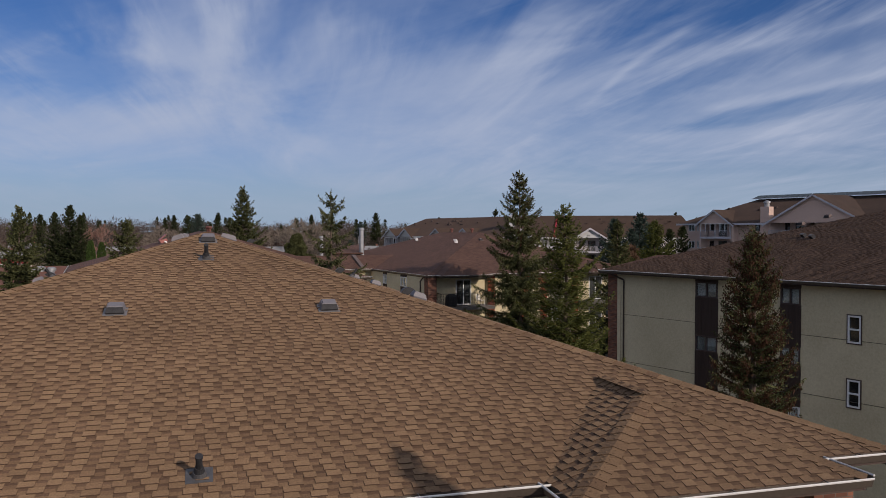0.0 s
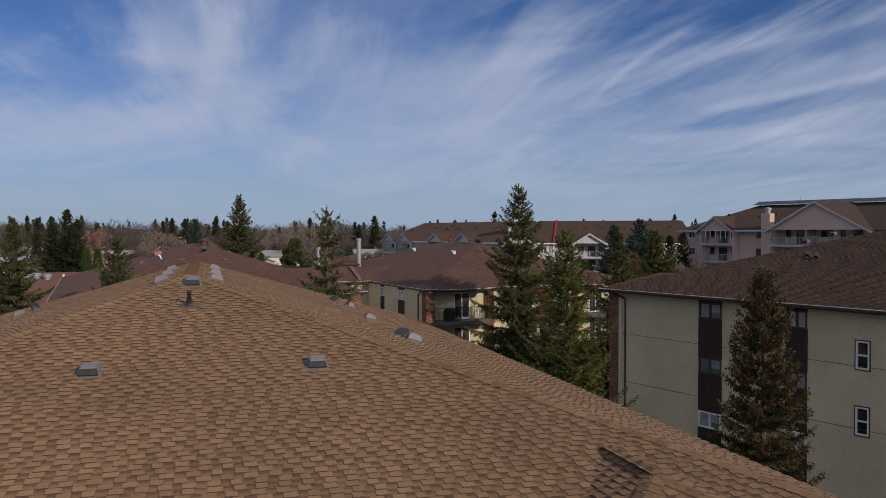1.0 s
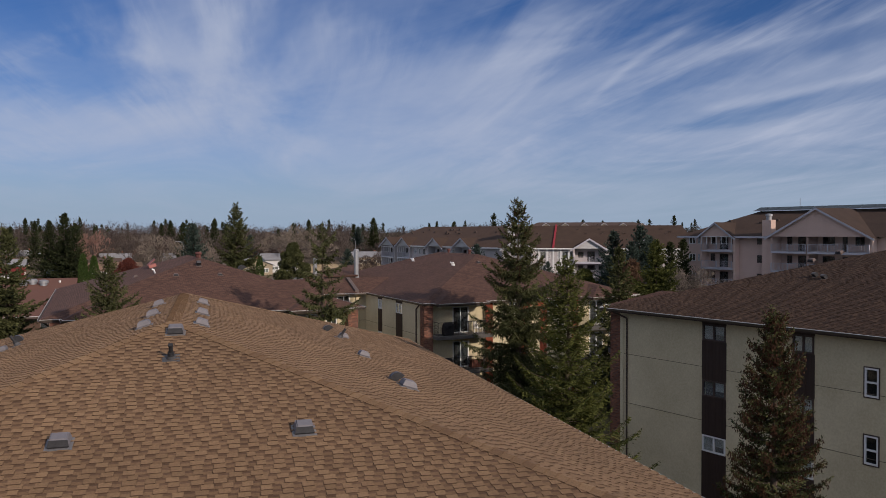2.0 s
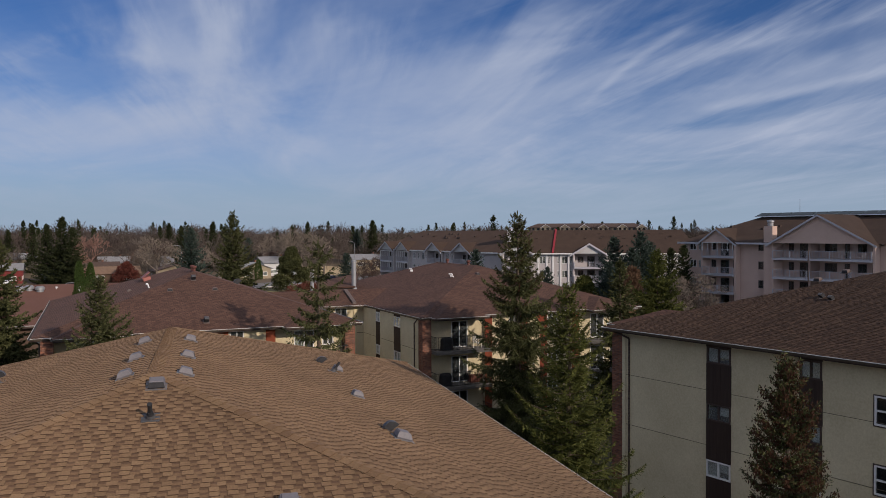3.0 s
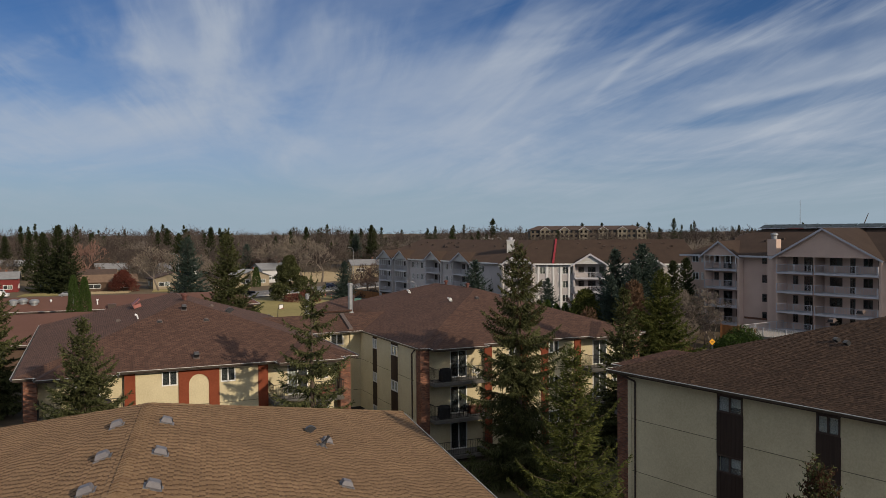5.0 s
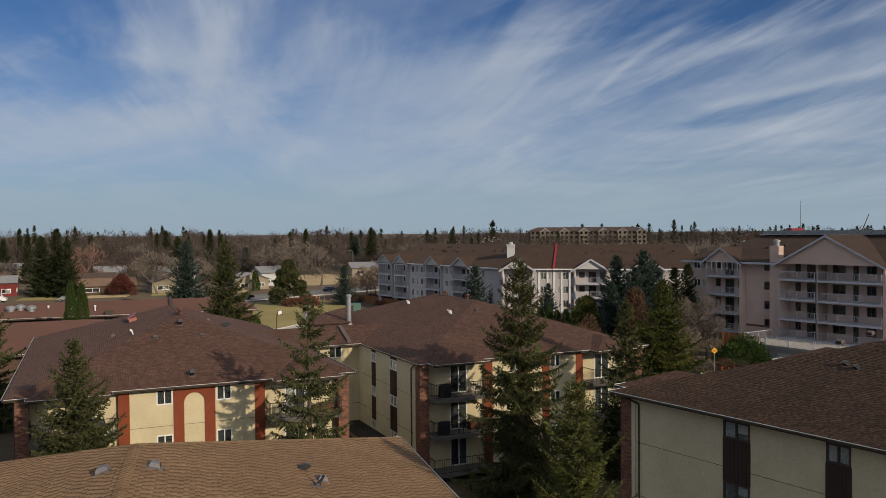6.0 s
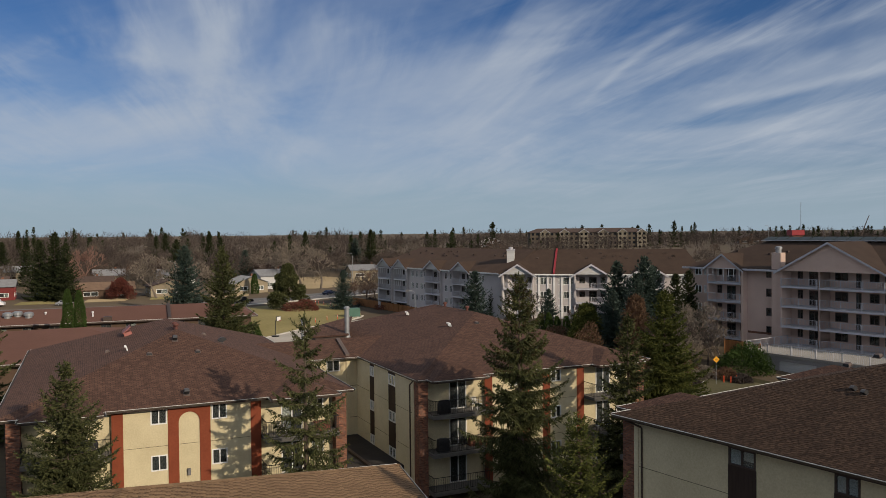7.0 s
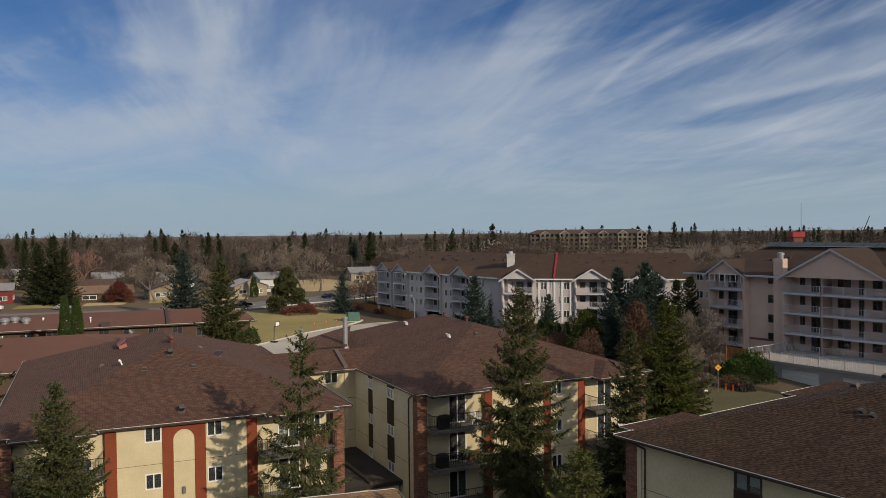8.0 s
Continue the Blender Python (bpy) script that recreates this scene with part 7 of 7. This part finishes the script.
house(-62, 266, 38, 11, 8, 3.4, 5.4, M_TANWALL, M_ROOF_GREY, "pale yellow bungalow with a grey roof", "front")
house(-58, 287, 38, 13, 9, 4.6, 6.6, M_WHITEWALL, M_ROOF_GREY, "white two-storey house with a grey roof")
house(-66, 320, 30, 12, 9, 4.6, 7.0, M_WHITEWALL, M_ROOF_DARK, "white house with a dark roof among trees")
house(-84, 258, 30, 13, 9, 3.3, 5.2, M_TANWALL, M_ROOF_DARK, "tan bungalow with a dark brown roof", "front")
house(-101, 250, 26, 16, 9, 2.9, 4.8, M_BROWNWALL, M_ROOF_TANHOUSE, "low brown bungalow with a tan roof")
house(-116, 272, 26, 16, 9, 3.2, 5.4, M_TANWALL, M_ROOF_DARK, "tan bungalow with a maroon-brown roof")
house(-116, 248, 26, 8, 10, 3.0, 5.0, M_BLUEWALL, M_ROOF_GREY, "pale blue garage house with a grey roof", "front")
house(-124, 310, 26, 11, 9, 3.6, 5.8, M_TANWALL, M_ROOF_GREY, "tan house with a grey roof")
house(-132, 246, 24, 11, 9, 4.2, 6.0, M_REDWALL, M_ROOF_GREY, "dark red house with white trim", "side")
house(-150, 275, 24, 12, 9, 3.4, 5.4, M_WHITEWALL, M_ROOF_DARK, "white bungalow with a dark roof")
house(-165, 320, 24, 12, 9, 4.2, 6.2, M_TANWALL, M_ROOF_GREY, "tan house with a grey roof")
house(-96, 300, 30, 12, 9, 4.4, 6.4, M_WHITEWALL, M_ROOF_GREY, "white house with a grey roof behind trees")
house(-30, 335, 20, 14, 9, 3.6, 5.6, M_TANWALL, M_ROOF_GREY, "tan house with a grey roof across the field")
house(34, 545, 0, 14, 10, 5.5, 8.5, M_WHITEWALL, M_ROOF_DARK, "white house on the far rise", "front")
house(250, 660, 0, 18, 12, 4, 7, M_BROWNWALL, M_ROOF_DARK, "tan hall on the horizon", "front")


def car(x, y, ang, paint, label, kind="sedan"):
    g = ground_z(x, y)
    b = thing("car" if kind != "van" else "van", pose(x, y, g + 0.06, 0, 0, ang), label, kind if kind == "van" else "car", "cars on the street")
    if kind == "sedan":
        prof = [(-2.2, 0.35), (-2.25, 0.75), (-1.6, 0.92), (-1.1, 1.38), (0.5, 1.42), (1.15, 0.98), (2.1, 0.85), (2.25, 0.6), (2.2, 0.35)]
    elif kind == "pickup":
        prof = [(-2.6, 0.45), (-2.65, 1.05), (-0.7, 1.08), (-0.6, 1.75), (0.6, 1.78), (1.1, 1.15), (2.5, 1.05), (2.65, 0.75), (2.6, 0.45)]
    else:
        prof = [(-2.7, 0.4), (-2.75, 1.2), (-2.65, 2.2), (1.2, 2.25), (1.9, 1.3), (2.7, 1.1), (2.75, 0.7), (2.7, 0.4)]
    bm = bmesh.new()
    hw = 0.88 if kind == "sedan" else 0.98
    L = [bm.verts.new((px, -hw * (0.86 if z > 1.2 else 1), z)) for px, z in prof]
    R = [bm.verts.new((px, hw * (0.86 if z > 1.2 else 1), z)) for px, z in prof]
    bm.faces.new(L)
    bm.faces.new(R[::-1])
    for i in range(len(prof)):
        j = (i + 1) % len(prof)
        bm.faces.new((L[j], L[i], R[i], R[j]))
    bmesh.ops.recalc_face_normals(bm, faces=bm.faces)
    bmesh.ops.bevel(bm, geom=bm.edges[:], offset=0.05, segments=2, affect="EDGES")
    part("body", bm, paint, b)
    top = max(z for _, z in prof)
    bm = bmesh.new()
    x0, x1 = {"sedan": (-1.05, 0.75), "pickup": (-0.55, 0.8), "van": (0.2, 1.5)}[kind]
    for s in (-1, 1):
        box(bm, x0, x1, *sorted((s * (hw * 0.93), s * (hw * 0.965))), top - 0.42, top - 0.1)
    part("side_window", bm, M_GLASSDARK, b, "dark side windows")
    for px in (-1.4, 1.4):
        for s in (-1, 1):
            bm = bmesh.new()
            tube(bm, (px, s * (hw - 0.2), 0.31), (px, s * (hw + 0.015), 0.31), 0.33, 0.33, 14)
            w = part("wheel", bm, M_TYRE, b)
            bm = bmesh.new()
            tube(bm, (px, s * (hw + 0.01), 0.31), (px, s * (hw + 0.03), 0.31), 0.19, 0.17, 10)
            part("rim", bm, M_POLE, w)
    return b


car(-53.0, 224.5, 30, M_CARDARK, "black pickup truck on the street", "pickup")
car(-33.5, 252.5, 52, M_CARBLUE, "dark blue car on the street")
car(-119, 222, 16, M_CARWHITE, "white delivery van at the kerb", "van")
car(-101, 224, 18, M_CARGREY, "silver car parked at the kerb")
car(-76, 243, 120, M_CARDARK, "black car parked in a driveway")


def lamp_post(x, y, h, ang, label):
    b = thing("street_lamp", pose(x, y, ground_z(x, y), 0, 0, ang), label, "street lamp", "street lamps")
    bm = bmesh.new()
    tube(bm, (0, 0, -0.2), (0, 0, h - 1.2), 0.11, 0.07, 10)
    part("pole", bm, M_POLE, b)
    bm = bmesh.new()
    pts = [(0.0, 0, h - 1.2), (0.15, 0, h - 0.5), (0.6, 0, h - 0.1), (1.5, 0, h)]
    for p, q in zip(pts, pts[1:]):
        tube(bm, p, q, 0.06, 0.05, 8)
    part("arm", bm, M_POLE, b)
    bm = bmesh.new()
    box(bm, 1.4, 2.1, -0.14, 0.14, h - 0.12, h + 0.05)
    part("lamp_head", bm, M_GREY, b)


lamp_post(-71.5, 226, 11.5, 200, "tall galvanized street lamp")
lamp_post(-31.5, 300, 11.5, 170, "tall galvanized street lamp with a curved arm")
lamp_post(-5, 178, 6.5, 200, "slim lamp post by the driveway")
lamp_post(210, 520, 14, 170, "tall lamp post on the horizon")


def hoop():
    b = thing("basketball_hoop", pose(-29.8, 153.5, 0.05, 0, 0, -30), "portable basketball hoop at the lawn edge", "basketball hoop")
    part("base", one(box, -0.6, 0.6, -0.4, 0.4, 0, 0.25), M_BLACK, b)
    part("pole", one(tube, (0, 0, 0.2), (0.1, 0, 3.0), 0.07, 0.06, 8), M_BLACK, b)
    part("arm", one(tube, (0.1, 0, 2.9), (0.8, 0, 3.5), 0.06, 0.05, 8), M_BLACK, b)
    bm = bmesh.new()
    box(bm, 0.8, 0.86, -0.55, 0.55, 3.0, 3.75)
    bd = part("backboard", bm, M_WHITE, b, "white backboard with a black edge")
    bm = bmesh.new()
    for a, c, z0, z1 in ((-0.6, -0.52, 2.95, 3.8), (0.52, 0.6, 2.95, 3.8), (-0.52, 0.52, 2.95, 3.02), (-0.52, 0.52, 3.73, 3.8)):
        box(bm, 0.78, 0.9, a, c, z0, z1)
    part("edge", bm, M_BLACK, bd)
    bm = bmesh.new()
    n = 16
    for i in range(n):
        a, c = 2 * math.pi * i / n, 2 * math.pi * (i + 1) / n
        tube(bm, (1.2 + 0.23 * math.cos(a), 0.23 * math.sin(a), 3.1), (1.2 + 0.23 * math.cos(c), 0.23 * math.sin(c), 3.1), 0.02, 0.02, 5, caps=False)
    part("rim", bm, M_REDPOST, bd)


hoop()
ub = thing("utility_box", pose(-19.0, 186.5, 0.1, 0, 0, 20), "green steel utility cabinet on a pad", "utility box")
bm = bmesh.new()
box(bm, -1.3, 1.3, -0.9, 0.9, 0.1, 2.0)
bmesh.ops.bevel(bm, geom=bm.edges[:], offset=0.06, segments=2, affect="EDGES")
part("cabinet", bm, M_GREENBOX, ub)
part("pad", one(box, -1.6, 1.6, -1.2, 1.2, -0.1, 0.1), M_CONC, ub)

# marker posts along the lawn's edge
for x, y in ((-26.0, 176.4), (-24.1, 180.3), (-22.1, 182.2), (-25.4, 207.2), (-26.6, 210.2), (-27.9, 213.3), (-30.0, 216.5), (-31.6, 218.3), (-32.7, 220.0)):
    p = thing("marker_post", pose(x, y, 0.08), "short orange-red marker post in the grass", "marker post", "marker posts")
    part("post", one(tube, (0, 0, -0.1), (0, 0, 1.0), 0.07, 0.06, 6), M_REDPOST, p)
    part("band", one(tube, (0, 0, 0.65), (0, 0, 0.8), 0.075, 0.075, 6), M_WHITE, p)


def fence(p, q, h=1.9):
    p, q = Vector(p), Vector(q)
    n = max(1, round((q - p).length / 2.4))
    d = (q - p) / n
    b = thing("fence", Matrix.Translation((0, 0, 0)), "orange-brown stained board fence", "fence", "board fences")
    e = d.normalized()
    nn = Vector((-e.y, e.x))
    for i in range(n + 1):
        c = p + d * i
        g = ground_z(c.x, c.y)
        part("post", one(box, c.x - 0.07, c.x + 0.07, c.y - 0.07, c.y + 0.07, g - 0.2, g + h + 0.15), M_FENCE, b)
    for i in range(n):
        a = p + d * i
        for k in range(8):
            s0, s1 = a + d * ((k + 0.03) / 8), a + d * ((k + 0.97) / 8)
            g = ground_z(s0.x, s0.y)
            off = nn * (0.02 if k % 2 else 0.0)
            bm = bmesh.new()
            slab(bm, [(*(s0 + off - nn * 0.02), g + h), (*(s1 + off - nn * 0.02), g + h), (*(s1 + off + nn * 0.02), g + h), (*(s0 + off + nn * 0.02), g + h)], h - 0.08)
            part("board", bm, M_FENCE, b)


fence((-27.5, 226.0), (-9.5, 196.5))
fence((-9.5, 196.5), (-5.0, 188.0))
fence((39.5, 117.0), (43.0, 113.5))

sg = thing("warning_sign", pose(33.4, 102.6, ground_z(33.4, 102.6)), "yellow diamond road sign on a post", "road sign")
part("post", one(tube, (0, 0, -0.2), (0, 0, 3.4), 0.035, 0.035, 8), M_POLE, sg, "grey metal sign post")
bm = bmesh.new()
vs = [bm.verts.new(p) for p in ((-0.4, -0.07, 3.3), (0, -0.07, 2.9), (0.4, -0.07, 3.3), (0, -0.07, 3.7))]
ws = [bm.verts.new((v.co.x, -0.045, v.co.z)) for v in vs]
bm.faces.new(vs)
bm.faces.new(ws[::-1])
for i in range(4):
    j = (i + 1) % 4
    bm.faces.new((vs[j], vs[i], ws[i], ws[j]))
pl = part("plate", bm, M_YELLOW, sg)
bm = bmesh.new()
for z in (3.22, 3.33):
    box(bm, -0.17, 0.17, -0.076, -0.072, z, z + 0.05)
part("lettering", bm, M_BLACK, pl, "two dark bars of lettering")
for i, (x, y) in enumerate(((34.6, 103.4), (35.3, 103.0), (36.2, 103.6))):
    c = thing("barrier_post", pose(x, y, ground_z(x, y)), "red bollard beside the sign", "bollard", "red bollards")
    part("post", one(tube, (0, 0, -0.1), (0, 0, 1.1), 0.07, 0.07, 8), M_REDPOST, c)
bk = thing("bucket", pose(32.0, 103.0, ground_z(32, 103)), "white plastic pail on the ground", "pail")
part("pail", one(tube, (0, 0, 0), (0, 0, 0.55), 0.24, 0.3, 14), M_WHITE, bk)

# masts and a red building on the horizon
ms = thing("radio_mast", pose(262, 590, 6), "thin radio mast on the horizon", "mast")
part("mast", one(tube, (0, 0, 0), (0, 0, 32), 0.3, 0.12, 5), M_GREY, ms)
cr = thing("crane", pose(300, 585, 6), "leaning crane boom on the horizon", "crane")
part("boom", one(tube, (0, 0, 0), (9, 0, 22), 0.5, 0.25, 5), M_FASCIA, cr)
part("cab", one(box, -2, 2, -1.5, 1.5, 0, 3), M_REDPOST, cr)
rb = thing("red_store", pose(150, 345, 4), "red and brown store with a flat roof", "building")
part("wall", one(box, -2.0, 2.0, -2, 2, -3, 12.0), M_BRICK, rb)
part("parapet", one(box, -2.6, 2.6, -2.6, 2.6, 12.0, 14.2), M_FIREWALL, rb, "red metal parapet band")

# ---- shingles of the tan roof ----
EXPO = 0.143
sh_rng = random.Random(11)
TEETH = ((0.19, 1), (0.13, 0), (0.17, 1), (0.15, 0), (0.20, 1), (0.14, 0))     # width, raised or not


def slope_frame(pts):
    p0, p1 = Vector(pts[0]), Vector(pts[1])
    e = (p1 - p0).normalized()
    n = e.cross(Vector(pts[2]) - p0).normalized()
    if n.z < 0:
        n = -n
    s = n.cross(e).normalized()
    if s.z < 0:
        s = -s
    return p0, e, s, n


def courses(pts):
    """Every tab of a slope as (x along the eave, y up the slope, width, course)."""
    p0, e, s, n = slope_frame(pts)
    flat = [((Vector(p) - p0).dot(e), (Vector(p) - p0).dot(s)) for p in pts]
    top = max(y for _, y in flat)
    row = 0
    while row * EXPO < top - 0.02:
        y = row * EXPO
        ym = min(y + EXPO * 0.5, top - 0.01)
        xs = []
        for (x0, y0), (x1, y1) in zip(flat, flat[1:] + flat[:1]):
            if (y0 - ym) * (y1 - ym) < 0:
                xs.append(x0 + (x1 - x0) * (ym - y0) / (y1 - y0))
        if len(xs) >= 2:
            x, end = min(xs), max(xs)
            k = 2 * (row % 3)
            step_ = sh_rng.uniform(0, 0.98)      # each course starts anywhere
            x = math.floor((x - step_) / 0.98) * 0.98 + step_
            while x + 0.49 < min(xs):
                x += TEETH[k % len(TEETH)][0]
                k += 1
            while x < end:
                w, up_ = TEETH[k % len(TEETH)]
                w += sh_rng.choice((-0.02, 0, 0, 0.02))
                x_ = max(x, min(xs) - 0.02)
                yield x_, y, min(w - x_ + x, end - x_ + 0.02), row, up_
                x += w
                k += 1
        row += 1


def tab(w, th):
    """Wedge of one tab, thin at the top, its butt edge th proud; the top face in two, for the shadow band under the next course."""
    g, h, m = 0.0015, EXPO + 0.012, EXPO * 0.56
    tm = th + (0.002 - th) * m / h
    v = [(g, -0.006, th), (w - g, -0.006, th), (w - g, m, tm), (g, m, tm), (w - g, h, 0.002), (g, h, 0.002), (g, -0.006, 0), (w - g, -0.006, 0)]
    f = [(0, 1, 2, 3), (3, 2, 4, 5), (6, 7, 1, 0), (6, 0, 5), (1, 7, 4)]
    return v, f


TAB_MESH = {}


def tab_mesh(w, k):
    key = (round(w, 2), k)
    if key not in TAB_MESH:
        v, f = tab(key[0], 0.020 if k else 0.005)
        me = bpy.data.meshes.new("shingle")
        me.from_pydata(v, [], f)
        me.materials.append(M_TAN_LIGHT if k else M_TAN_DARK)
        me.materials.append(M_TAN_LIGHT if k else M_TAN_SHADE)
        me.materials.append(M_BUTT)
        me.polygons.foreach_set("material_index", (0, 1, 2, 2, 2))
        TAB_MESH[key] = me
    return TAB_MESH[key]


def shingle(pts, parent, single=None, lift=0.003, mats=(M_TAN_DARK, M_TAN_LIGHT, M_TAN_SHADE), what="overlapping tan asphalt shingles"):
    p0, e, s, n = slope_frame(pts)
    verts, faces, slots, count = [], [], [], 0
    for x, y, w, row, k in courses(pts):
        if w < 0.02:
            continue
        o = p0 + e * x + s * y + n * lift
        if single and count < single[1] and single[0](o):
            ob = new("shingle", tab_mesh(w, k))
            ob.parent = parent
            m = Matrix((e, s, n)).transposed().to_4x4()
            m.translation = o
            ob.matrix_local = m
            count += 1
            continue
        v, f = tab(w, (0.020 if k else 0.005) + sh_rng.uniform(-0.002, 0.002))
        b = len(verts)
        verts += [o + e * a + s * c + n * d for a, c, d in v]
        faces += [tuple(b + i for i in q) for q in f]
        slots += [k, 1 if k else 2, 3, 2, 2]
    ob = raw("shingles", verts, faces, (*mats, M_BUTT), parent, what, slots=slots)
    ob["kind"] = "stuff"


shingle(N_MAIN["front"], ROOF_N, (lambda o: -1.0 < o.x < 4.9 and o.y < 1.6, 190))
shingle(N_MAIN["right"], ROOF_N)
shingle(N_MAIN["left"], ROOF_N)
shingle(N_MAIN["back"], ROOF_N)
shingle(N_BAYS[1]["front"], N_BAYROOFS[1], (lambda o: True, 110), 0.007)
for side in ("left", "right"):
    shingle(N_BAYS[1][side], N_BAYROOFS[1], None, 0.007)
for side in ("front", "left", "right"):
    shingle(N_BAYS[0][side], N_BAYROOFS[0], None, 0.007)


def caps(p, q, na, nb, parent, step=0.21, wide=0.17):
    """Bent cap shingles from the low end p up to q, over the edge between slopes of normals na and nb."""
    p, q = Vector(p), Vector(q)
    d = (q - p).normalized()
    a = na.cross(d).normalized()
    b = nb.cross(d).normalized()
    mid = (na + nb).normalized()
    a = a if a.dot(nb) > 0 or a.z < 0 else -a
    if a.z > 0 or (abs(a.z) < 1e-4 and a.dot(nb) > 0):
        a = -a
    if b.z > 0 or (abs(b.z) < 1e-4 and b.dot(na) > 0):
        b = -b
    L = step + 0.03
    v = []
    for y, lift in ((0, 0.034), (L, 0.016), (0, 0.018)):
        v += [a * wide + d * y + na * lift, d * y + mid * (lift + 0.004), b * wide + d * y + nb * lift]
    f = [(0, 1, 4, 3), (1, 2, 5, 4), (0, 6, 7, 1), (1, 7, 8, 2), (0, 3, 6), (2, 8, 5)]
    kinds = []
    for m_ in (M_TAN_LIGHT, M_TAN_LIGHT, M_TAN_LIGHT, M_TAN_DARK):
        me = bpy.data.meshes.new("cap_shingle")
        me.from_pydata([tuple(x) for x in v], [], f)
        me.materials.append(m_)
        me.materials.append(M_TAN_DARK)
        me.polygons.foreach_set("material_index", (0, 0, 1, 1, 1, 1))
        kinds.append(me)
    n = int((q - p).length / step)
    for i in range(n):
        ob = new("cap_shingle", sh_rng.choice(kinds))
        ob.parent = parent
        ob.location = p + d * (i * step)


def normal_of(pts):
    return slope_frame(pts)[3]


NA, NB = Vector(N_MAIN["front"][2]), Vector(N_MAIN["right"][2])
nf, nr, nl, nbk = (normal_of(N_MAIN[k]) for k in ("front", "right", "left", "back"))
caps(N_MAIN["front"][1], NA, nf, nr, ROOF_N)
caps(N_MAIN["front"][0], NA, nf, nl, ROOF_N)
caps(NA, NB, nl, nr, ROOF_N)
caps(N_MAIN["right"][1], NB, nr, nbk, ROOF_N, 0.3)
bay = N_BAYS[1]
caps(bay["front"][1], bay["front"][2], normal_of(bay["front"]), normal_of(bay["right"]), N_BAYROOFS[1])
caps(bay["front"][0], bay["front"][2], normal_of(bay["front"]), normal_of(bay["left"]), N_BAYROOFS[1])
caps(bay["front"][2], bay["left"][3], normal_of(bay["left"]), normal_of(bay["right"]), N_BAYROOFS[1])
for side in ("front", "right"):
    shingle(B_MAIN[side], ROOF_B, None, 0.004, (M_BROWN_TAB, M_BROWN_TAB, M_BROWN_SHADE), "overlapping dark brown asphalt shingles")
